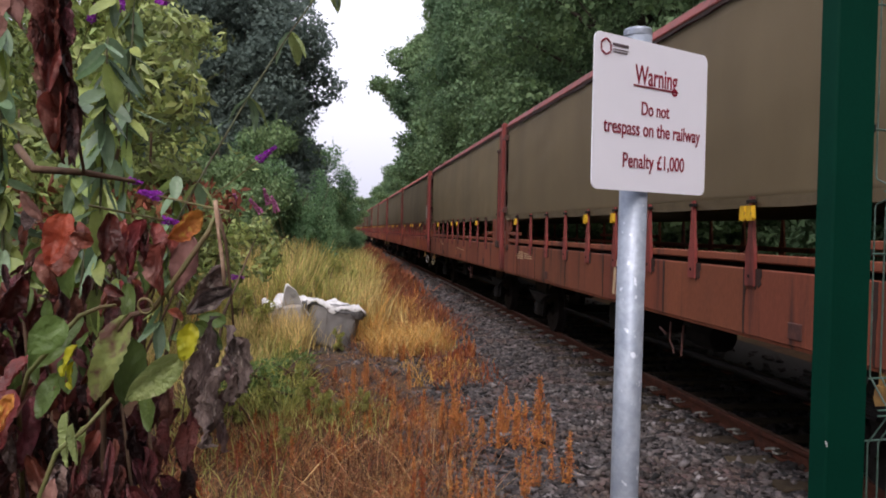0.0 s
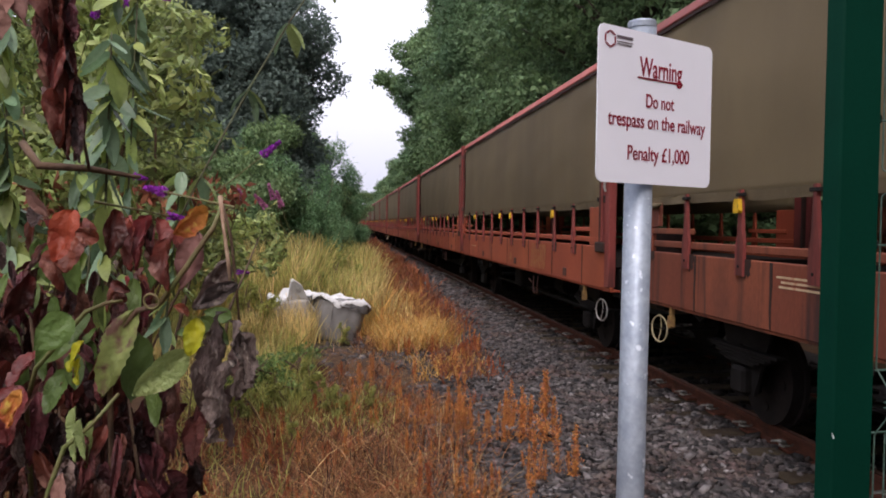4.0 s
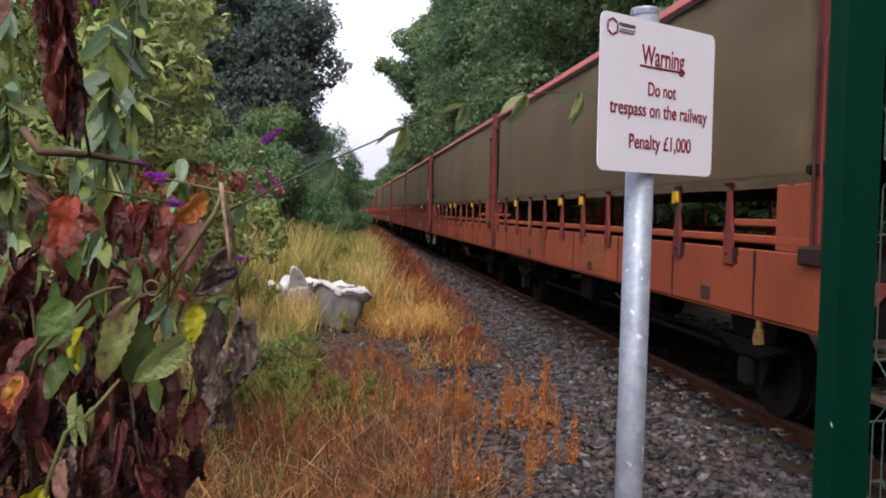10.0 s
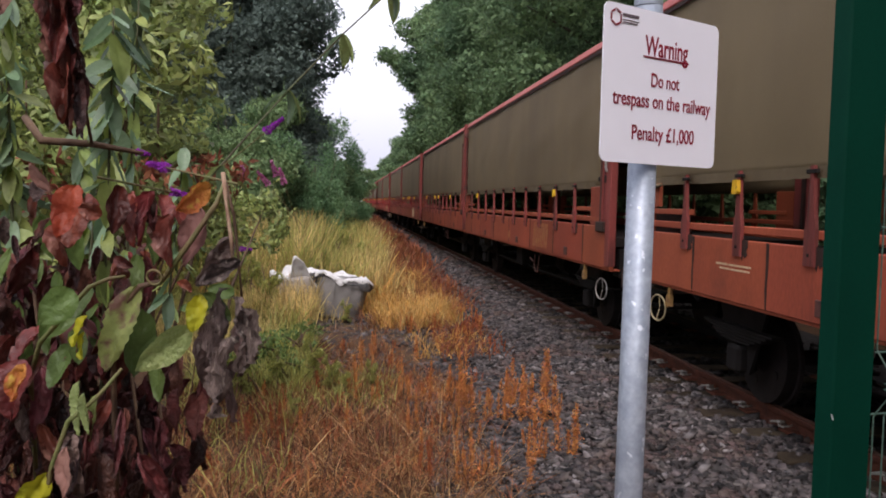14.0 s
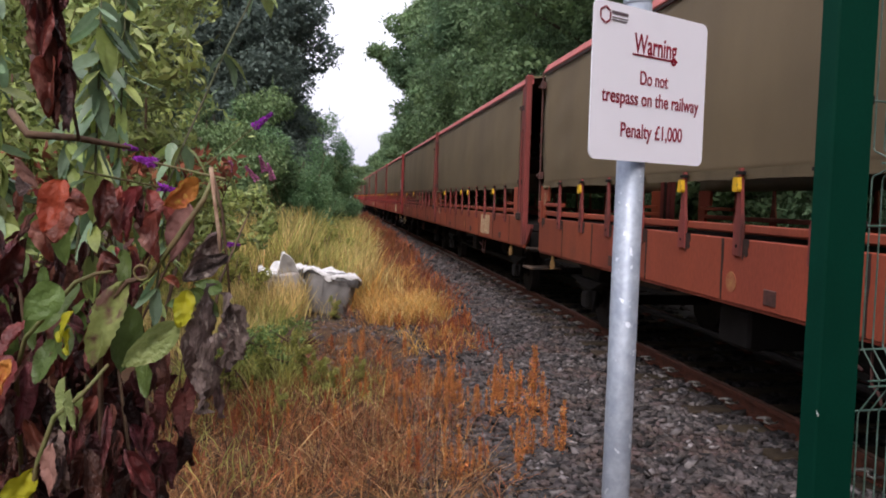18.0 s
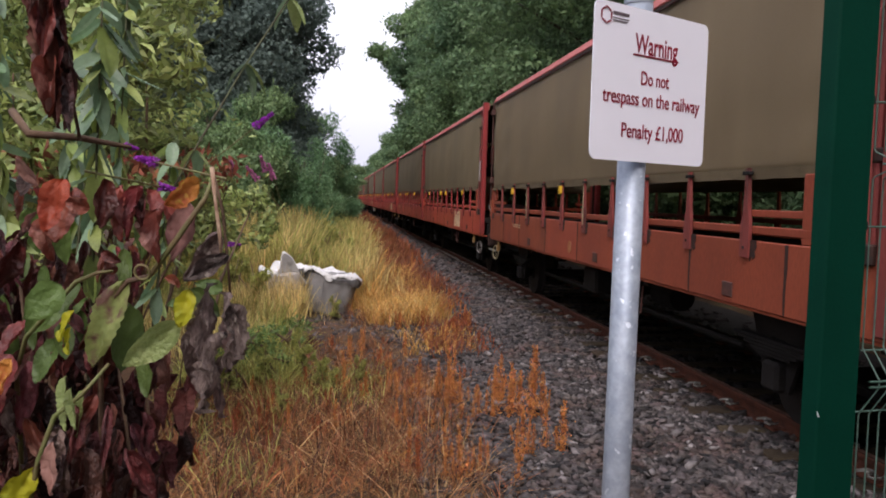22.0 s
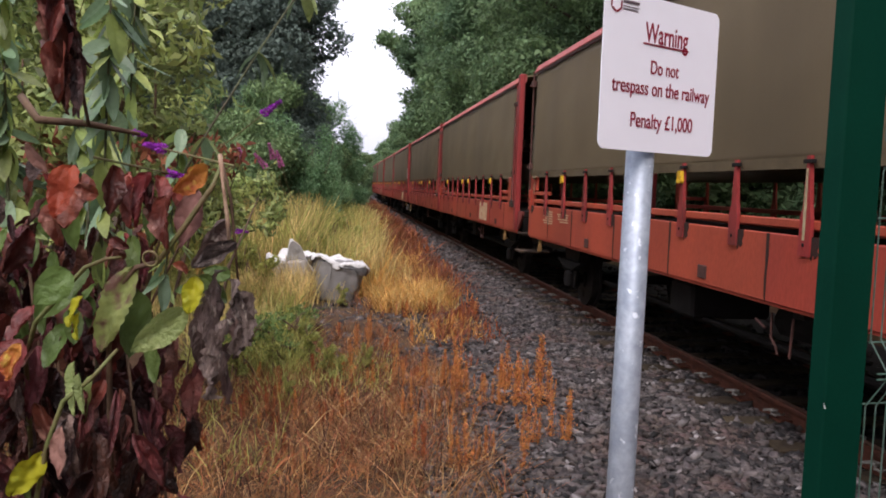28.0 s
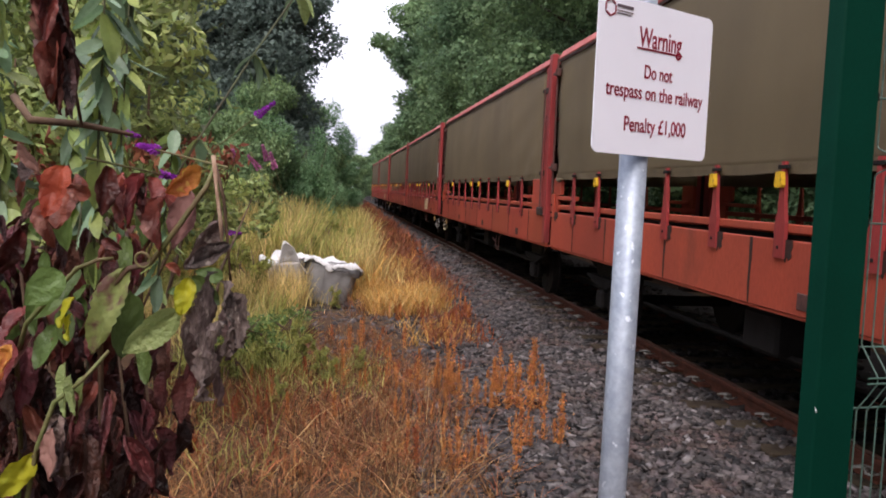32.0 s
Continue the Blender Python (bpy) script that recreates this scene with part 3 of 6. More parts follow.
def ballast():
    rng = np.random.default_rng(3)
    outline = [(0.9, -0.12), (1.2, -0.07), (2.3, -0.015), (6.8, -0.015), (8.0, -0.12)]
    v = [(x, y, z) for y in (-30, -5, 0, 5, 10, 20, 40, 80, 300) for x, z in outline]
    f = [(j * 5 + i, j * 5 + i + 1, j * 5 + i + 6, j * 5 + i + 5) for j in range(8) for i in range(4)]
    bed = new("ballast_bed", Geo().add(v, f).mesh("ballast_bed", BED))
    tagged(bed, "bed of loose grey crushed granite ballast under the rails", "ballast", kind="structure")
    sets, shaded = [], []
    for x0, x1, y0, y1, n, s in ((0.6, 3.7, 4.0, 9.0, 23000, 0.025), (0.9, 3.7, 9.0, 17.0, 20000, 0.026), (1.6, 3.7, 17.0, 40.0, 11000, 0.04),
                                 (2.0, 3.7, 40.0, 90.0, 4000, 0.07), (3.9, 5.2, 2.5, 26.0, 5000, 0.034), (5.4, 7.2, 3.0, 30.0, 1500, 0.04),
                                 (-0.6, 1.2, 8.5, 13.5, 3200, 0.03)):
        p = np.stack([rng.uniform(x0, x1, n), rng.uniform(y0, y1, n), np.zeros(n)], 1)
        keep = (p[:, 0] > 0.75 + 0.06 * p[:, 1] + rng.normal(0, 0.28, n)) | (rng.uniform(size=n) < 0.25) | (p[:, 1] > 40) | ((p[:, 0] < 1.0) & (rng.uniform(size=n) < 0.5))
        on = (np.abs((p[:, 1] + 3 + 0.33) % 0.66 - 0.33) < 0.145) & (p[:, 0] > 3.22)
        keep &= ~(on & (rng.uniform(size=n) < 0.93))
        p = p[keep]
        p[:, 2] = [bed_height(x) for x in p[:, 0]]
        p[:, 2] += rng.uniform(-0.012, 0.02, len(p)) + 0.015 * np.sin(p[:, 0] * 5) * np.sin(p[:, 1] * 4)
        (shaded if x0 > 3.8 else sets).append(stones(rng, p, s))
    # stones coloured dark for the train's shade
    under = new("oily_stones", array_mesh("oily_stones", *joined(shaded), STONE_SHADED))
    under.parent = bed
    under["kind"] = "stuff"
    heap = new("loose_stones", array_mesh("loose_stones", *joined(sets), STONE))
    heap.parent = bed
    heap["kind"] = "stuff"
    kinds = []
    for k in range(10):
        v, f = stones(rng, np.zeros((1, 3)), 0.02)
        kinds.append(array_mesh("ballast_stone", v, f, STONE_ONE))
    for k in range(300):
        ob = new("ballast_stone", kinds[k % 10])
        x = rng.uniform(1.4, 3.6)
        ob.parent = bed
        ob.matrix_basis = pose(x, rng.uniform(4.4, 9.5), bed_height(x) + 0.026, rng.uniform(-25, 25), rng.uniform(-25, 25), rng.uniform(0, 360))
    return bed


ballast()


def track():
    prof = [(-0.07, 0), (0.07, 0), (0.07, 0.012), (0.012, 0.03), (0.01, 0.105), (0.035, 0.118), (0.036, 0.148), (0.03, 0.158), (-0.03, 0.158), (-0.036, 0.148), (-0.035, 0.118), (-0.01, 0.105), (-0.012, 0.03), (-0.07, 0.012)]
    for x in (RAIL_X, 2 * TRACK_X - RAIL_X):
        # the far rail's darker colours hold the train's shade
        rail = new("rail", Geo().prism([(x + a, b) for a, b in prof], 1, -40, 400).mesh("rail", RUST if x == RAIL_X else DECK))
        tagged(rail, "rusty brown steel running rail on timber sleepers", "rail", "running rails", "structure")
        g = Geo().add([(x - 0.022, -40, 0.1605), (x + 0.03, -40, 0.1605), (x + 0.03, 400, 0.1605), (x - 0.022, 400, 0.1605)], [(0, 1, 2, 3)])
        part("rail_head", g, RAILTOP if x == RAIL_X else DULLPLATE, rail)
    beam = Geo().box(-1.3, 1.3, -0.125, 0.125, -0.12, 0.012, 0.012).mesh("sleeper", SLEEPER)
    chair = Geo().box(-0.12, 0.12, -0.09, 0.09, 0.0, 0.03, 0.008).mesh("baseplate", RUST)
    g = Geo()
    for s in (-1, 1):
        for e in (-1, 1):
            pts = [(s * 0.09, e * 0.02, 0.045), (s * 0.16, e * 0.03, 0.065), (s * 0.185, e * 0.06, 0.055), (s * 0.16, e * 0.09, 0.05), (s * 0.09, e * 0.085, 0.055), (s * 0.06, e * 0.05, 0.05)]
            g.tube([(a, b, c + 0.022) for a, b, c in pts], 0.0095, 6)
    clip = g.mesh("rail_clip", CLIP, True)
    frame_ob = thing("track_sleepers", "brown timber sleepers with steel baseplates and spring clips bedded in ballast", "railway track", kind="structure")
    rng = random.Random(5)
    for k in range(90):
        y = -3 + 0.66 * k
        ob = new("sleeper", beam)
        ob.parent = frame_ob
        ob.matrix_basis = pose(TRACK_X + rng.uniform(-0.02, 0.02), y, rng.uniform(0.008, 0.018), 0, 0, rng.uniform(-0.6, 0.6))
        if k < 50:
            for x in (RAIL_X, 2 * TRACK_X - RAIL_X):
                c = new("baseplate", chair)
                c.parent = ob
                c.matrix_basis = pose(x - TRACK_X, 0, 0.005)
                if x == RAIL_X:
                    c = new("rail_clip", clip)
                    c.parent = ob
                    c.matrix_basis = pose(x - TRACK_X, 0, 0.005)


track()

# ---- the train ----
# wagons run in pairs: a narrow joint inside each pair, a wide open one between pairs
BODY, LONG_BODY, HALF, PAIR = 12.03, 12.22, 12.325, 25.58


def post_places(odd):
    return [(0.69 if odd else 0.54) + 1.04 * k for k in range(1, 11)]



def wheelset():
    g = Geo()
    for s in (-1, 1):
        x = s * 0.75
        g.tube([(x - s * 0.065, 0, 0), (x - s * 0.03, 0, 0)], [0.44, 0.435], 32)
        g.tube([(x - s * 0.03, 0, 0), (x + s * 0.07, 0, 0)], [0.405, 0.4], 32)
        g.tube([(x + s * 0.071, 0, 0), (x + s * 0.10, 0, 0)], [0.13, 0.1], 16)
        for k in range(4):
            a = k * math.pi / 2
            g.tube([(x + s * 0.066, 0.25 * math.cos(a), 0.25 * math.sin(a)), (x + s * 0.078, 0.25 * math.cos(a), 0.25 * math.sin(a))], 0.045, 8)
    g.tube([(-1.0, 0, 0), (1.0, 0, 0)], 0.07, 12)
    return g.mesh("wheelset", WHEELSTEEL)


def tarpaulin(seed, side, length, hem_only=False):
    """A taut sheet with a slight belly, sagging folds near its ends and a hem."""
    nx, nz = 60, 16
    y0, y1, z0, z1 = 0.47, length - 0.02, 1.965, 3.70
    v = []
    for layer in (0, 1):
        for j in range(nz + 1):
            for i in range(nx + 1):
                a, b = i / nx, j / nz
                y = y0 + (y1 - y0) * a
                z = z0 + (z1 - z0) * b
                belly = 0.035 * math.sin(math.pi * b) * math.sin(math.pi * a) ** 0.3
                end = math.exp(-a * 14) + math.exp(-(1 - a) * 14)
                fold = (0.010 + 0.02 * end) * noise.noise((y * 1.1 + seed * 9, z * 2.6 + y * 0.6, seed)) * (1 if j else 0.4)
                hem = 0.012 * noise.noise((y * 2.1, seed * 3, 0)) if j == 0 else 0
                ruck = 0.012 * max(0, 1 - b * 5) * noise.noise((y * 5 + seed, b * 3, 2)) * (0.3 + end)
                pull = math.exp(-a * 9) * max(0, 1 - b * 2.6) + math.exp(-(1 - a) * 9) * max(0, 1 - b * 2.6)
                ruck += 0.065 * pull * noise.noise((y * 3.2 + b * 7 + seed, b * 5 - y * 2.0, seed))
                v.append((side * (1.315 + belly + fold + ruck - layer * 0.012), y, z + hem))
    n, f, k = nx + 1, [], (nx + 1) * (nz + 1)
    for j in range(nz):
        for i in range(nx):
            q = (j * n + i, j * n + i + 1, (j + 1) * n + i + 1, (j + 1) * n + i)
            f += [q, tuple(a + k for a in q[::-1])]
    for i in range(nx):
        f += [(i, i + 1, k + i + 1, k + i), (nz * n + i, nz * n + i + 1, k + nz * n + i + 1, k + nz * n + i)]
    for j in range(nz):
        f += [(j * n, (j + 1) * n, k + (j + 1) * n, k + j * n), (j * n + nx, (j + 1) * n + nx, k + (j + 1) * n + nx, k + j * n + nx)]
    if hem_only:
        hv = [(p[0] + side * 0.005, p[1], p[2] - (0.012 if i < n else 0.035)) for i, p in enumerate(v[:2 * n])]
        hf = [(i, i + 1, n + i + 1, n + i) for i in range(nx)]
        return Geo().add(hv, hf).mesh("hem", CANVAS_PALE, True)
    return Geo().add(v, f).mesh("tarpaulin", CANVAS, True)


POST_SHAPE = [(-0.072, 1.34), (0.062, 1.34), (0.062, 1.60), (0.034, 1.68), (0.02, 1.97), (0.02, 2.04), (-0.02, 2.04), (-0.024, 1.97), (-0.05, 1.70), (-0.072, 1.60)]


def wagon_kind(seed, red, crimson, wheels, odd):
    length, posts = LONG_BODY if odd else BODY, post_places(odd)
    face = 0.62 if odd else 0.5
    w = thing("car_transporter_wagon", "covered car-carrying rail wagon with weathered red frame and grey-brown tarpaulin sides", "railway wagon", "wagons of the train")
    part("underframe", Geo().box(-0.9, -0.7, 0.3, length - 0.3, 0.82, 1.1).box(0.7, 0.9, 0.3, length - 0.3, 0.82, 1.1).box(-0.15, 0.15, 0.1, length - 0.1, 0.85, 1.12)
         .box(-1.2, 1.2, 0.05, 0.3, 0.85, 1.2).box(-1.2, 1.2, length - 0.3, length - 0.05, 0.85, 1.2).box(-1.2, 1.2, 4, 4.15, 0.85, 1.1).box(-1.2, 1.2, 7.6, 7.75, 0.85, 1.1), GRIME, w, "grimy black steel underframe")
    part("lower_deck", Geo().box(-1.27, 1.27, 0.1, length - 0.1, 1.22, 1.34), DECK, w)
    part("upper_deck", Geo().box(-1.2, 1.2, 2.2, length - 2.2, 2.55, 2.63), DECK, w)
    g = Geo()
    v = []
    for y in (0.02, length):
        for k in range(13):
            a = -1 + k / 6
            v.append((a * 1.3, y, 3.83 + 0.13 * (1 - a * a)))
    for y in (0.02, length):
        for k in range(13):
            a = -1 + k / 6
            v.append((a * 1.3, y, 3.80 + 0.13 * (1 - a * a)))
    f = [(k, k + 1, 14 + k, 13 + k) for k in range(12)] + [(26 + k, 39 + k, 40 + k, 27 + k) for k in range(12)]
    f += [(k, 26 + k, 27 + k, k + 1) for k in range(12)] + [(13 + k, 14 + k, 40 + k, 39 + k) for k in range(12)]
    part("roof", g.add(v, f), CANVAS, w, "arched grey-brown roof sheet")
    bolts = Geo().box(-1.372, -1.364, -0.012, 0.012, 1.405, 1.43, 0.003).mesh("post_bolts", GRIME)
    for s in (-1, 1):
        cuts = [0.0, 1.15, 2.72, 4.31, 6.15, 7.80, 9.58, 10.9, length]
        for a, b in zip(cuts, cuts[1:]):
            part("solebar_panel", Geo().box(min(s * 1.29, s * 1.345), max(s * 1.29, s * 1.345), a + 0.006, b - 0.006, 0.95, 1.475, 0.008), red, w)
        part("solebar_flange", Geo().box(min(s * 1.2, s * 1.33), max(s * 1.2, s * 1.33), 0.02, length - 0.02, 0.925, 0.948, 0.004), red, w)
        part("side_rail", Geo().box(min(s * 1.27, s * 1.335), max(s * 1.27, s * 1.335), 0.42, length - 0.3, 1.525, 1.59, 0.008), red, w)
        part("short_rail", Geo().box(min(s * 1.27, s * 1.33), max(s * 1.27, s * 1.33), posts[-1] - 0.03, length - 0.12, 1.66, 1.715, 0.006), red, w)
        part("short_rail", Geo().box(min(s * 1.27, s * 1.33), max(s * 1.27, s * 1.33), face + 0.1, posts[0] + 0.03, 1.66, 1.715, 0.006), red, w)
        rail_shape = [(1.24, 3.72), (1.335, 3.72), (1.354, 3.738), (1.354, 3.752), (1.292, 3.858), (1.24, 3.858)]
        part("cant_rail", Geo().prism([(s * a, b) for a, b in rail_shape], 1, 0.02, length - 0.02), PILLAR_OLD if red is RED_DUSTY else RAILPAINT, w, "chalky faded red roof rail")
        # the roof rail's shadow on the sheet, drawn as a ragged dark strip
        if s < 0:
            rag = []
            for k in range(61):
                y = 0.45 + (length - 0.5) * k / 60
                rag += [(-1.353, y, 3.725), (-1.351, y, 3.698 - 0.028 * abs(noise.noise((y * 4.3, seed, 1.7))) - 0.016 * abs(noise.noise((y * 15, seed, 4.1))))]
            part("sheet_lacing", Geo().add(rag, [(2 * k, 2 * k + 1, 2 * k + 3, 2 * k + 2) for k in range(60)]), GREASE_SHADOW, w, "ragged dark strip drawn as the roof rail's shadow on the sheet")
        part("tarpaulin", tarpaulin(seed + s, s, length), CANVAS, w, "taut grey-brown tarpaulin side sheet")
        part("hem", tarpaulin(seed + s, s, length, True), None, w, "scuffed paler hem of the side sheet")
        for y in cuts[1:-1]:
            part("rust_run", Geo().prism([(y - 0.022, 1.47), (y + 0.02, 1.47), (y + 0.014, 1.25), (y + 0.018, 1.1), (y + 0.006, 0.97), (y - 0.008, 0.955), (y - 0.012, 1.15), (y - 0.026, 1.3)], 0, min(s * 1.342, s * 1.348), max(s * 1.342, s * 1.348)), GREASE_SHADOW, w)
        for y in (8.75, 5.3, 1.9):
            part("hatch_plate", Geo().box(min(s * 1.342, s * 1.356), max(s * 1.342, s * 1.356), y, y + 0.17, 1.0, 1.12, 0.006), DULLPLATE, w, "small dull maroon cover plate")
        part("end_pillar", Geo().box(min(s * 1.27, s * 1.365), max(s * 1.27, s * 1.365), 0.0, 0.17, 0.98, 3.87, 0.012), crimson, w, "tall crimson end pillar")
        part("inner_pillar", Geo().box(min(s * 1.24, s * 1.345), max(s * 1.24, s * 1.345), 0.225, 0.385, 1.48, 3.71, 0.012), crimson, w)
        part("pillar_web", Geo().box(min(s * 1.24, s * 1.30), max(s * 1.24, s * 1.30), 0.195, 0.23, 1.48, 3.71), GREASE_SHADOW, w)
        part("drain_pipe", Geo().tube([(s * 1.375, 0.255, 1.55), (s * 1.375, 0.255, 2.9), (s * 1.35, 0.255, 2.96)], 0.011, 6), PILLAR_OLD, w)
        for z in (2.02, 3.3):
            part("pillar_bracket", Geo().box(min(s * 1.29, s * 1.36), max(s * 1.29, s * 1.36), 0.16, 0.43, z, z + 0.09, 0.01), GREASE_SHADOW, w)
            part("bracket_bolt", Geo().tube([(s * 1.36, 0.4, z + 0.045), (s * 1.385, 0.4, z + 0.045)], 0.03, 8), GRIME, w)
        part("pillar_shoe", Geo().box(min(s * 1.30, s * 1.385), max(s * 1.30, s * 1.385), 0.19, 0.5, 1.40, 1.53, 0.012), GREASE_SHADOW, w, "black greasy pillar shoe")
        part("end_plate", Geo().box(min(s * 1.28, s * 1.333), max(s * 1.28, s * 1.333), face - 0.06, face + 0.38, 1.477, 1.975, 0.008), red, w)
        part("end_plate", Geo().prism([(length - 0.02, 1.48), (length - 0.02, 1.975), (length - 0.42, 1.975), (length - 0.42, 1.74), (length - 0.26, 1.72), (length - 0.26, 1.48)], 0, min(s * 1.29, s * 1.333), max(s * 1.29, s * 1.333)), red, w)
        foot = part("foot_plate", Geo().box(min(s * 1.335, s * 1.362), max(s * 1.335, s * 1.362), length - 0.17, length + 0.005, 1.40, 1.74, 0.008), red, w, "bolted foot plate of the sheet poles")
        for z in (1.47, 1.58):
            part("bolt", Geo().tube([(s * 1.362, length - 0.06, z), (s * 1.374, length - 0.06, z)], 0.016, 8), GRIME, foot)
        for dy, r, lo in ((0.0, 0.012, 1.5), (0.035, 0.009, 1.62)):
            part("sheet_pole", Geo().tube([(s * 1.35, length + dy, lo), (s * 1.35, length + dy, 3.76)], r, 8), DULLPLATE, w, "thin dull maroon pole at the sheet's edge")
        for z in (2.12, 3.52):
            part("pole_clamp", Geo().box(min(s * 1.33, s * 1.385), max(s * 1.33, s * 1.385), length - 0.05, length + 0.16, z, z + 0.035, 0.006).box(min(s * 1.32, s * 1.395), max(s * 1.32, s * 1.395), length - 0.09, length - 0.01, z - 0.035, z + 0.075, 0.008), DULLPLATE, w, "maroon clamp on the sheet poles")
        part("sheet_roll", Geo().tube([(s * 1.345, length - 0.50, 1.958), (s * 1.352, length - 0.40, 1.945), (s * 1.352, length - 0.28, 1.95), (s * 1.345, length - 0.19, 1.962)], [0.012, 0.026, 0.028, 0.012], 8), CANVAS_PALE, w, "pale rolled edge of the side sheet", True)
        part("grease_stain", Geo().prism([(length - 0.06, 1.478), (length - 0.34, 1.478), (length - 0.36, 1.42), (length - 0.31, 1.37), (length - 0.28, 1.40), (length - 0.24, 1.33), (length - 0.19, 1.36), (length - 0.15, 1.39)], 0, min(s * 1.342, s * 1.349), max(s * 1.342, s * 1.349)), GREASE_SHADOW, w)
        part("drain_pipe", Geo().tube([(s * 1.37, 0.35, 1.53), (s * 1.37, 0.35, 3.36)], 0.012, 6), DULLPLATE, w)
        for y in posts:
            part("post", Geo().prism([(y + a, b) for a, b in POST_SHAPE], 0, min(s * 1.337, s * 1.365), max(s * 1.337, s * 1.365)), crimson if s < 0 else red, w)
            if s < 0:
                part("post_bolts", bolts, None, w).location = (0, y, 0)
            part("post_hook", Geo().box(min(s * 1.34, s * 1.372), max(s * 1.34, s * 1.372), y - 0.06, y + 0.06, 1.985, 2.015, 0.004), GRIME, w)
            part("grease_stain", Geo().prism([(y - 0.05, 1.478), (y - 0.16, 1.478), (y - 0.17, 1.43), (y - 0.145, 1.39), (y - 0.16, 1.36), (y - 0.12, 1.33), (y - 0.10, 1.36), (y - 0.08, 1.31), (y - 0.062, 1.34)], 0, min(s * 1.342, s * 1.349), max(s * 1.342, s * 1.349)), GREASE_SHADOW, w)
    for y in (1.7, length - 1.7):
        gear = part("axle", Geo().tube([(-1.1, y, 0.4), (1.1, y, 0.4)], 0.06, 10), GRIME, w, "black axle with guards and leaf springs")
        for s in (-1, 1):
            part("axle_guard", Geo().prism([(y - 0.45, 0.92), (y - 0.16, 0.28), (y - 0.10, 0.28), (y - 0.10, 0.7), (y + 0.10, 0.7), (y + 0.10, 0.28), (y + 0.16, 0.28), (y + 0.45, 0.92)], 0, s * 1.02 - 0.015, s * 1.02 + 0.015), GRIME, gear)
            part("axle_box", Geo().box(s * 1.02 - 0.1, s * 1.02 + 0.1, y - 0.12, y + 0.12, 0.28, 0.52, 0.03), GRIME, gear)
            g = Geo()
            for k in range(5):
                g.box(s * 1.05 - 0.05, s * 1.05 + 0.05, y - 0.62 + 0.09 * k, y + 0.62 - 0.09 * k, 0.66 - 0.028 * k, 0.685 - 0.028 * k, 0.004)
            part("leaf_spring", g, GRIME, gear)
        wh = part("wheelset", wheels, None, gear, "pair of brown steel wheels on an axle")
        wh.matrix_basis = pose(0, y, 0.4)
    g = Geo()
    g.tube([(-0.4, 4.9, 0.62), (-0.4, 5.5, 0.62)], 0.16, 14)
    g.box(-1.05, -0.2, 6.2, 6.75, 0.5, 0.85, 0.03)
    g.tube([(-0.9, 2.5, 0.5), (-0.9, 9.3, 0.5)], 0.025, 6)
    part("brake_gear", g, GRIME, w, "black brake cylinder, box and rods")
    g = Geo()
    g.tube([(-1.22, 4.4, 0.85), (-1.24, 4.36, 0.66), (-1.24, 4.28, 0.6), (-1.24, 4.26, 0.55)], 0.011, 6)
    g.tube([(-1.22, 4.1, 0.85), (-1.24, 4.09, 0.55)], 0.011, 6)
    g.tube([(-1.24, 4.45, 0.72), (-1.27, 4.55, 0.78)], 0.012, 6)
    part("release_lever", g, DULLPLATE, w, "bent dull maroon release lever")
    part("drawbar", Geo().tube([(0, length - 0.2, 0.92), (0, length + 0.95, 0.92)], 0.06, 10).box(-0.12, 0.12, length - 0.05, length + 0.1, 0.8, 1.04, 0.02), GRIME, w)
    part("air_hose", Geo().tube([(-0.45, length, 0.95), (-0.5, length + 0.15, 0.8), (-0.5, length + 0.32, 0.66), (-0.5, length + 0.7, 0.8), (-0.45, length + 0.93, 0.95)], 0.025, 8), GRIME, w)
    part("buffing_plate", Geo().box(-0.9, 0.9, -0.12, 0.0, 0.95, 1.2, 0.02), GREASE_SHADOW, w)
    return w


def emblem_bars(mat):
    """A worn cream emblem of slanted plain bars under short top bars, one mesh a bar."""
    z0, z1, out = 1.02, 1.42, []
    for k in range(4):
        for a, b, lo, hi in ((0, 0.075, z0, z1 - 0.075), (0.125, 0.2, z0, z1 - 0.075), (0, 0.2, z1 - 0.07, z1)):
            y, w = 4.06 - 0.25 * k - a, b - a
            out.append(Geo().prism([(y - 0.15 * (lo - z0), lo), (y - w - 0.15 * (lo - z0), lo), (y - w - 0.15 * (hi - z0), hi), (y - 0.15 * (hi - z0), hi)], 0, -1.351, -1.346).mesh("emblem_bar", mat))
    return out


LAST_WAGON = 15
# posts that carry yellow tags, counted from a wagon's leading end, where they differ from the usual four
TAGS = {-2: (2, 5, 6, 10), 4: (2, 9), 7: (6, 9)}
TWIN_TAGS = {(-2, 2), (8, 6), (9, 2)}
BARE_POSTS = {(1, 6), (2, 8), (3, 4), (3, 7), (7, 5), (7, 8), (9, 3)}
EMBLEMS = {-2: 1.73, 0: 0.06, 2: 1.69, 4: 0.0, 6: 0.0, 8: 0.02, 10: 0.0, 12: 0.0, 14: 0.0}
DISCS = {-3: 6.0, -1: 6.2, 0: 5.78, 1: 5.95, 2: 6.34, 3: 6.43, 4: 6.1, 5: 5.98, 6: 6.28, 7: 6.49}
# wagon, where a block of small print begins, its top, its lines
PRINT = [(-2, 10.42, 1.36, 4), (-2, 9.78, 1.34, 3), (-1, 4.8, 1.22, 1), (-1, 5.5, 1.24, 1), (-1, 8.9, 1.36, 3), (6, 10.85, 1.40, 4), (3, 9.82, 1.25, 2), (9, 10.62, 1.40, 6), (9, 9.75, 1.38, 4), (7, 9.5, 1.30, 2), (0, 9.9, 1.2, 1)]


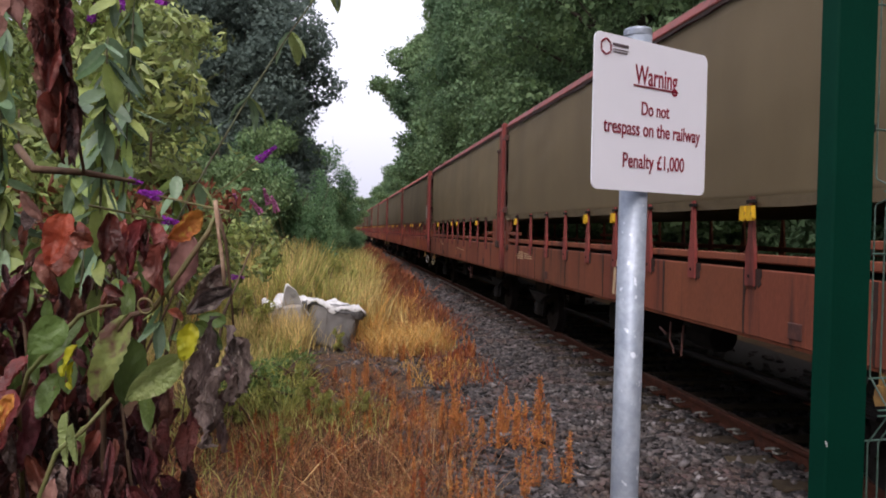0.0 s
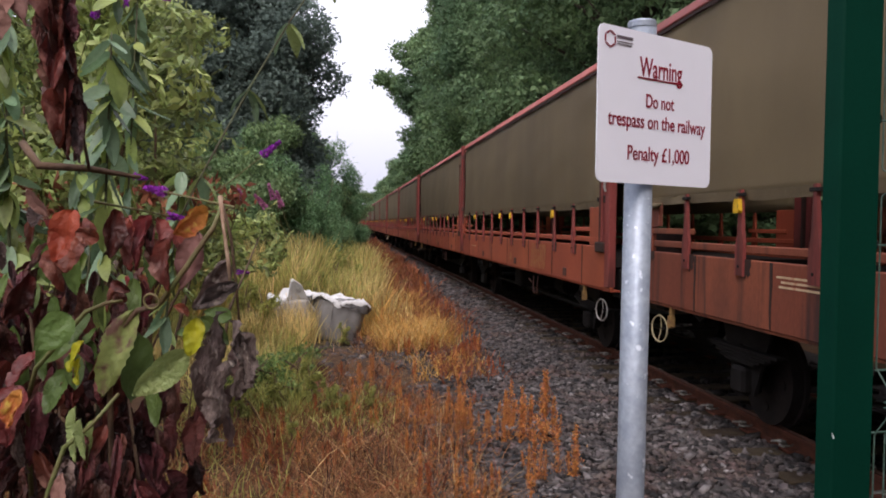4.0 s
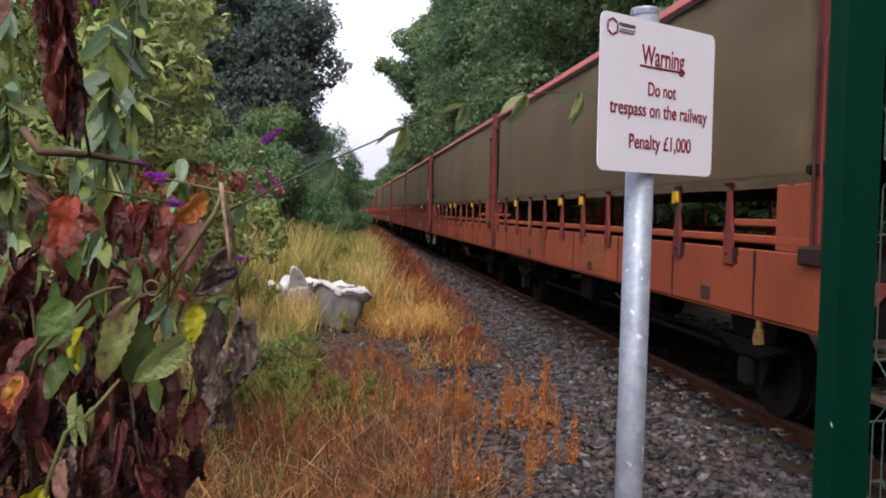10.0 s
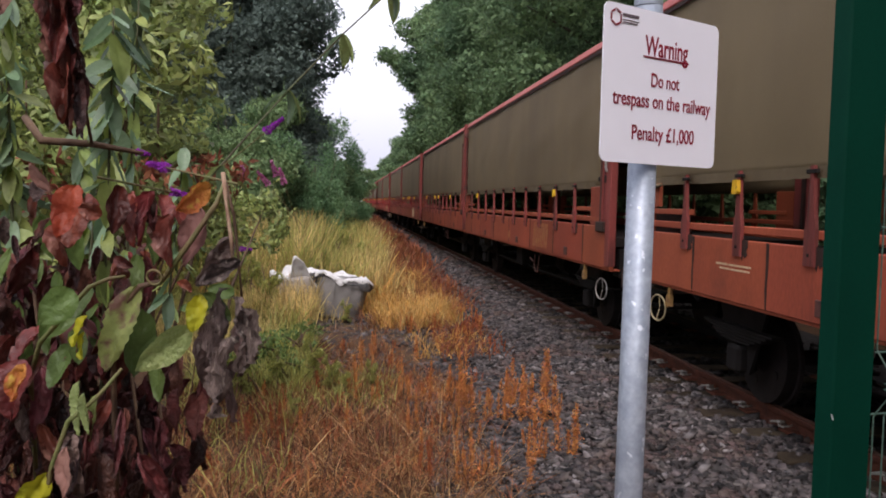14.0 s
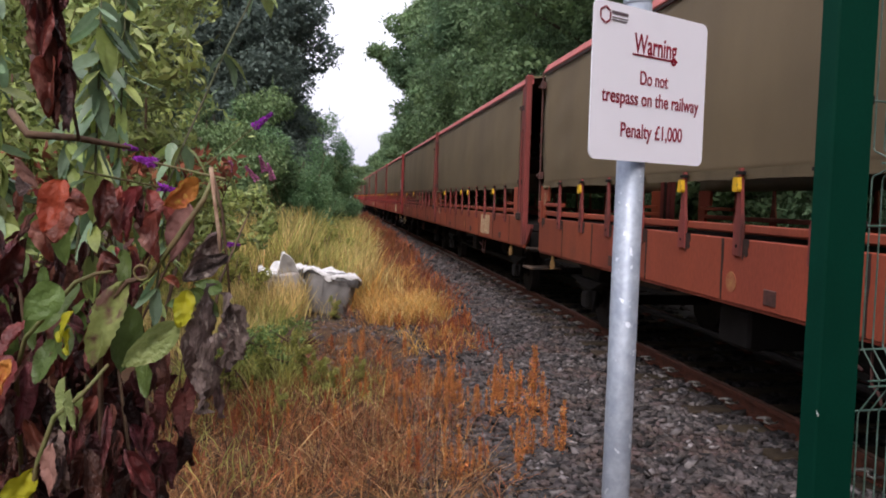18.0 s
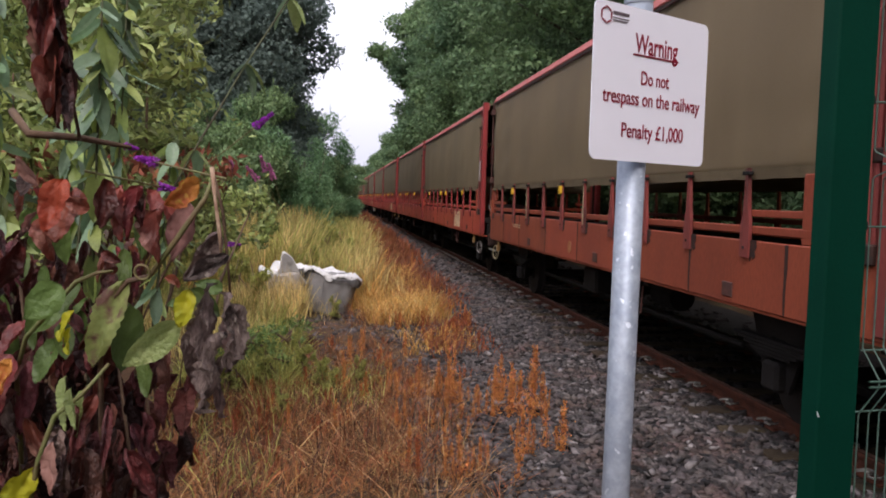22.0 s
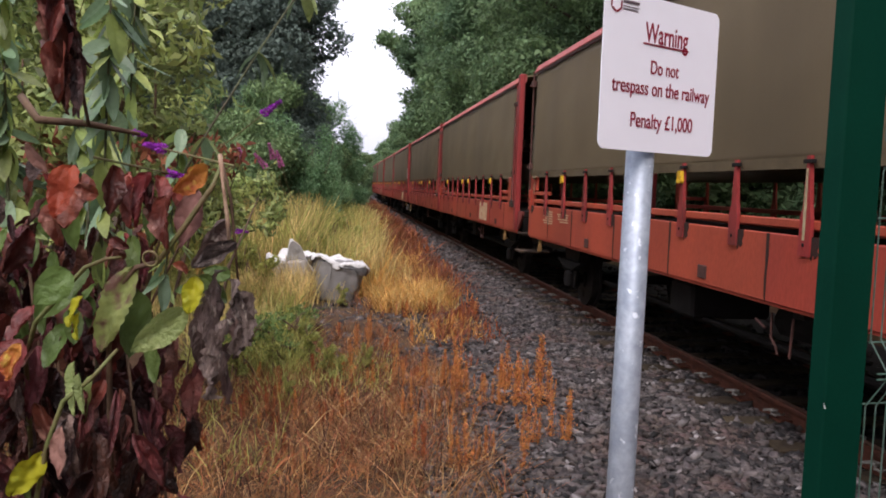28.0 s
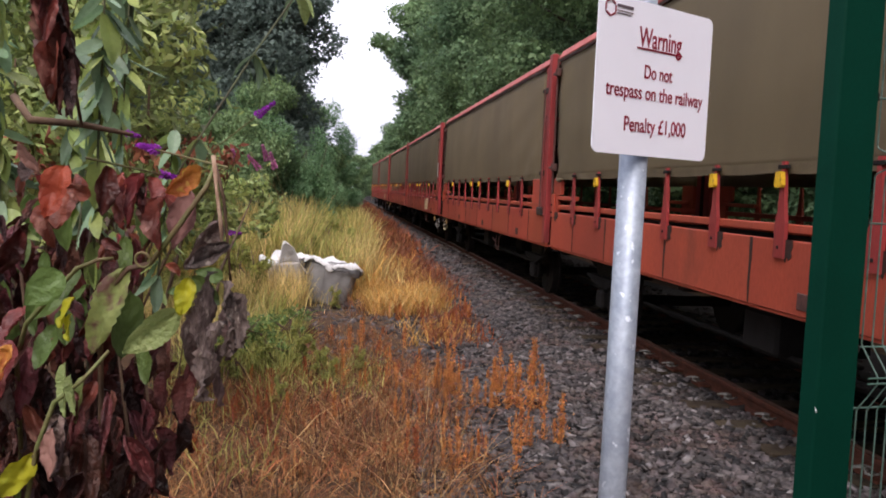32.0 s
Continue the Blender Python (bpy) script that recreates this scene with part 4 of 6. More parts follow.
def train():
    wheels = wheelset()
    looks = ((RED_DUSTY, PILLAR_OLD), (RED_FADED, PILLAR_OLD), (RED_OLD, PILLAR_OLD), (RED_NEW, PILLAR_NEW))
    kinds = {(k, odd): wagon_kind(1 + 5 * k + 17 * odd, *looks[k], wheels, odd) for k in range(4) for odd in (False, True)}
    tag = Geo().prism([(-0.036, 1.85), (0.036, 1.85), (0.048, 1.87), (0.034, 1.965), (-0.034, 1.965), (-0.048, 1.87)], 0, -1.40, -1.366).mesh("yellow_tag", YELLOW)
    bare = Geo().prism([(-0.012, 1.45), (0.014, 1.45), (0.016, 1.62), (0.012, 1.95), (-0.008, 1.95), (-0.014, 1.66)], 0, -1.369, -1.366).mesh("bare_patch", CREAMSTEEL)
    logo, faint = emblem_bars(CREAM), emblem_bars(FADED)
    line = Geo().box(-1.3475, -1.3455, 0, 0.6, 0, 0.016, 0.0005).mesh("print_line", CREAM)
    disc = Geo().tube([(-1.346, 0, 1.12), (-1.35, 0, 1.12)], 0.085, 20).mesh("faded_disc", FADED)
    oval = Geo().ring((0, 0, 0), (1, 0, 0), 0.06, 0.009, 24, 6).mesh("painted_ring", CREAMSTEEL)
    wheel = Geo().ring((-1.3, 0, 0), (1, 0.22, 0), 0.135, 0.009).tube([(-1.3, 0.03, -0.13), (-1.28, 0, 0), (-1.3, -0.03, 0.13)], 0.006, 6)
    wheel_y, wheel_g = wheel.mesh("handwheel", CREAMSTEEL), wheel.mesh("handwheel", PALESTEEL)
    shaft = Geo().tube([(-1.285, 0, 0), (-0.7, 0, 0)], 0.018, 8).mesh("handwheel_shaft", GRIME)
    rod = Geo().tube([(-1.15, -0.62, 0.66), (-1.15, -0.02, 0.66)], 0.02, 10).mesh("coupling_rod", PALESTEEL)
    bar = Geo().tube([(-1.385, 0.1, 2.15), (-1.40, 0.1, 2.2), (-1.40, 0.1, 2.55), (-1.385, 0.1, 2.6)], 0.016, 8).mesh("grab_handle", PALESTEEL)
    hook = Geo().box(-1.33, -1.29, -0.025, 0.025, 0.84, 0.945, 0.006).prism([(-0.04, 0.74), (0.03, 0.72), (0.05, 0.77), (0.03, 0.85), (-0.03, 0.85)], 0, -1.34, -1.29).mesh("lifting_hook", OCHRE)
    step = Geo().box(-1.34, -0.8, -0.5, 0.02, 0.60, 0.635, 0.006).mesh("step", STEPWOOD)
    gusset = Geo().prism([(0.0, 1.34), (0.0, 1.0), (-0.04, 1.0), (-0.36, 1.28), (-0.36, 1.34)], 0, -1.31, -1.27)
    ledge = Geo().box(-1.3, -0.7, -0.4, 0.0, 0.92, 0.95, 0.006).mesh("end_ledge", STEPWOOD)
    gear = Geo().box(-1.15, -0.3, -0.62, -0.05, 1.0, 1.26, 0.05).prism([(-0.05, 1.2), (-0.18, 1.62), (-0.38, 1.66), (-0.5, 1.2)], 0, -1.1, -0.5).box(-1.2, -0.9, -0.2, 0.0, 0.72, 1.0, 0.03).mesh("end_machinery", GREASE_SHADOW)
    cable = Geo().tube([(-1.2, -0.98, 1.42), (-1.25, -0.8, 1.28), (-1.22, -0.6, 1.02), (-1.18, -0.4, 1.12), (-1.2, -0.25, 1.5), (-1.22, -0.15, 1.62)], 0.014, 7).mesh("brake_hose", DULLSTEEL)
    out, used = [], set()
    for i in range(-3, LAST_WAGON + 1):
        key = (0 if i < 0 else 1 if i < 4 else 2 if i < 8 else 3, i % 2 == 1)
        w = copy_thing(kinds[key], pose(0, 0, 0)) if key in used else kinds[key]
        used.add(key)
        out.append((i, w))
    for i, w in out:
        odd = i % 2 == 1
        length, posts = LONG_BODY if odd else BODY, post_places(odd)
        for n, y, z, lines in PRINT:
            for k in range(lines if n == i else 0):
                part("print_line", line, None, w, "line of small worn cream lettering").matrix_basis = pose(0, y + 0.02 * (k % 2), z - 0.036 * k) @ Matrix.Diagonal((1, (1.0, 0.86, 0.94, 0.7)[k % 4], 1, 1))
        if i in EMBLEMS:
            for me in logo if i < 0 or i > 5 else faint:
                part("emblem_bar", me, None, w, "worn cream bar of an emblem").location = (0, EMBLEMS[i], 0)
        if i in DISCS:
            part("faded_disc", disc, None, w, "faded ochre round emblem").location = (0, DISCS[i], 0)
        for n in TAGS.get(i, (2, 5, 6, 9)):
            twin = (i, n) in TWIN_TAGS
            part("yellow_tag", tag, None, w).location = (0, posts[n - 1] - (0.04 if twin else 0), 0)
            if twin:
                part("yellow_tag", tag, None, w).location = (-0.004, posts[n - 1] + 0.055, 0)
        for n in range(1, 11):
            if (i, n) in BARE_POSTS:
                part("bare_patch", bare, None, w, "pale worn stripe on a post").location = (0, posts[n - 1], 0)
        part("lifting_hook", hook, None, w, "yellow lifting hook").location = (0, length - 0.75 if odd else 1.1, 0)
        if i in (1, 5, 9, 13):
            part("painted_ring", oval, None, w, "worn white oval painted on the end plate").matrix_basis = pose(-1.334, length - 0.27, 1.78) @ Matrix.Diagonal((0.3, 0.75, 1.35, 1))
        if i % 4 == 0:
            part("grab_handle", bar, None, w, "pale steel grab handle")
            part("handwheel", wheel_g, None, w, "pale brake handwheel").location = (0, 0.42, 0.67)
            part("coupling_rod", rod, None, w, "pale steel coupling rod")
            part("handwheel_shaft", shaft, None, w).location = (0, 0.42, 0.67)
            part("end_machinery", gear, None, w, "greasy brown coupling machinery")
            part("brake_hose", cable, None, w, "grey looped brake hose")
        if i % 4 == 2:
            part("step", step, None, w, "worn plank step between wagons")
            part("gusset", gusset, looks[0 if i < 0 else 1 if i < 8 else 2][1], w, "triangular crimson gusset below the pillar")
            part("end_ledge", ledge, None, w)
        if i % 4 == 3:
            part("handwheel_shaft", shaft, None, w).location = (0, length - 0.42, 0.68)
            part("handwheel", wheel_y, None, w, "cream brake handwheel").location = (0, length - 0.42, 0.68)
        w["label"] = ("brown dusty covered car-carrying rail wagon with grey-brown tarpaulin sides" if i < 0 else
                      "covered car-carrying rail wagon, faded salmon-red frame, grey-brown tarpaulin" if i < 8 else
                      "covered car-carrying rail wagon, brighter red frame, grey-brown tarpaulin")
    return out


TRAIN = train()

# ---- sign, fence ----


def lettering(text, x0, x1, base, top, mat, name, parent):
    """Printed words as a thin mesh, drawn narrow and tall to fill a strip of the plate."""
    cu = bpy.data.curves.new(name, "FONT")
    cu.body, cu.size, cu.align_x, cu.extrude, cu.offset = text, 0.06, "CENTER", 0.0006, 0.0005
    ob = bpy.data.objects.new(name, cu)
    me = bpy.data.meshes.new_from_object(ob)
    bpy.data.objects.remove(ob)
    xs = [v.co.x for v in me.vertices]
    high = max(v.co.y for v in me.vertices)
    for v in me.vertices:
        v.co.x = x0 + (v.co.x - min(xs)) * (x1 - x0) / (max(xs) - min(xs))
        v.co.y = v.co.y * (top - base) / high
    me.materials.clear()
    me.materials.append(mat)
    p = part(name, me, mat, parent)
    p.matrix_basis = pose(0, -0.0025, base, 90)
    return p


def warning_sign():
    # the plate stands turned about 29 degrees from the track's cross line
    s = thing("warning_sign", "white metal trespass warning sign on a galvanised round post", "sign", m=pose(0.836, 2.078, 0.0, 0, 0, 29.1))
    w, h, r = 0.235, 0.2, 0.022
    cz = 2.203
    outline = []
    for cx, sz, a0 in ((1, 1, 0), (-1, 1, 90), (-1, -1, 180), (1, -1, 270)):
        for k in range(7):
            a = radians(a0 + 15 * k)
            outline.append((cx * (w - r) + r * math.cos(a), cz + sz * (h - r) + r * math.sin(a)))
    part("sign_plate", Geo().prism(outline, 1, -0.0015, 0.0015), SIGNWHITE, s, "white enamelled plate with rounded corners")
    for text, x0, x1, base, top in (("Warning", -0.078, 0.0985, 2.288, 2.338), ("Do not", -0.049, 0.0665, 2.2075, 2.2425), ("trespass on the railway", -0.196, 0.2065, 2.1515, 2.188), ("Penalty £1,000", -0.119, 0.1375, 2.0655, 2.1035)):
        lettering(text, x0, x1, base, top, SIGNRED, "lettering", s)
    part("underline", Geo().box(-0.084, 0.1028, -0.0035, -0.002, 2.2808, 2.2848, 0.0003), SIGNRED, s)
    for k in range(6):
        a0, a1 = radians(60 * k + 30 + 4), radians(60 * k + 90 - 4)
        pts = [(-0.1926 + q * math.cos(a), 2.3675 + q * math.sin(a)) for q, a in ((0.0225, a0), (0.0225, a1), (0.0178, a1), (0.0178, a0))]
        part("emblem_bar", Geo().prism(pts, 1, -0.0035, -0.002), SIGNRED, s)
    for z, x1, h in ((2.374, -0.107, 0.007), (2.3645, -0.1065, 0.0016), (2.3575, -0.112, 0.0022)):
        part("fine_print", Geo().box(-0.168, x1, -0.0035, -0.002, z, z + h, 0.0003), SIGNGREY, s)
    px, py = -0.012, 0.048
    lean = math.tan(radians(0.9))
    post = part("post", Geo().tube([(px - lean * 2.2, py - 0.01, -0.35), (px + lean * 0.1, py, 2.43)], 0.038, 28), GALV, s, "mottled galvanised steel tube", True)
    part("cap", Geo().tube([(px, py, 2.43), (px, py, 2.444), (px, py, 2.449)], [0.0386, 0.0386, 0.036], 24), GALV, post)
    for z in (2.1, 2.31):
        part("clip", Geo().ring((px, py, z), (0, 0, 1), 0.04, 0.004, 24, 6).box(px - 0.03, px + 0.03, 0.002, 0.014, z - 0.012, z + 0.012, 0.002), GALV, s)
    return s


warning_sign()


def fence():
    f = thing("mesh_fence", "dark green powder-coated steel post with welded mesh panel", "fence", m=pose(1.512, 2.381, 0))
    body = [(0.0, 0.0), (0.027, -0.039), (0.034, -0.0425), (0.170, -0.030), (0.174, -0.024), (0.145, 0.055)]
    n = len(body)
    g = Geo().add([(x, y, z) for z in (-0.4, 3.1) for x, y in body], [(k, (k + 1) % n, n + (k + 1) % n, n + k) for k in range(n)] + [tuple(range(n))[::-1], tuple(range(n, 2 * n))])
    part("post", g, GREEN, f, "glossy dark green steel box post")
    g = Geo()
    for x, y, z, r in ((0.031, -0.0415, 1.236, 0.0028), (0.033, -0.042, 1.229, 0.0022), (0.029, -0.0405, 1.243, 0.0016), (0.07, -0.036, 2.36, 0.002), (0.06, -0.038, 1.75, 0.0012), (0.11, -0.029, 1.95, 0.0012)):
        g.tube([(x, y - 0.0015, z), (x, y + 0.001, z)], r, 6)
    part("paint_chip", g, CHIP, f)
    panel = part("mesh_panel", Geo().tube([(0.14, -0.005, -0.3), (0.14, -0.005, 2.75)], 0.003, 6), GREEN, f, "welded green wire mesh panel")
    way = (0.80, 0.12)

    def at(d, out=0.0):
        return 0.165 + way[0] * d + out * 0.6, -0.005 + way[1] * d - out

    # level wires, and a pressed fold between two of them
    for z, out in ((0.25, 0), (0.45, 0), (0.65, 0), (0.85, 0), (1.232, 0), (1.325, 0.05), (1.343, 0.05), (1.435, 0), (1.84, 0), (2.04, 0.05), (2.24, 0), (2.64, 0)):
        part("wire", Geo().tube([(*at(0.0, out), z), (*at(1.6, out), z)], 0.0036, 6), WIRE, panel)
    for k in range(30):
        d = 0.048 + 0.052 * k
        pts = [(*at(d), -0.3)]
        for lo, mid, hi in ((0.25, 0.35, 0.45), (1.232, 1.334, 1.435), (2.0, 2.04, 2.08)):
            pts += [(*at(d), lo - 0.01), (*at(d, 0.004), lo), (*at(d, 0.05), mid - 0.012), (*at(d, 0.05), mid + 0.012), (*at(d, 0.004), hi), (*at(d), hi + 0.01)]
        pts.append((*at(d), 2.75))
        part("wire", Geo().tube(pts, 0.0028, 6), WIRE, panel)
    for z in (1.43, 1.84, 2.24):
        part("bracket", Geo().box(0.156, 0.184, -0.022, 0.025, z - 0.012, z + 0.016, 0.004), GRIME, f)
    return f


fence()

# ---- sacks ----


def sack(label, m, rx, ry, h, seed, ears, mat, folds):
    """A bulk bag: squarish slack sides, and a white cloth top that sags, hangs over the edge and sticks out in ears."""
    s = thing("bulk_bag", label, "sack", "dumped bulk bags", m=m)
    nu, nv = 64, 18

    def side(a, b):
        c, d = math.cos(a), math.sin(a)
        k = 1 / (abs(c) ** 3 + abs(d) ** 3) ** (1 / 3)
        crease = 0.07 * noise.noise((c * 4 + seed, d * 4, b * 1.5)) + 0.04 * noise.noise((c * 9, d * 9 + seed, b * 4))
        return rx * k * c, ry * k * d, (0.74 + 0.26 * b ** 0.7) * (1 + crease * (1.3 - b) + 0.07 * math.sin(math.pi * b))

    v = []
    for j in range(nv + 1):
        for i in range(nu):
            x, y, q = side(2 * math.pi * i / nu, j / nv)
            v.append((x * q, y * q, h * j / nv))
    f = [(j * nu + i, j * nu + (i + 1) % nu, (j + 1) * nu + (i + 1) % nu, (j + 1) * nu + i) for j in range(nv) for i in range(nu)]
    f += [tuple(range(nu))[::-1], tuple(range(nv * nu, nv * nu + nu))]
    part("bag_body", Geo().add(v, f), mat, s, "grey woven sides with slack folds", True)
    # the cloth over the mouth
    rings = [0.0, 0.2, 0.4, 0.6, 0.75, 0.88, 0.97, 1.03, 1.06, 1.07, 1.065]
    tv = []
    for r, q in enumerate(rings):
        for i in range(nu):
            a = 2 * math.pi * i / nu
            x, y, e = side(a, 1.0)
            rough = noise.noise((x * 5 * q + seed, y * 5 * q, 3.0)) + 0.5 * noise.noise((x * 13 * q, y * 13 * q + seed, 1.0))
            z = h + 0.022 - 0.07 * (1 - q) + 0.072 * rough * min(1.0, q * 2)
            if r > 6:
                z -= (r - 6) * (0.012 + 0.035 * max(0.0, 0.35 + noise.noise((math.cos(a) * 2 + seed, math.sin(a) * 2, 9))))
            for at, out, up, wide in ears:
                g = math.exp(-(((a - radians(at) + math.pi) % (2 * math.pi) - math.pi) / radians(wide)) ** 2) * max(0.0, q - 0.45) ** 1.3 * 1.8
                x, y, z = x * (1 + out * g), y * (1 + out * g), z + up * g
            tv.append((x * e * q, y * e * q, z))
    tf = [(r * nu + i, r * nu + (i + 1) % nu, (r + 1) * nu + (i + 1) % nu, (r + 1) * nu + i) for r in range(len(rings) - 1) for i in range(nu)]
    part("top_cloth", Geo().add(tv, tf), BAG, s, "crumpled white cloth top", True)
    # dark strips: turned grey cloth, and the shaded hollows under the top as colour
    for a0, a1, lo, hi in folds:
        fv = []
        for k in range(17):
            x, y, e = side(radians(a0 + (a1 - a0) * k / 16), 1.0)
            bend = math.sin(math.pi * k / 16) ** 0.5
            for b in range(4):
                q = e * (1.13 + 0.035 * math.sin(b * 1.05) + 0.03 * noise.noise((k * 0.6, b * 0.8, seed)))
                fv.append((x * q, y * q, h + hi + (lo - hi) * b / 3 * bend + 0.02 * noise.noise((k * 0.5, b, seed + 4))))
        part("cloth_fold", Geo().add(fv, [(k * 4 + b, k * 4 + b + 1, k * 4 + b + 5, k * 4 + b + 4) for k in range(16) for b in range(3)]), BAG_FOLD_SHADE, s, "dark grey strip drawn as turned cloth and shaded hollow", True)
    for at in (248, 305):
        x, y, e = side(radians(at), 1.0)
        x, y = x * e, y * e
        part("lifting_strap", Geo().tube([(x, y, h), (x * 1.07, y * 1.07, h - 0.02), (x * 1.09, y * 1.08, h - 0.16), (x * 1.03, y * 1.04, h - 0.30)], [0.006, 0.008, 0.007, 0.004], 6), mat, s, smooth=True)
    return s


sack("grey woven bulk bag with crumpled white top, in dry grass", pose(-0.10, 13.3, -0.04, 0, 5, 8), 0.41, 0.38, 0.66, 2.0, ((335, 0.16, -0.06, 22), (200, 0.10, 0.07, 30), (110, 0.0, 0.06, 40)), BAGDARK, ((292, 352, -0.19, -0.05), (262, 300, -0.10, -0.055)))
sack("slumped bulk bag with white ragged ears, half hidden by grass", pose(-0.71, 13.6, -0.04, 4, -5, -20), 0.34, 0.36, 0.66, 6.0, ((205, 0.2, 0.18, 14), (288, 0.08, 0.42, 13), (308, 0.0, 0.24, 12), (345, 0.25, -0.26, 24), (120, 0.0, 0.16, 40)), BAGWARM, ((318, 356, -0.12, 0.06),))

# ---- trees ----


def tree(name, label, height, radius, seed, mat, count, size, low=0.25, m=None, group="", clumps=16, droop=0.2, lean=(0, 0), extra=()):
    """A tapered trunk with limbs and a crown of leaf clumps with gaps."""
    rng = np.random.default_rng(seed)
    t = thing(name, label, "tree", group, m=m if m is not None else pose(0, 0, 0))
    g = Geo()
    g.tube([(0, 0, -0.3), (0.05, 0.02, height * 0.25), (-0.08 + lean[0] * 0.4, 0.1, height * 0.55), (lean[0], lean[1], height * 0.85)], [height * 0.022, height * 0.017, height * 0.011, height * 0.003], 10)
    blobs = []
    for k in range(clumps):
        a = 2.4 * k + rng.uniform(0, 0.8)
        q = (k + 0.5) / clumps
        z = height * (low + (0.96 - low) * q)
        wide = radius * math.sin(math.pi * min(0.97, 0.16 + 0.80 * q)) ** 0.7
        r = wide * rng.uniform(0.4, 0.86)
        x, y = r * math.cos(a) + lean[0] * q, r * math.sin(a) + lean[1] * q
        s = radius * rng.uniform(0.18, 0.36)
        blobs.append((x, y, z, s, s, s * rng.uniform(0.5, 0.7)))
        g.tube([(0, 0, z * 0.62), (x * 0.5, y * 0.5, z * 0.85), (x, y, z)], [height * 0.007, height * 0.004, 0.015], 6)
    for x, y, z, s in extra:
        for k in range(7):
            q = s * 0.75
            blobs.append((x + rng.uniform(-q, q), y + rng.uniform(-q, q), z + rng.uniform(-q, q) * 0.6, s * 0.5, s * 0.5, s * 0.34))
        g.tube([(0, 0, z * 0.5), (x * 0.4, y * 0.4, z * 0.8), (x, y, z)], [height * 0.009, height * 0.006, 0.02], 6)
    part("trunk", g, BARK, t, smooth=True)
    p, d = clouds(rng, blobs, count, 0.72)
    part("crown", array_mesh("crown", *joined([shingled(rng, p, d, size, 0.6, droop, 0.75), leaves(rng, p[::9] + d[::9] * size * 1.2, d[::9] + rng.normal(size=d[::9].shape) * 0.5, size * 1.1, 0.4)]), mat), mat, t)
    return t


def woods():
    rng = random.Random(21)
    a = tree("lineside_tree", "tall green broadleaf tree behind the railway", 17.0, 5.6, 31, LEAF_TREE, 92000, 0.175, 0.12, pose(9.9, 24, -0.1), "trees beyond the train", 84)
    b = tree("lineside_tree", "tall green broadleaf tree behind the railway", 15.5, 5.3, 32, LEAF_TREE, 84000, 0.18, 0.1, pose(9.7, 33, -0.1), "trees beyond the train", 76)
    tree("lineside_tree", "tall green broadleaf tree behind the railway", 19.0, 6.0, 33, LEAF_TREE, 92000, 0.2, 0.1, pose(9.6, 43, -0.1), "trees beyond the train", 86)
    c = tree("lineside_tree", "dense green broadleaf tree further along the railway", 16.5, 5.4, 35, LEAF_TREE, 26000, 0.34, 0.1, pose(9.8, 53, -0.1), "trees beyond the train", 60)
    for x, y, turn in ((10.8, 8, 40), (10.6, 15.5, 160)):
        copy_thing(b, pose(x, y, -0.1, 0, 0, turn))
    spots = [(14, 20), (15, 36), (14.5, 58), (11, -2), (14, -12)]
    for k, (x, y) in enumerate(spots):
        s = rng.uniform(0.92, 1.12)
        copy_thing(c, pose(x, y, -0.1, 0, 0, rng.uniform(0, 360)) @ Matrix.Diagonal((s, s, s, 1)))
    # one leans out over the line
    tree("lineside_tree", "tall broadleaf tree with boughs leaning out over the line", 23.0, 5.6, 34, LEAF_TREE, 70000, 0.3, 0.1, pose(10.0, 64, -0.1), "trees beyond the train", 76, 0.2, (0, 0), ((-5.7, 2, 13.4, 1.7), (-4.7, 0, 11.8, 1.6), (-4.2, -1, 15.2, 2.0), (-2.6, 2, 17.6, 2.0), (-1.6, 0, 20.0, 1.8), (-3.4, 0, 12.8, 2.4), (-2.6, 1, 10.2, 2.4)))
    # lower growth far along the line
    for k, (x, y, s) in enumerate(((9.1, 76, 0.74), (9.1, 86, 0.72), (8.9, 97, 0.7), (8.8, 108, 0.66), (8.6, 120, 0.62), (8.3, 134, 0.6), (8.0, 150, 0.55), (7.6, 168, 0.5), (7.4, 190, 0.45), (14, 80, 0.8), (14, 110, 0.7))):
        copy_thing(c, pose(x, y, -0.1, 0, 0, 77 * k) @ Matrix.Diagonal((0.8, 0.8, s, 1)))
    for x, y in ((-3, 165), (3, 190), (-7, 140), (9, 215)):
        copy_thing(c, pose(x, y, -0.1, 0, 0, 40 * x) @ Matrix.Diagonal((0.9, 0.9, 0.38, 1)))
    d = tree("dark_tree", "dense very dark green tree beside the line", 12.6, 3.75, 41, LEAF_DARK, 105000, 0.155, 0.12, pose(-3.95, 30, -0.1), "", 150, 0.3, (0, 0), ((0.6, -1.4, 3.5, 1.9), (-0.5, -1.4, 5.8, 2.0), (0.5, -1.2, 8.2, 2.0), (-1.6, -1.2, 8.5, 1.8), (-1.6, -1.4, 4.5, 1.8)))
    copy_thing(d, pose(-5.6, 36, -0.1, 0, 0, 200) @ Matrix.Diagonal((0.9, 0.9, 1.0, 1)))
    copy_thing(d, pose(-7.2, 33, -0.1, 0, 0, 80) @ Matrix.Diagonal((1.1, 1.1, 1.05, 1)))
    for x, y in ((-9, 12), (-11, 22), (-8, -8), (-3, -16), (4, -20)):
        copy_thing(c, pose(x, y, -0.1, 0, 0, rng.uniform(0, 360)) @ Matrix.Diagonal((0.8, 0.8, 0.7, 1)))
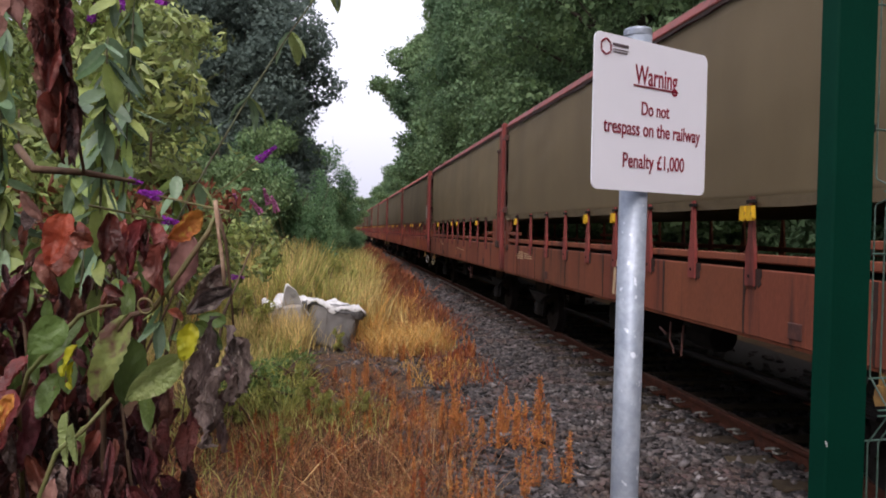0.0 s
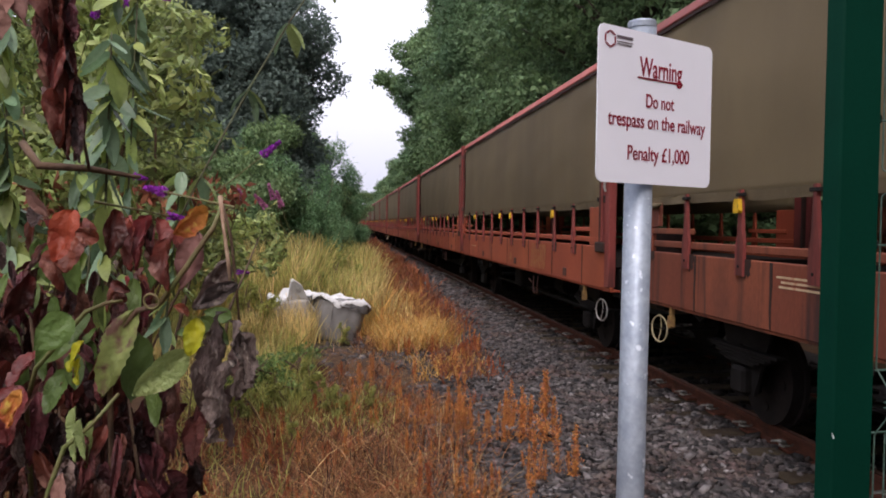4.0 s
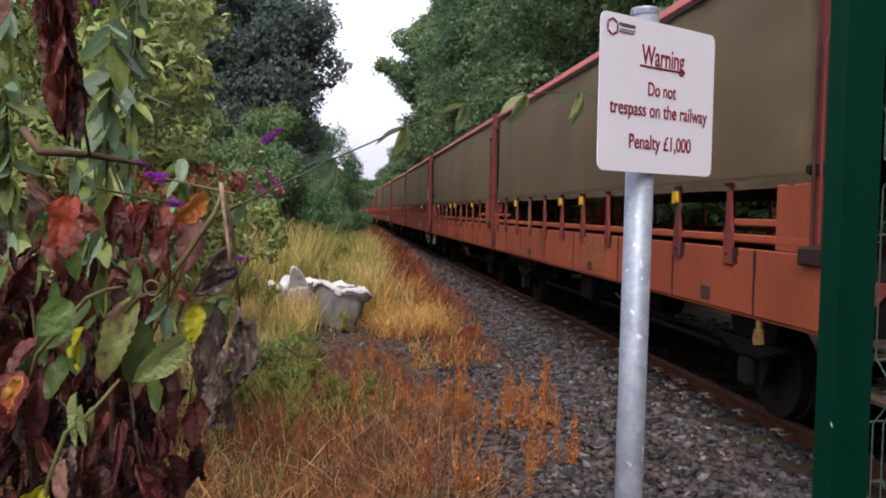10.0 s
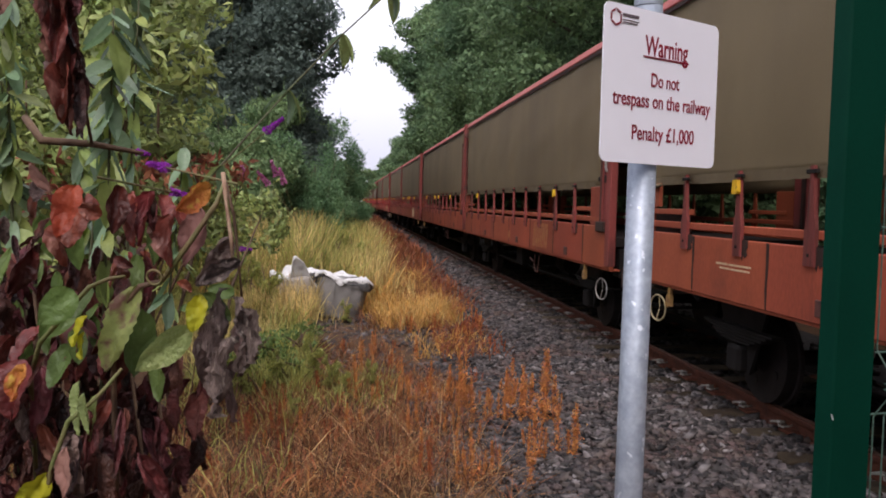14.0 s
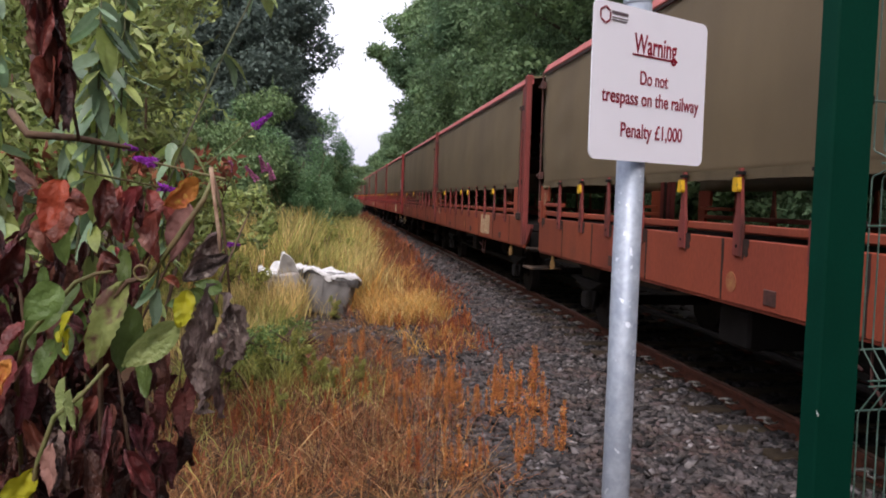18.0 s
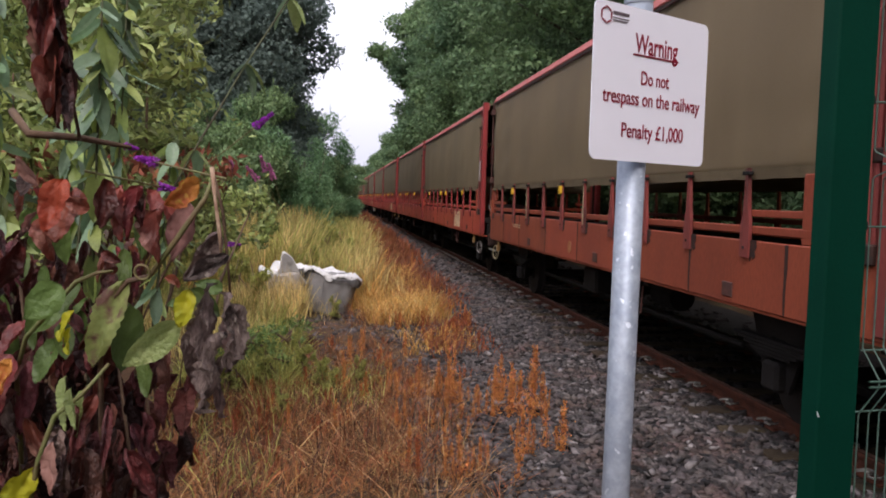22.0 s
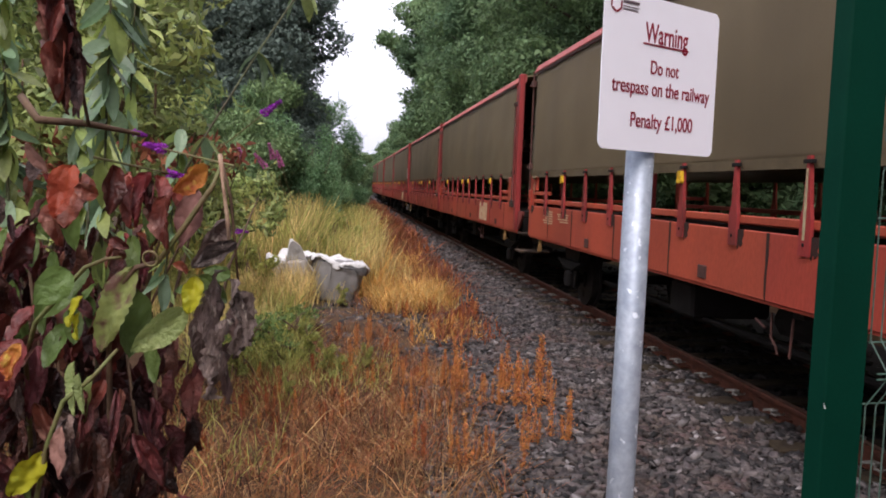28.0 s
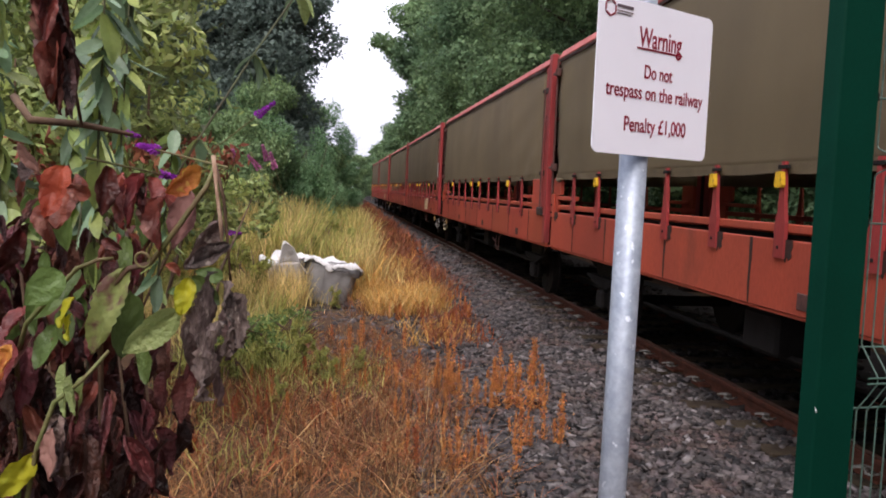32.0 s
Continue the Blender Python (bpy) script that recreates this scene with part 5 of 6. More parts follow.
    # added trees, unseen behind the dark tree, that shade the far wagons
    for k, (x, y) in enumerate(((-5.2, 47), (-5.4, 57), (-5.4, 69), (-5.6, 83), (-6.0, 99), (-6.4, 118))):
        copy_thing(c, pose(x, y, -0.1, 0, 0, 63 * k) @ Matrix.Diagonal((0.72, 0.72, 0.72, 1)))


woods()


def sprigs(rng, p, d, size, width):
    """Rows of leaves on shoots that stand out of the foliage."""
    pick = rng.choice(len(p), max(6, len(p) // 90))
    way = unit(d[pick] + rng.normal(size=(len(pick), 3)) * 0.5 + np.array([0, 0, 0.7]))
    out = []
    for k in range(8):
        q = p[pick] + way * size * (0.4 + 0.55 * k) - np.array([0, 0, 0.012]) * size * k * k
        out.append(leaves(rng, q, way + rng.normal(size=way.shape) * 0.8, size * (1.0 - 0.06 * k), width * 0.8))
    return out


def shrub(name, label, blobs, seed, mat, count, size, width=0.45, m=None, group="", stems=8, root=(0, 0)):
    rng = np.random.default_rng(seed)
    t = thing(name, label, "shrub", group, m=m if m is not None else pose(0, 0, 0))
    for k in range(stems):
        g = Geo()
        b = blobs[k % len(blobs)]
        x, y, z = b[0] + rng.normal() * b[3] * 0.3, b[1] + rng.normal() * b[4] * 0.3, b[2] + b[5] * 0.5
        x0, y0 = root[0] + rng.normal() * 0.25 + (b[0] - root[0]) * 0.5, root[1] + rng.normal() * 0.25 + (b[1] - root[1]) * 0.5
        g.tube([(x0, y0, -0.15), ((x0 + x) / 2 + rng.normal() * 0.08, (y0 + y) / 2, z * 0.55), (x, y, z)], [0.022, 0.016, 0.005], 6)
        part("stem", g, STEM_BROWN, t, smooth=True)
    fine = []
    for b in blobs:
        for k in range(9):
            q = unit(rng.normal(size=3)) * rng.uniform(0.35, 0.85)
            s = rng.uniform(0.28, 0.46)
            fine.append((b[0] + q[0] * b[3], b[1] + q[1] * b[4], b[2] + q[2] * b[5], b[3] * s, b[4] * s, b[5] * s * 0.8))
    p, d = clouds(rng, fine, count, 0.6)
    d = d[p[:, 2] > 0]
    p = p[p[:, 2] > 0]
    part("foliage", array_mesh("foliage", *joined([shingled(rng, p, d, size, width, 0.25, 0.8), *sprigs(rng, p, d, size, width)]), mat), mat, t)
    return t


def edge(y):
    """Where the growth gives way to bare ballast."""
    return 0.95 + 0.085 * y if y < 16 else 2.3 + 0.02 * (y - 16)


def bushes():
    g = "brambles along the line"
    lab = "dense green bramble thicket beside dry grass"
    base = [(0, 0, 1.3, 1.7, 1.8, 1.3), (0.5, 1.5, 2.2, 1.5, 1.6, 1.3), (-0.7, 0.8, 2.8, 1.6, 1.6, 1.4), (0.9, -0.6, 0.9, 1.2, 1.3, 0.9), (-0.2, 2.2, 3.4, 1.2, 1.2, 1.1)]
    a = shrub("bramble_thicket", lab, base, 51, LEAF_FAR, 26000, 0.12, 0.42, pose(-1.5, 33, 0) @ Matrix.Diagonal((1, 1, 1.3, 1)), g)
    for k, (x, y, s) in enumerate(((-2.9, 27, 0.95), (-0.85, 41, 1.08), (-0.5, 50, 1.15), (-0.4, 60, 1.2), (-0.9, 72, 1.4), (-1.4, 86, 1.6), (-2.2, 102, 1.7), (-3.4, 23.5, 1.0), (-5, 28, 0.8), (-3.5, 45, 1.5), (-4, 60, 1.8), (-1, 125, 2.3))):
        copy_thing(a, pose(x, y, -0.05, 0, 0, 47 * k) @ Matrix.Diagonal((s, s, s * (1.12 if 30 < y < 45 else 0.95 if y < 30 else 0.78 if y < 70 and x > -1 else 0.6), 1)))
    shrub("willow_bush", "tall feathery blue-green willow bush ending the verge", [(-2.2, 36.5, 3.4, 1.7, 1.5, 2.4), (-0.8, 36, 4.3, 1.1, 1.3, 1.8), (-0.1, 36.4, 3.3, 1.0, 1.2, 1.7), (0.35, 36, 1.9, 0.95, 1.2, 1.5), (-0.9, 35, 1.9, 1.3, 1.2, 1.7), (-1.7, 34.6, 3.5, 1.0, 1.0, 2.1)], 50, LEAF_WILLOW, 34000, 0.12, 0.3, None, "", 12, (-0.6, 36))
    shrub("willow_bush", "blue-green willow bush in front of a dark tree", [(-1.75, 25, 2.5, 1.1, 1.0, 1.8), (-1.0, 25.4, 2.2, 0.75, 0.9, 1.5), (-2.9, 25, 2.7, 1.2, 1.0, 1.8), (-1.5, 24.6, 1.2, 1.1, 0.9, 1.0), (-0.65, 25.2, 2.5, 0.75, 0.8, 1.5), (-0.15, 25.3, 1.5, 0.6, 0.8, 1.1)], 49, LEAF_WILLOW, 23000, 0.09, 0.32, None, "", 10, (-1.7, 25))
    g = "shrubs beyond the train"
    b = shrub("lineside_shrub", "low green shrub behind the railway", [(0, 0, 0.9, 1.3, 2.2, 1.0), (0.4, 2.0, 1.2, 1.3, 2.0, 1.2), (0.6, -1.6, 1.4, 1.2, 1.6, 1.2)], 52, LEAF_TREE, 9000, 0.14, 0.5, pose(8.9, 8, 0), g)
    for k, y in enumerate((2.5, 13, 18, 23.5, 29, 35, 41, 48, 56, 65)):
        copy_thing(b, pose(8.9 + 0.4 * math.sin(k * 2), y, -0.05, 0, 0, 180 * (k % 2)))
    # the big butterfly bush on this side of the line
    blobs = [(-1.9, 5.2, 2.1, 0.95, 0.9, 0.9), (-1.45, 5.6, 2.75, 0.8, 0.8, 0.7), (-2.5, 5.0, 3.0, 1.0, 0.9, 0.9), (-1.25, 5.9, 2.0, 0.5, 0.6, 0.45), (-1.75, 5.8, 3.5, 0.8, 0.8, 0.7), (-2.9, 5.6, 1.8, 1.0, 0.9, 0.9), (-1.35, 6.3, 3.2, 0.55, 0.6, 0.6), (-1.1, 7.6, 1.85, 0.4, 0.5, 0.4), (-1.5, 7.2, 1.75, 0.5, 0.5, 0.4), (-0.85, 9.2, 1.6, 0.25, 0.4, 0.5)]
    global BUSH
    BUSH = shrub("butterfly_bush", "light green butterfly bush with narrow leaves and purple flower spikes", blobs, 53, LEAF_SHRUB, 15500, 0.10, 0.34, None, "butterfly bushes", 16, (-2.0, 5.4))
    blobs = [(-2.6, 10, 2.4, 1.3, 1.3, 1.2), (-3.4, 9.2, 3.4, 1.4, 1.3, 1.2), (-1.9, 10.6, 1.7, 0.9, 1.0, 0.9), (-3.9, 9.0, 1.8, 1.4, 1.3, 1.3), (-2.9, 11.3, 4.0, 1.1, 1.1, 0.9), (-4.2, 10.6, 4.6, 1.3, 1.2, 1.0)]
    shrub("butterfly_bush", "tall green butterfly bush at the back of the verge", blobs, 54, LEAF_SHRUB, 14000, 0.12, 0.4, None, "butterfly bushes", 14, (-3.0, 10.0))
    blobs = [(-3.4, 17, 1.7, 1.5, 1.6, 1.3), (-4.9, 16, 2.0, 1.9, 1.6, 1.5), (-2.6, 18.5, 1.5, 1.2, 1.3, 1.0), (-5.6, 17, 2.2, 1.8, 1.6, 1.6), (-2.3, 20, 1.8, 1.2, 1.5, 1.2)]
    shrub("verge_shrub", "leafy green shrub between the grass and the dark tree", blobs, 55, LEAF_FAR, 16000, 0.15, 0.45, None, "", 10, (-4.0, 17))
    blobs = [(-0.75, 9.2, 0.22, 0.32, 0.5, 0.24), (-0.5, 9.9, 0.2, 0.28, 0.5, 0.2), (-1.05, 8.7, 0.2, 0.35, 0.45, 0.22), (-0.6, 8.5, 0.14, 0.25, 0.4, 0.16)]
    shrub("nettle_clump", "low bright green nettle clump in dry grass", blobs, 57, LEAF_NETTLE, 1500, 0.06, 0.36, None, "", 10, (-0.75, 9.2))
    herb_rng = random.Random(58)
    h1 = shrub("verge_herb", "yellow-green leafy herb among dry grass", [(0, 0, 0.3, 0.28, 0.28, 0.3), (0.1, 0.05, 0.62, 0.2, 0.2, 0.26), (-0.12, 0.1, 0.8, 0.12, 0.12, 0.22)], 59, LEAF_HERB, 1500, 0.055, 0.4, pose(-1.2, 12.4, -0.05), "leafy herbs on the verge", 7)
    for k in range(70):
        y = 11.2 + 17 * herb_rng.random()
        x = herb_rng.uniform(-3.4, edge(y) - 1.9)
        s = herb_rng.uniform(0.5, 0.9) * (1.0 if y < 14 else 1.4)
        if y < 14.4 and x > -1.7:
            continue
        copy_thing(h1, pose(x, y, -0.05, 0, 0, 57 * k) @ Matrix.Diagonal((s, s, s * 1.1, 1)))
    for x, y, s in ((-0.14, 8.0, 0.4), (-0.35, 8.3, 0.5), (-0.02, 7.7, 0.35), (-1.0, 7.6, 0.5), (-0.7, 8.0, 0.45), (0.02, 12.5, 0.4), (0.3, 8.3, 0.3), (-0.45, 6.9, 0.3)):
        copy_thing(h1, pose(x, y, -0.05, 0, 0, 90 * x) @ Matrix.Diagonal((s, s, s, 1)))
    # withered growth on the front of the butterfly bush
    rng = np.random.default_rng(56)
    t = thing("withered_willowherb", "withered red-brown willowherb in front of the shrubs", "plant")
    p, d = clouds(rng, [(-1.3, 5.2, 2.02, 0.5, 0.4, 0.14), (-0.95, 5.6, 2.05, 0.38, 0.4, 0.16), (-1.5, 6.0, 2.0, 0.5, 0.5, 0.2), (-1.9, 4.6, 1.95, 0.6, 0.4, 0.2)], 700, 0.2)
    part("withered_leaves", array_mesh("withered_leaves", *leaves(rng, p, rng.normal(size=p.shape) + np.array([0, 0, -0.6]), 0.075, 0.4), LEAF_RUST), LEAF_RUST, t)
    for k in range(14):
        q = p[k * 45]
        part("stalk", Geo().tube([(q[0] - 0.5, q[1] + 0.3, -0.1), (q[0] - 0.3, q[1] + 0.2, q[2] * 0.6), tuple(q)], [0.006, 0.005, 0.003], 5), STEM_BROWN, t)


bushes()


def flower_spike(name, label, m, length, mat, seed):
    """A drooping cone of tiny florets."""
    rng = np.random.default_rng(seed)
    n = 260
    q = rng.uniform(0, 1, n)
    a = rng.uniform(0, 2 * np.pi, n)
    r = length * 0.19 * (1 - q * 0.75) * rng.uniform(0.5, 1, n)
    p = np.stack([r * np.cos(a), r * np.sin(a), q * length], 1)
    aim = np.stack([np.cos(a), np.sin(a), np.full(n, 0.4)], 1)
    t = part(name, array_mesh(name, *leaves(rng, p, aim, length * 0.11, 0.8), mat), mat, BUSH, label)
    t.matrix_basis = m
    part("flower_stalk", Geo().tube([(0, 0, -length * 3), (0, 0, length)], [0.003, 0.0015], 6), STEM, t)
    return t


def flowers():
    rows = [(-0.30, 3.0, 2.13, 0.085, 50, FLOWER), (-0.372, 1.76, 1.90, 0.05, 100, FLOWER), (-0.44, 1.75, 1.982, 0.042, 95, FLOWER), (-0.79, 3.0, 2.66, 0.09, 40, FLOWER), (-0.61, 2.9, 2.67, 0.10, 80, FLOWER), (-0.359, 1.682, 1.947, 0.058, 80, FLOWER),
            (-0.57, 6.0, 1.99, 0.13, 40, FLOWER_PINK), (-0.47, 6.2, 2.0, 0.13, 20, FLOWER_PINK), (-0.60, 7.0, 2.08, 0.15, 30, FLOWER_PINK), (-0.75, 6.0, 2.05, 0.14, 60, FLOWER_PINK), (-1.3, 4.4, 2.95, 0.12, 60, FLOWER), (-1.16, 9.0, 1.33, 0.16, 90, FLOWER)]
    for k, (x, y, z, s, tilt, mat) in enumerate(rows):
        flower_spike("flower_spike", "drooping purple butterfly bush flower spike" if mat is FLOWER else "pale pink-purple butterfly bush flower spike", pose(x, y, z, 0, tilt, 30 * k), s, mat, 60 + k)


flowers()

# ---- grasses and weeds ----


def grasses():
    rng = np.random.default_rng(71)

    def field(name, label, mat, boxes):
        sets = []
        for x0, x1, y0, y1, n, h, lean, w, bare in boxes:
            p = np.stack([rng.uniform(x0, x1, n), rng.uniform(y0, y1, n), np.full(n, -0.08)], 1)
            lim = np.array([edge(y) for y in p[:, 1]])
            clump = np.sin(p[:, 0] * 3.1 + 1) * np.sin(p[:, 1] * 2.3) + rng.normal(0, 0.5, n)
            p = p[(p[:, 0] < lim - bare + rng.normal(0, 0.2, n)) & (clump > -0.7)]
            sets.append(blades(rng, p, h, lean, w))
        ob = new(name, array_mesh(name, *joined(sets), mat))
        return tagged(ob, label, "grass", kind="stuff")

    field("dry_grass", "tall straw-coloured dry grass on the verge", GRASS_DRY,
          [(-3.0, -0.9, 9.5, 12.6, 1500, 0.5, 0.6, 0.005, 0.5), (-3.4, 0.9, 14.2, 20, 5200, 0.95, 0.5, 0.007, 1.25), (-3.6, -0.5, 14.5, 22, 3600, 1.55, 0.35, 0.008, 1.2), (-4, 1.1, 20, 34, 5000, 1.1, 0.45, 0.010, 1.3),
           (-1.0, 1.5, 34, 60, 1800, 0.8, 0.4, 0.018, 1.2), (0.6, 1.7, 11.8, 14.2, 900, 0.36, 1.0, 0.005, 0.4), (-1.6, -0.45, 11.9, 13.0, 1300, 0.6, 0.5, 0.005, 0.4), (0.3, 1.3, 14, 18, 500, 0.5, 0.8, 0.007, 0.8), (-0.7, 0.0, 12.4, 12.9, 90, 0.4, 0.5, 0.005, 0.4), (-1.1, -0.42, 12.6, 13.1, 260, 0.75, 0.4, 0.005, 0.4)])
    field("green_grass", "rough green grass and herbs on the verge", GRASS_GREEN,
          [(-1.6, -0.4, 7.8, 10.6, 2300, 0.34, 1.0, 0.007, 0.5), (-3.4, -0.6, 11.0, 13.6, 2600, 0.45, 0.8, 0.008, 0.5), (-3.4, 0.3, 14.2, 20, 5600, 0.95, 0.9, 0.009, 1.2), (-3.8, -0.6, 14.5, 22, 3000, 1.5, 0.6, 0.010, 1.3), (-4, 0.7, 20, 34, 6500, 1.15, 0.8, 0.014, 1.6),
           (-2.6, -0.4, 5.0, 8.0, 900, 0.24, 1.0, 0.005, 0.5), (-0.6, 0.5, 7.2, 8.6, 700, 0.22, 1.0, 0.005, 0.5)])
    field("golden_herbs", "golden-orange withered herbs among the grass", HERB_GOLD,
          [(-3.2, 1.0, 13.9, 20, 2400, 0.7, 0.8, 0.008, 0.9), (-3.0, 1.2, 20, 34, 3600, 0.9, 0.6, 0.012, 1.0), (0.3, 1.9, 12.5, 20, 1500, 0.4, 0.9, 0.006, 0.5), (0.9, 2.2, 9.6, 11.2, 500, 0.22, 1.1, 0.006, 0.1), (0.5, 1.8, 11.8, 14.4, 3000, 0.36, 1.0, 0.005, 0.35)])
    field("rust_herbs", "rust-red withered docks and grass along the ballast", HERB_RUST,
          [(0.7, 2.6, 13.5, 24, 4600, 0.3, 1.3, 0.008, 0.0), (1.0, 2.9, 24, 48, 4200, 0.42, 1.0, 0.016, -0.05), (1.2, 3.0, 48, 80, 900, 0.6, 0.6, 0.03, 0.0), (1.2, 2.1, 9.4, 12, 1000, 0.24, 1.0, 0.006, 0.0), (-1.6, 1.2, 5.2, 8.4, 800, 0.22, 0.9, 0.005, 0.2)])
    field("dead_stalks", "tangled brown dead stalks and straw on the ground", GRASS_BROWN,
          [(-2.4, 1.3, 3.6, 6.5, 10500, 0.17, 2.2, 0.0029, 0.35), (-1.6, 1.3, 6.5, 8.8, 5200, 0.2, 1.6, 0.003, 0.45), (-1.0, 0.7, 8.8, 10.5, 1500, 0.2, 1.5, 0.0038, 0.8), (0.2, 2.3, 11.5, 22, 3600, 0.28, 1.2, 0.006, 0.35), (0.8, 2.6, 22, 45, 3000, 0.4, 1.0, 0.012, 0.3)])
    field("straw_litter", "matted pale straw lying among weeds", STRAW,
          [(-2.0, 1.15, 3.8, 6.6, 4600, 0.13, 3.6, 0.0017, 0.3), (-1.6, 1.1, 6.6, 8.4, 1300, 0.15, 3.2, 0.0024, 0.35), (-1.0, 1.5, 8.4, 12.0, 700, 0.15, 3.0, 0.003, 0.5)])
    field("arching_straws", "long pale dead straws arching over the weeds", STRAW,
          [(-1.4, 1.05, 4.4, 7.5, 420, 0.34, 2.4, 0.0026, 0.25)])
    field("standing_dead_stems", "short dark broken dead stems standing in straw", STEM_DARK,
          [(-1.6, 1.0, 4.4, 8.2, 420, 0.24, 0.35, 0.0048, 0.3)])


grasses()


def weed_kind(seed, mat, height, label, name, slim=False):
    """A dried plant: a few upright stalks set with dense seed clusters."""
    rng = np.random.default_rng(seed)
    t = thing(name, label, "weed", "dried weeds on the ballast edge")
    sets = []
    for k in range(1 if slim else int(rng.integers(2, 5))):
        a = rng.uniform(0, 2 * np.pi)
        tilt = rng.uniform(0.02, 0.10 if slim else 0.25)
        h = height * rng.uniform(0.7, 1.1)
        x0, y0 = rng.normal(0, 0.04, 2)
        tip = np.array([x0 + math.cos(a) * tilt * h, y0 + math.sin(a) * tilt * h, h])
        root = np.array([x0, y0, -0.06])
        part("stalk", Geo().tube([tuple(root), tuple((root + tip) / 2 + np.array([0.01, 0, 0])), tuple(tip)], [0.005, 0.004, 0.002], 5), GRASS_BROWN, t)
        # whorls of seed up the stalk, and side shoots
        for side in range(7 if slim else 5):
            q0 = rng.uniform(0.15, 0.8)
            start = root + (tip - root) * q0
            b = rng.uniform(0, 2 * np.pi)
            end = start + np.array([math.cos(b) * 0.06, math.sin(b) * 0.06, 0.12]) * (1.15 - q0) * height / 0.5
            n = 26
            q = rng.uniform(0, 1, n)[:, None]
            p = start + (end - start) * q + rng.normal(size=(n, 3)) * 0.009
            sets.append(leaves(rng, p, rng.normal(size=(n, 3)) + np.array([0, 0, 1.4]), 0.016, 0.36))
        n = 560
        q = rng.uniform(0.15, 1.0, n)
        p = root + (tip - root) * q[:, None] + rng.normal(size=(n, 3)) * (0.005 + 0.036 * (1.12 - q) * np.maximum(0.1, 0.5 + 0.7 * np.sin(q * 34 + seed)))[:, None]
        sets.append(leaves(rng, p, rng.normal(size=(n, 3)) + np.array([0, 0, 1.3]), 0.0185, 0.34))
        n = 20
        q = rng.uniform(0.02, 0.4, n)
        p = root + (tip - root) * q[:, None] + rng.normal(size=(n, 3)) * 0.04
        sets.append(leaves(rng, p, rng.normal(size=(n, 3)) + np.array([0, 0, -0.5]), 0.04, 0.22))
    tagged(part("seed_mass", array_mesh("seed_mass", *joined(sets), mat), mat, t), kind="stuff")
    return t


def weeds():
    rng = random.Random(81)
    lab_o, lab_r = "dried orange-brown weed on the ballast edge", "rust-brown dried dock seeding among straw"
    kinds = [weed_kind(91 + k, WEED_ORANGE if k < 4 else WEED_RUST, 0.5 + 0.05 * (k % 3), lab_o if k < 4 else lab_r, "dried_weed" if k < 4 else "dried_dock", k in (0, 1, 2)) for k in range(8)]
    # the upright ones on the ballast edge, then bushy ones beside them
    tall = [(1.56, 7.45, 0.89), (1.57, 6.75, 1.0), (1.72, 6.61, 1.19), (1.9, 6.99, 0.58), (1.69, 5.82, 0.95), (1.44, 5.76, 0.52), (1.2, 6.81, 0.75), (1.08, 5.46, 0.63), (0.9, 5.31, 0.68), (1.42, 6.9, 0.61), (1.08, 7.19, 0.68), (0.96, 7.51, 0.66), (1.33, 7.3, 0.48), (1.63, 7.3, 0.65)]
    spots = [(x, y, k % 3, h) for k, (x, y, h) in enumerate(tall)] + [(x + 0.05, y + 0.04, 3 - k % 4, h * 0.82) for k, (x, y, h) in enumerate(tall)] + [(x - 0.04, y + 0.07, k % 4, h * 0.9) for k, (x, y, h) in enumerate(tall)]
    for k in range(18):
        y = rng.uniform(5.2, 8.2)
        spots.append((edge(y) + 0.05 - abs(rng.gauss(0, 0.5)), y, rng.randrange(4), rng.uniform(0.4, 0.85)))
    for k in range(56):
        y = rng.uniform(5.4, 8.6)
        spots.append((rng.uniform(-1.2, edge(y) - 0.5), y, rng.choice((1, 3, 4, 5, 6, 7, 5)), rng.uniform(0.35, 0.75)))
    for k in range(44):
        y = rng.uniform(7.3, 10.4)
        x = rng.uniform(-0.1, edge(y) - 0.15)
        if not (0.95 < x < 1.6 and 8.5 < y < 9.8):
            spots.append((x, y, rng.choice((0, 1, 2, 3, 5)), rng.uniform(0.45, 0.75)))
    for k in range(12):
        y = rng.uniform(9.6, 10.6)
        spots.append((edge(y) + rng.uniform(-0.25, 0.25), y, rng.choice((4, 5, 6, 7)), rng.uniform(0.4, 0.6)))
    for k in range(120):
        y = 11 + 26 * rng.random() ** 1.5
        spots.append((edge(y) + 0.05 - abs(rng.gauss(0, 0.45)), y, rng.choice((4, 5, 6, 7, 3)), rng.uniform(0.55, 1.0)))
    for k in range(30):
        y = rng.uniform(30, 70)
        spots.append((edge(y) - rng.uniform(0.0, 0.9), y, rng.choice((5, 6, 7)), rng.uniform(0.9, 1.5)))
    used = set()
    for x, y, k, s in spots:
        m = pose(x, y, bed_height(x) - 0.02, 0, 0, rng.uniform(0, 360)) @ Matrix.Diagonal((s, s, s, 1))
        if k in used:
            copy_thing(kinds[k], m)
        else:
            used.add(k)
            kinds[k].matrix_basis = m


weeds()

# ---- the dying knotweed close by ----


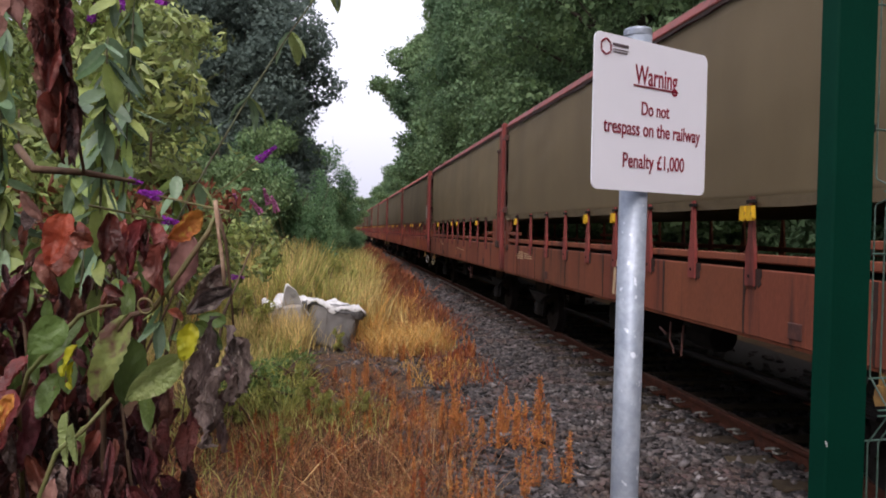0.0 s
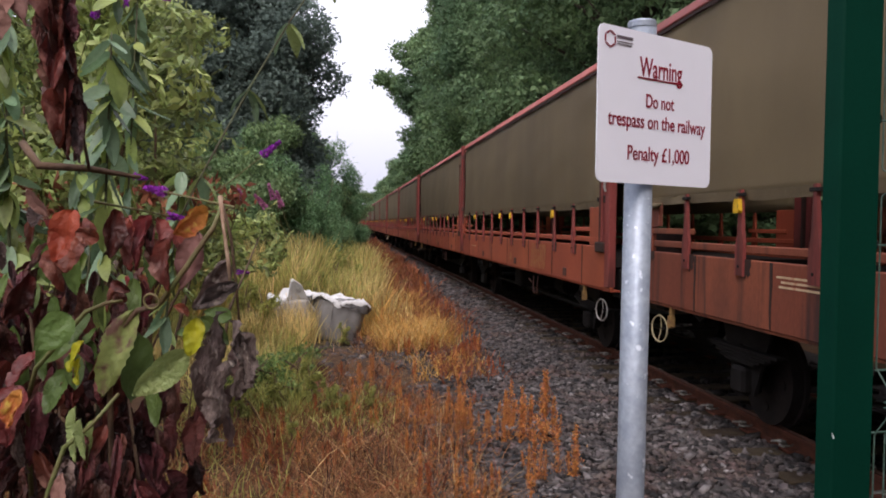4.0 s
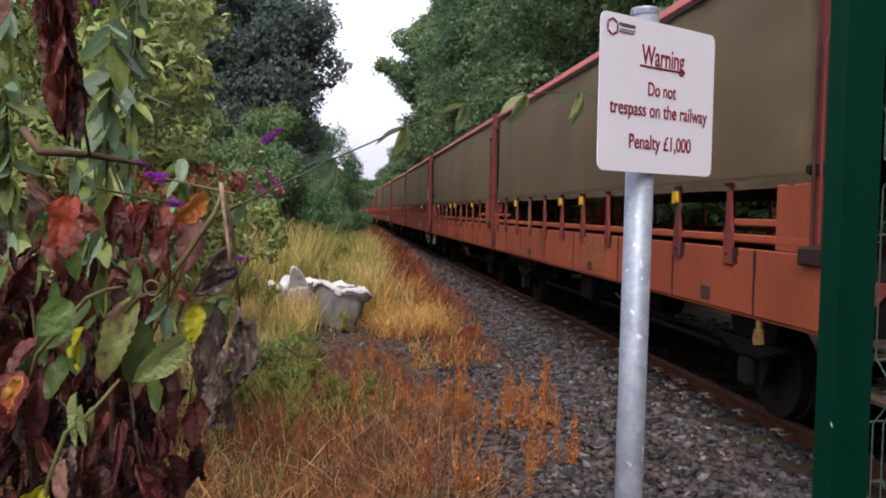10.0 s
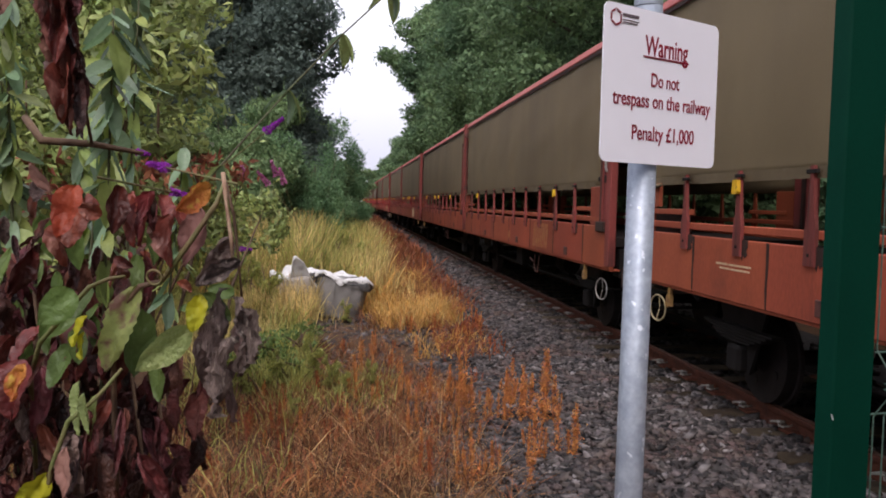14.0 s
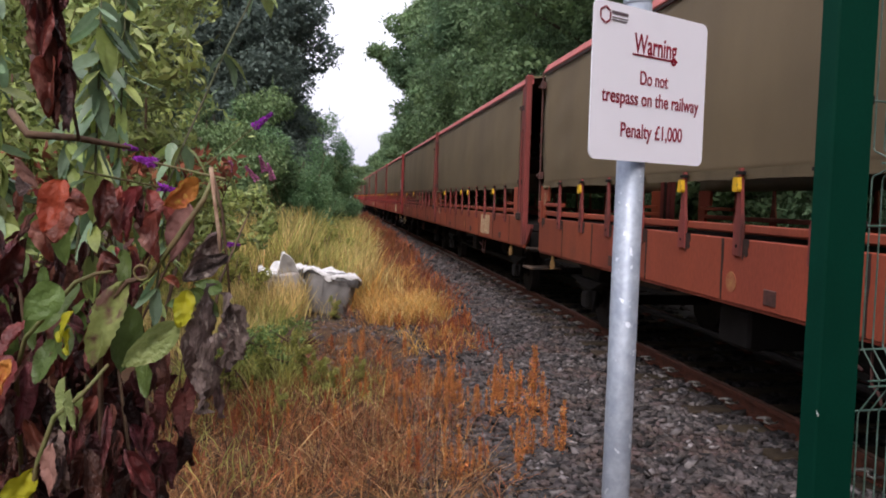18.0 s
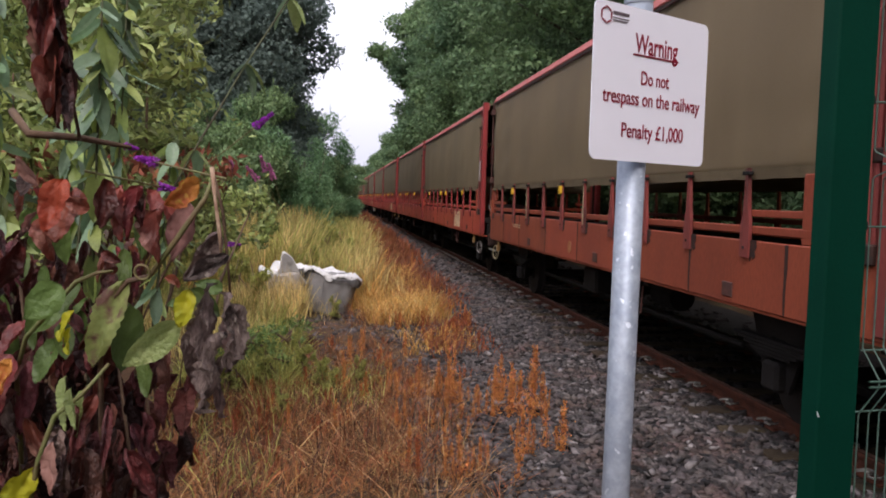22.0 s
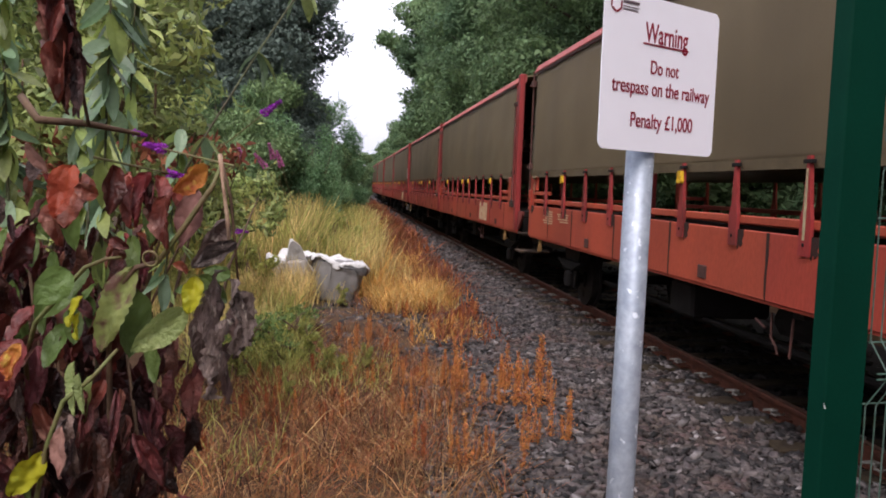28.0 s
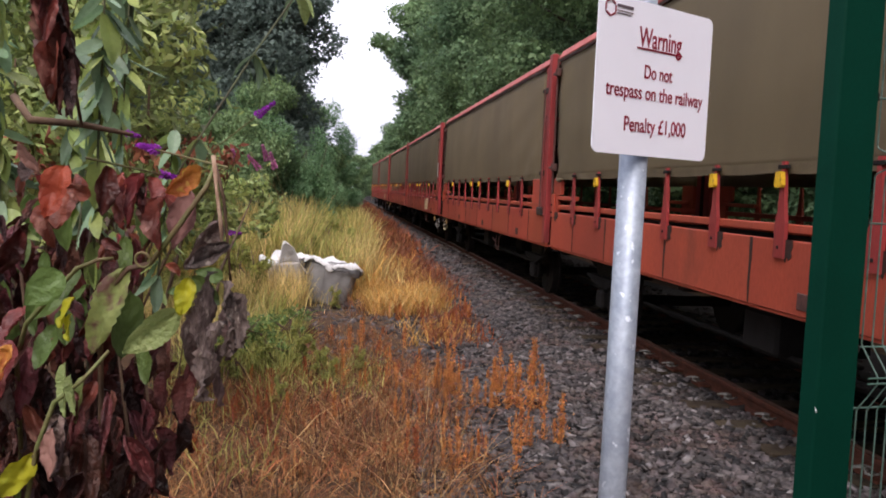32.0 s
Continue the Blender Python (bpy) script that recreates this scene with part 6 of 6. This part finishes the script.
def leaf_mesh(name, mat, length, width, curl, seed, crumple=0.0, fold=0.22, rib=0.012):
    """A single broad leaf: pointed oval with a midrib fold, a curl along its length and crumpled edges."""
    nu, nv = 20, 8
    v = []
    for i in range(nu + 1):
        a = i / nu
        w = width * (a ** 0.55) * (max(0.0, 1 - a) ** 0.8) * 1.34
        for j in range(nv + 1):
            b = -1 + 2 * j / nv
            x = w * b * (1 + 0.02 * math.sin(a * 31 + seed) + 0.2 * crumple * noise.noise((a * 9, seed, b)))
            z = fold * abs(b) * w + curl * length * a * a + rib * length * math.sin((a * 9 - abs(b) * 1.3) * 2 * math.pi) * min(1, abs(b) * 3) + crumple * length * (0.24 * noise.noise((a * 2.6 + seed, b * 1.1, seed)) + 0.09 * noise.noise((a * 7 + seed, b * 3, seed * 2)))
            x += crumple * width * 0.3 * noise.noise((a * 3, b * 2 + seed, 3 + seed))
            v.append((x, a * length, z))
    n = nv + 1
    f = [(i * n + j, i * n + j + 1, (i + 1) * n + j + 1, (i + 1) * n + j) for i in range(nu) for j in range(nv)]
    return Geo().add(v, f).mesh(name, mat, True)


def knotweed():
    rng = random.Random(101)
    t = thing("knotweed", "dying knotweed, hanging brown and russet leaves, some still green", "plant")
    brown = [leaf_mesh("brown_leaf", LEAF_BROWN, 0.105 + 0.012 * (k % 3), 0.034 + 0.010 * (k % 3), 0.25 - 0.18 * (k % 4), k * 3.7, 0.4 + 0.2 * (k % 3), 0.5 + 0.4 * (k % 3)) for k in range(9)]
    red = [leaf_mesh("russet_leaf", LEAF_RED, 0.085, 0.046, 0.1, 40 + k * 2.1, 0.55, 0.5 + 0.3 * k, 0.02) for k in range(4)]
    grey = [leaf_mesh("grey_leaf", LEAF_GREY, 0.11, 0.045, -0.15 + 0.2 * k, 60 + k * 2.7, 0.6, 0.6) for k in range(3)]
    green = [leaf_mesh("green_leaf", LEAF_DEEP, 0.085, 0.045, 0.1, 80 + k * 1.9, 0.25) for k in range(3)]
    pink = leaf_mesh("pinkish_leaf", LEAF_PINK, 0.12, 0.06, -0.1, 97.0, 0.4)
    pale = leaf_mesh("pale_leaf", LEAF_PALE, 0.125, 0.066, 0.08, 90.3, 0.2, 0.4, 0.014)
    mottle = leaf_mesh("mottled_leaf", LEAF_MOTTLE, 0.15, 0.054, -0.1, 95.1, 0.3, 0.5, 0.022)
    yellow = leaf_mesh("yellow_leaf", LEAF_YELLOW, 0.065, 0.032, 0.1, 99.0, 0.55, 0.5, 0.02)

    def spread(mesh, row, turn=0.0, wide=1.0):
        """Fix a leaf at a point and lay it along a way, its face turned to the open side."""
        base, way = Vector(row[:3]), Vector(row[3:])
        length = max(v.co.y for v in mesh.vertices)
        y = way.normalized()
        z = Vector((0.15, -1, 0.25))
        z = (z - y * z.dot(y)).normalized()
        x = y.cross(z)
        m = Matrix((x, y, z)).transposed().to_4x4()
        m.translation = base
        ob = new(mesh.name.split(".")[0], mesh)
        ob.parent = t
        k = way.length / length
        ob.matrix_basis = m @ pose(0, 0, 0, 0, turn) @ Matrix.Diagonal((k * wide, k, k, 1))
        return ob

    def stem(pts, r, mat=STEM_BROWN):
        return part("stem", Geo().tube(pts, r, 7), mat, t, smooth=True)

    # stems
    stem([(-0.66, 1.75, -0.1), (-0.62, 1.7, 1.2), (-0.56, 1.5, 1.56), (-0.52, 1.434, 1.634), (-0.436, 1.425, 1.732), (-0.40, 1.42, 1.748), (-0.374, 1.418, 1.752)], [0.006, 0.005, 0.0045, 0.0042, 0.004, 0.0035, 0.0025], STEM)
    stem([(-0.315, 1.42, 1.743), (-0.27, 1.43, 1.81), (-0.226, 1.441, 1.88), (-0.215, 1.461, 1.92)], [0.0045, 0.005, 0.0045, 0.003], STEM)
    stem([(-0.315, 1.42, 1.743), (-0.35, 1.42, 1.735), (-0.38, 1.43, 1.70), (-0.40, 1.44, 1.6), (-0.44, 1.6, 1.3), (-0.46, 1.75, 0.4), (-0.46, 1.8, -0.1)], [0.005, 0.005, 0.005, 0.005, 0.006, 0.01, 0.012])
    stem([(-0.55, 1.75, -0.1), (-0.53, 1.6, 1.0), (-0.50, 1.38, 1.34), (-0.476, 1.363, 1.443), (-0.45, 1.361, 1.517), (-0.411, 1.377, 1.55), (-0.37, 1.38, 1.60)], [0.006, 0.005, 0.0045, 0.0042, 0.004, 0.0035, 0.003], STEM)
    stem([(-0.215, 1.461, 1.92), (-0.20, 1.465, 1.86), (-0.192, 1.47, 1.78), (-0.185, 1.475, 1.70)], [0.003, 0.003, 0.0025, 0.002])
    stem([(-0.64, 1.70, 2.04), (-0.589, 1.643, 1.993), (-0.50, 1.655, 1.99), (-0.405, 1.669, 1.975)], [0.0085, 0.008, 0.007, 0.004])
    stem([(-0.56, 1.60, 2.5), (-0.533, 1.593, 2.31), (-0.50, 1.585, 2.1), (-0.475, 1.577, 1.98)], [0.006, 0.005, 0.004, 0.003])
    for k in range(9):
        x, y = -0.95 + 0.075 * k, 1.8 + 0.08 * math.sin(k * 2.1)
        stem([(x, y, -0.1), (x + 0.03, y, 0.8), (x - 0.02 + rng.uniform(-0.05, 0.05), y - 0.05, 1.35 + rng.uniform(0, 0.4))], [0.006, 0.005, 0.003])
    # ring tendril
    part("tendril", Geo().ring((-0.322, 1.40, 1.752), (0.2, 1, 0.2), 0.013, 0.0025, 20, 6), STEM, t, smooth=True)
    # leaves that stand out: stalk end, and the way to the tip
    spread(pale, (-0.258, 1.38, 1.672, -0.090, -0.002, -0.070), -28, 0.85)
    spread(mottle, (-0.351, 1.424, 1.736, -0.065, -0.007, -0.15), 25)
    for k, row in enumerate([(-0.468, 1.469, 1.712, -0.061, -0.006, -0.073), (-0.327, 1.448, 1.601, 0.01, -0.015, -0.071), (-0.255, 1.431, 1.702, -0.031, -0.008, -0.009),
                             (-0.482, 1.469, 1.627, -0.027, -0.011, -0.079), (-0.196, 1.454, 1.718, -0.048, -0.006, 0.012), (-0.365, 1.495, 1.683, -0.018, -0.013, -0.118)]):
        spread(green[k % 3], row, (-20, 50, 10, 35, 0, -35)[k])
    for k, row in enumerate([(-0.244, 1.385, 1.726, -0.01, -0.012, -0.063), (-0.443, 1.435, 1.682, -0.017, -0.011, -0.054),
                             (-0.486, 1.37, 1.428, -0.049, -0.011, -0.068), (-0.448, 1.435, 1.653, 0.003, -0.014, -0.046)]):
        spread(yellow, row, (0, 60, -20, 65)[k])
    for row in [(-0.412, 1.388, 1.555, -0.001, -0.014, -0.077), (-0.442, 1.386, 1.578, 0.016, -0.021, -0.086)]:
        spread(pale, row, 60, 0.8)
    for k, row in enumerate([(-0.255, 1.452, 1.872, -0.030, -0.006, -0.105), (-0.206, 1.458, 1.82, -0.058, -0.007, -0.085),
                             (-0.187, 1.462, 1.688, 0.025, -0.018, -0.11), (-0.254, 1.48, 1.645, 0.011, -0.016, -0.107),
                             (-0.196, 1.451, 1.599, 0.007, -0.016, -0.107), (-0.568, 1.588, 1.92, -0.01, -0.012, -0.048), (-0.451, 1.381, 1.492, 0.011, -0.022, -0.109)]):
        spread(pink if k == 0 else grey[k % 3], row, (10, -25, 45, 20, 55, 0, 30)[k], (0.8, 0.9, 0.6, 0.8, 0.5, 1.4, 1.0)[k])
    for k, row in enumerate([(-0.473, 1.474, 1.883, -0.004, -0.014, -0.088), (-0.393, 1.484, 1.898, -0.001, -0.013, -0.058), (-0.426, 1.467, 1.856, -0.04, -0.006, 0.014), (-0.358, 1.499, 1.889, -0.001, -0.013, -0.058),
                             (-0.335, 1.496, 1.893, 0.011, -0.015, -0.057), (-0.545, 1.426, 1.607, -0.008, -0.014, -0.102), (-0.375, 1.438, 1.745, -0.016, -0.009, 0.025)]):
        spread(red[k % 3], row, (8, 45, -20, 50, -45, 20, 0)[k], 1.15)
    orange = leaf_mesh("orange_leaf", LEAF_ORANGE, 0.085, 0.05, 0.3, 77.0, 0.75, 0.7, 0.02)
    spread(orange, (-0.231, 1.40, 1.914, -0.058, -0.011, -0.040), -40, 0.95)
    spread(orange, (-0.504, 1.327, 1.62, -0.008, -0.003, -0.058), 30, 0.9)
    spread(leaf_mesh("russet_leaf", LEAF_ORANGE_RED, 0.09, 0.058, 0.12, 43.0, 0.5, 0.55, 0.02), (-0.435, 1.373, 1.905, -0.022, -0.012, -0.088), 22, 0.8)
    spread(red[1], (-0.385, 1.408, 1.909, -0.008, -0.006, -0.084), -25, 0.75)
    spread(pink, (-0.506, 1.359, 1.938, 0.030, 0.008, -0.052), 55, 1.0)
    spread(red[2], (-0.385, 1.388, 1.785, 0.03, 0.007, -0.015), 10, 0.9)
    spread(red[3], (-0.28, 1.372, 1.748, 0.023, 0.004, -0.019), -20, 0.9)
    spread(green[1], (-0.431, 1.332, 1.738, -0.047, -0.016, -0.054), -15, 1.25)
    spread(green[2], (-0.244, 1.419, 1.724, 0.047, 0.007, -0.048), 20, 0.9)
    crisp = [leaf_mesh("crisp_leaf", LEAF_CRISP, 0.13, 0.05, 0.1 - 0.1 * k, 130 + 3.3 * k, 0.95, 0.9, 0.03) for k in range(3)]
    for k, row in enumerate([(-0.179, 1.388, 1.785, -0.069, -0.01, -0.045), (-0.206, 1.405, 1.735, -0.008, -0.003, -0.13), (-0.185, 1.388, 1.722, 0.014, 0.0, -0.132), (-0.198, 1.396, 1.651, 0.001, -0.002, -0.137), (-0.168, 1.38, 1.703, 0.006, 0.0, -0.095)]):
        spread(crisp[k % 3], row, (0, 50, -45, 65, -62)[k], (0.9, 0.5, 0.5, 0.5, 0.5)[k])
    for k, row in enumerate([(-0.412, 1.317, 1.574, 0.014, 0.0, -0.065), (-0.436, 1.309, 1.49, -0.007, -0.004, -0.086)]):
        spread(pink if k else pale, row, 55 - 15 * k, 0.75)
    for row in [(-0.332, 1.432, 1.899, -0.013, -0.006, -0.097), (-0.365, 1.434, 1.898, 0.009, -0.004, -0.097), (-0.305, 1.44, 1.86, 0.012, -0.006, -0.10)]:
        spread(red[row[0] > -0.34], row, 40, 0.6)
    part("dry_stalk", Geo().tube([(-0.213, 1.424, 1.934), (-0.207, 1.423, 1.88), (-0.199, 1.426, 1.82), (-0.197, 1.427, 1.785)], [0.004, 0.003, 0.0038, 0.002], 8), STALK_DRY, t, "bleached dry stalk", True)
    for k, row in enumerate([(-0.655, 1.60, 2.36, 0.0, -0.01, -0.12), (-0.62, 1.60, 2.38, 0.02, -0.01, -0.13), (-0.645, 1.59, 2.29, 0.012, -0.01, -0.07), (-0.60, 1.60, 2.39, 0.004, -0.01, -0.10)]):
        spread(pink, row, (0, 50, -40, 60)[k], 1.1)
    # the hanging bunch of dead leaves higher up
    for k in range(34):
        q = k / 33
        spread(rng.choice(red if k % 2 == 0 else brown), (-0.556 + 0.055 * q + rng.uniform(-0.011, 0.011), 1.585 + rng.uniform(-0.03, 0.02), 2.44 - 0.34 * q, 0.008 + rng.gauss(0, 0.007), -0.02, -0.115), rng.uniform(-55, 55), 0.55)
    # the mass of dead leaves
    for k in range(720):
        z = rng.uniform(0.85, 1.9)
        right = -0.38 - 0.04 * math.sin(z * 9) if z > 1.55 else -0.345 - 0.04 * math.sin(z * 17)
        x = rng.uniform(-0.95, right)
        y = 1.46 + rng.uniform(0.0, 0.3) - 0.10 * (z < 1.55)
        if (z > 1.62 and -0.34 < x and rng.random() < 0.75) or (z > 1.70 and rng.random() < 0.45):
            continue
        kind = rng.random() - (0.25 if z > 1.55 else 0.0)
        m = rng.choice(green) if z > 1.62 and rng.random() < 0.12 else rng.choice(red) if z > 1.6 and rng.random() < 0.35 else rng.choice(brown) if kind > 0.10 else rng.choice(green) if 0.035 < kind < 0.07 and z < 1.5 else rng.choice(red) if kind > -0.05 and (z > 1.5 or kind < 0.035) else rng.choice(brown) if z < 1.5 else rng.choice(grey + [pink])
        s = rng.uniform(0.05, 0.105)
        spread(m, (x, y, z, rng.gauss(0, 0.3) * s, rng.gauss(-0.1, 0.3) * s, -s), rng.uniform(-70, 70), rng.uniform(0.4, 0.95))
    # the thick of it behind, past counting
    vs, fs, k0 = [], [], 0
    for k in range(800):
        me = rng.choice(brown)
        z = rng.uniform(0.3, 1.78)
        x = rng.uniform(-1.3, -0.42 - 0.06 * math.sin(z * 8) - (0.1 if z > 1.5 else 0))
        m = pose(x, 1.72 + rng.uniform(0, 0.55), z, 0, 0, rng.uniform(90, 270)) @ pose(0, 0, 0, rng.uniform(-95, -60)) @ pose(0, 0, 0, 0, rng.uniform(-60, 60))
        co = [m @ v.co for v in me.vertices]
        vs += co
        fs += [tuple(i + k0 for i in p.vertices) for p in me.polygons]
        k0 += len(co)
    tagged(part("withered_foliage", array_mesh("withered_foliage", np.array(vs), np.array(fs), LEAF_BROWN_MANY), None, t), kind="stuff")
    return t


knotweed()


def near_bush():
    """The front shoots of a butterfly bush, close by."""
    rng = random.Random(111)
    t = thing("butterfly_bush", "butterfly bush shoots with drooping grey-green leaves close behind dead knotweed", "shrub", "butterfly bushes")
    kinds = [leaf_mesh("green_leaf", LEAF_GREEN if k < 3 else LEAF_SAGE, 0.105 + 0.01 * (k % 3), 0.034 + 0.005 * (k % 2), -0.12 + 0.05 * k, 120 + k, 0.07) for k in range(6)]
    shoots = []
    for k in range(12):
        x, y = -1.15 + 0.056 * k + rng.uniform(-0.04, 0.04), rng.uniform(1.95, 2.9)
        x *= y / 2.2
        top = rng.uniform(2.3, 3.0) if k < 10 else rng.uniform(2.0, 2.3)
        lean = rng.uniform(-0.15, 0.2)
        pts = [(x, y, -0.1), (x + lean * 0.2, y, 1.2), (x + lean * 0.6, y - 0.03, (1.2 + top) / 2), (x + lean, y - 0.06, top)]
        part("shoot", Geo().tube(pts, [0.008, 0.006, 0.004, 0.002], 6), STEM_DULL, t, smooth=True)
        shoots.append(pts)
    for k in range(680):
        p = rng.choice(shoots)
        q = rng.uniform(0, 1)
        a, b = (p[1], p[2]) if rng.random() < 0.4 else (p[2], p[3])
        x, y, z = (a[j] + (b[j] - a[j]) * q for j in range(3))
        if z < 1.55:
            continue
        ob = new("green_leaf", rng.choice(kinds))
        ob.parent = t
        ob.matrix_basis = pose(x, y, z, 0, 0, rng.uniform(0, 360)) @ pose(0, 0, 0, rng.uniform(-90, -20)) @ pose(0, 0, 0, 0, rng.uniform(-45, 45)) @ Matrix.Scale(rng.uniform(0.6, 1.2), 4)
    return t


near_bush()


def swaying_branch():
    """A long shoot of the butterfly bush that nods in the draught of the train; its origin is its root end."""
    rng = random.Random(131)
    t = thing("butterfly_bush_branch", "long thin butterfly bush shoot with paired grey-green leaves and a flower", "branch", m=pose(-0.43, 1.95, 1.80))
    pts = [(0, 0, 0), (0.075, 0.02, 0.2), (0.16, 0.1, 0.43), (0.24, 0.16, 0.62), (0.32, 0.2, 0.78), (0.42, 0.22, 0.92), (0.53, 0.23, 1.03), (0.66, 0.24, 1.10)]
    part("shoot", Geo().tube(pts, [0.0027, 0.0025, 0.0023, 0.0021, 0.0019, 0.0016, 0.0013, 0.001], 7), STEM_DULL, t, smooth=True)
    kinds = [leaf_mesh("shoot_leaf", (LEAF_PALE, LEAF_PALE, LEAF_SAGE)[k], 0.085, 0.034, -0.25, 140 + k, 0.12) for k in range(3)]
    for k, p in enumerate(pts[1:]):
        for s in (-1, 1, 0.4):
            ob = new("shoot_leaf", rng.choice(kinds))
            ob.parent = t
            ob.matrix_basis = pose(*p, 0, 0, -90 * s + rng.uniform(-25, 25)) @ pose(0, 0, 0, rng.uniform(-75, -35)) @ Matrix.Scale(rng.uniform(0.8, 1.15), 4)
    tip = np.random.default_rng(132)
    q = tip.uniform(0, 1, 240)
    a = tip.uniform(0, 2 * np.pi, 240)
    ring = np.stack([np.zeros(240), np.cos(a), np.sin(a)], 1) * (0.016 * (1 - 0.7 * q) * tip.uniform(0.4, 1, 240))[:, None]
    pos = np.array(pts[-1]) + np.outer(q, [0.095, 0.0, 0.012]) + ring
    part("flower_spike", array_mesh("flower_spike", *leaves(tip, pos, ring + tip.normal(size=ring.shape) * 0.01, 0.01, 0.8), FLOWER), FLOWER, t, "purple flower spike at the shoot's end")
    return t


BRANCH = swaying_branch()

# ---- what moves, and when ----
# seconds, metres that the train has come on
ADVANCE = [(0, 0.0), (2, 9.72), (4, 19.5), (6, 29.46), (8, 39.52), (10, 49.65), (12, 60.03), (14, 70.57), (16, 81.31), (18, 92.21), (20, 103.07), (22, 113.73), (24, 124.06), (26, 133.55), (28, 142.1), (30, 149.95), (32, 157.06)]
FIRST = 28.85
# seconds, degrees by which the shoot leans over
NODS = [(0, 5.5), (1, 14), (2, 16.5), (3, 6.5), (4.5, 4), (6, 3.5), (7, -5), (8, -9), (8.5, -4), (9, 10), (9.5, 25), (10, 41), (10.5, 38), (11, 20.5), (12, 6.5), (13, 7), (14, 17.5), (14.5, 24), (15.5, 22), (16.5, 18.5), (17, 18.5), (18, -1), (19, 4), (20, 15.5), (21, 1), (22, 6), (23, 2.5), (24, 3.5), (25, 9.5), (26.3, 7), (27.5, 5), (28, 7), (29, 19), (30, 12), (31, 7), (32, 7.5)]


def motions():
    for i, w in TRAIN:
        walk(w, [(t, pose(TRACK_X, FIRST + PAIR * (i // 2) + HALF * (i % 2) - s, RAIL_Z)) for t, s in ADVANCE])
    times = [0.1 * k for k in range(321)]
    come = np.interp(times, [t for t, s in ADVANCE], [s for t, s in ADVANCE])
    lead = {}
    for i, w in TRAIN:
        for ob in w.children_recursive:
            if not ob.name.startswith("wheelset"):
                continue
            y = round(ob.matrix_basis.translation.y, 2)
            if y not in lead:
                walk(ob, [(t, pose(0, y, 0.4) @ Matrix.Rotation(s / 0.4, 4, "X")) for t, s in zip(times, come)])
                lead[y] = ob
            else:
                src = lead[y].animation_data
                ob.rotation_mode = "QUATERNION"
                keys = ob.animation_data_create()
                keys.action = src.action
                keys.action_slot = src.action_slot
    walk(BRANCH, [(t, pose(-0.43, 1.95, 1.80, 0, a, 0)) for t, a in NODS])


motions()
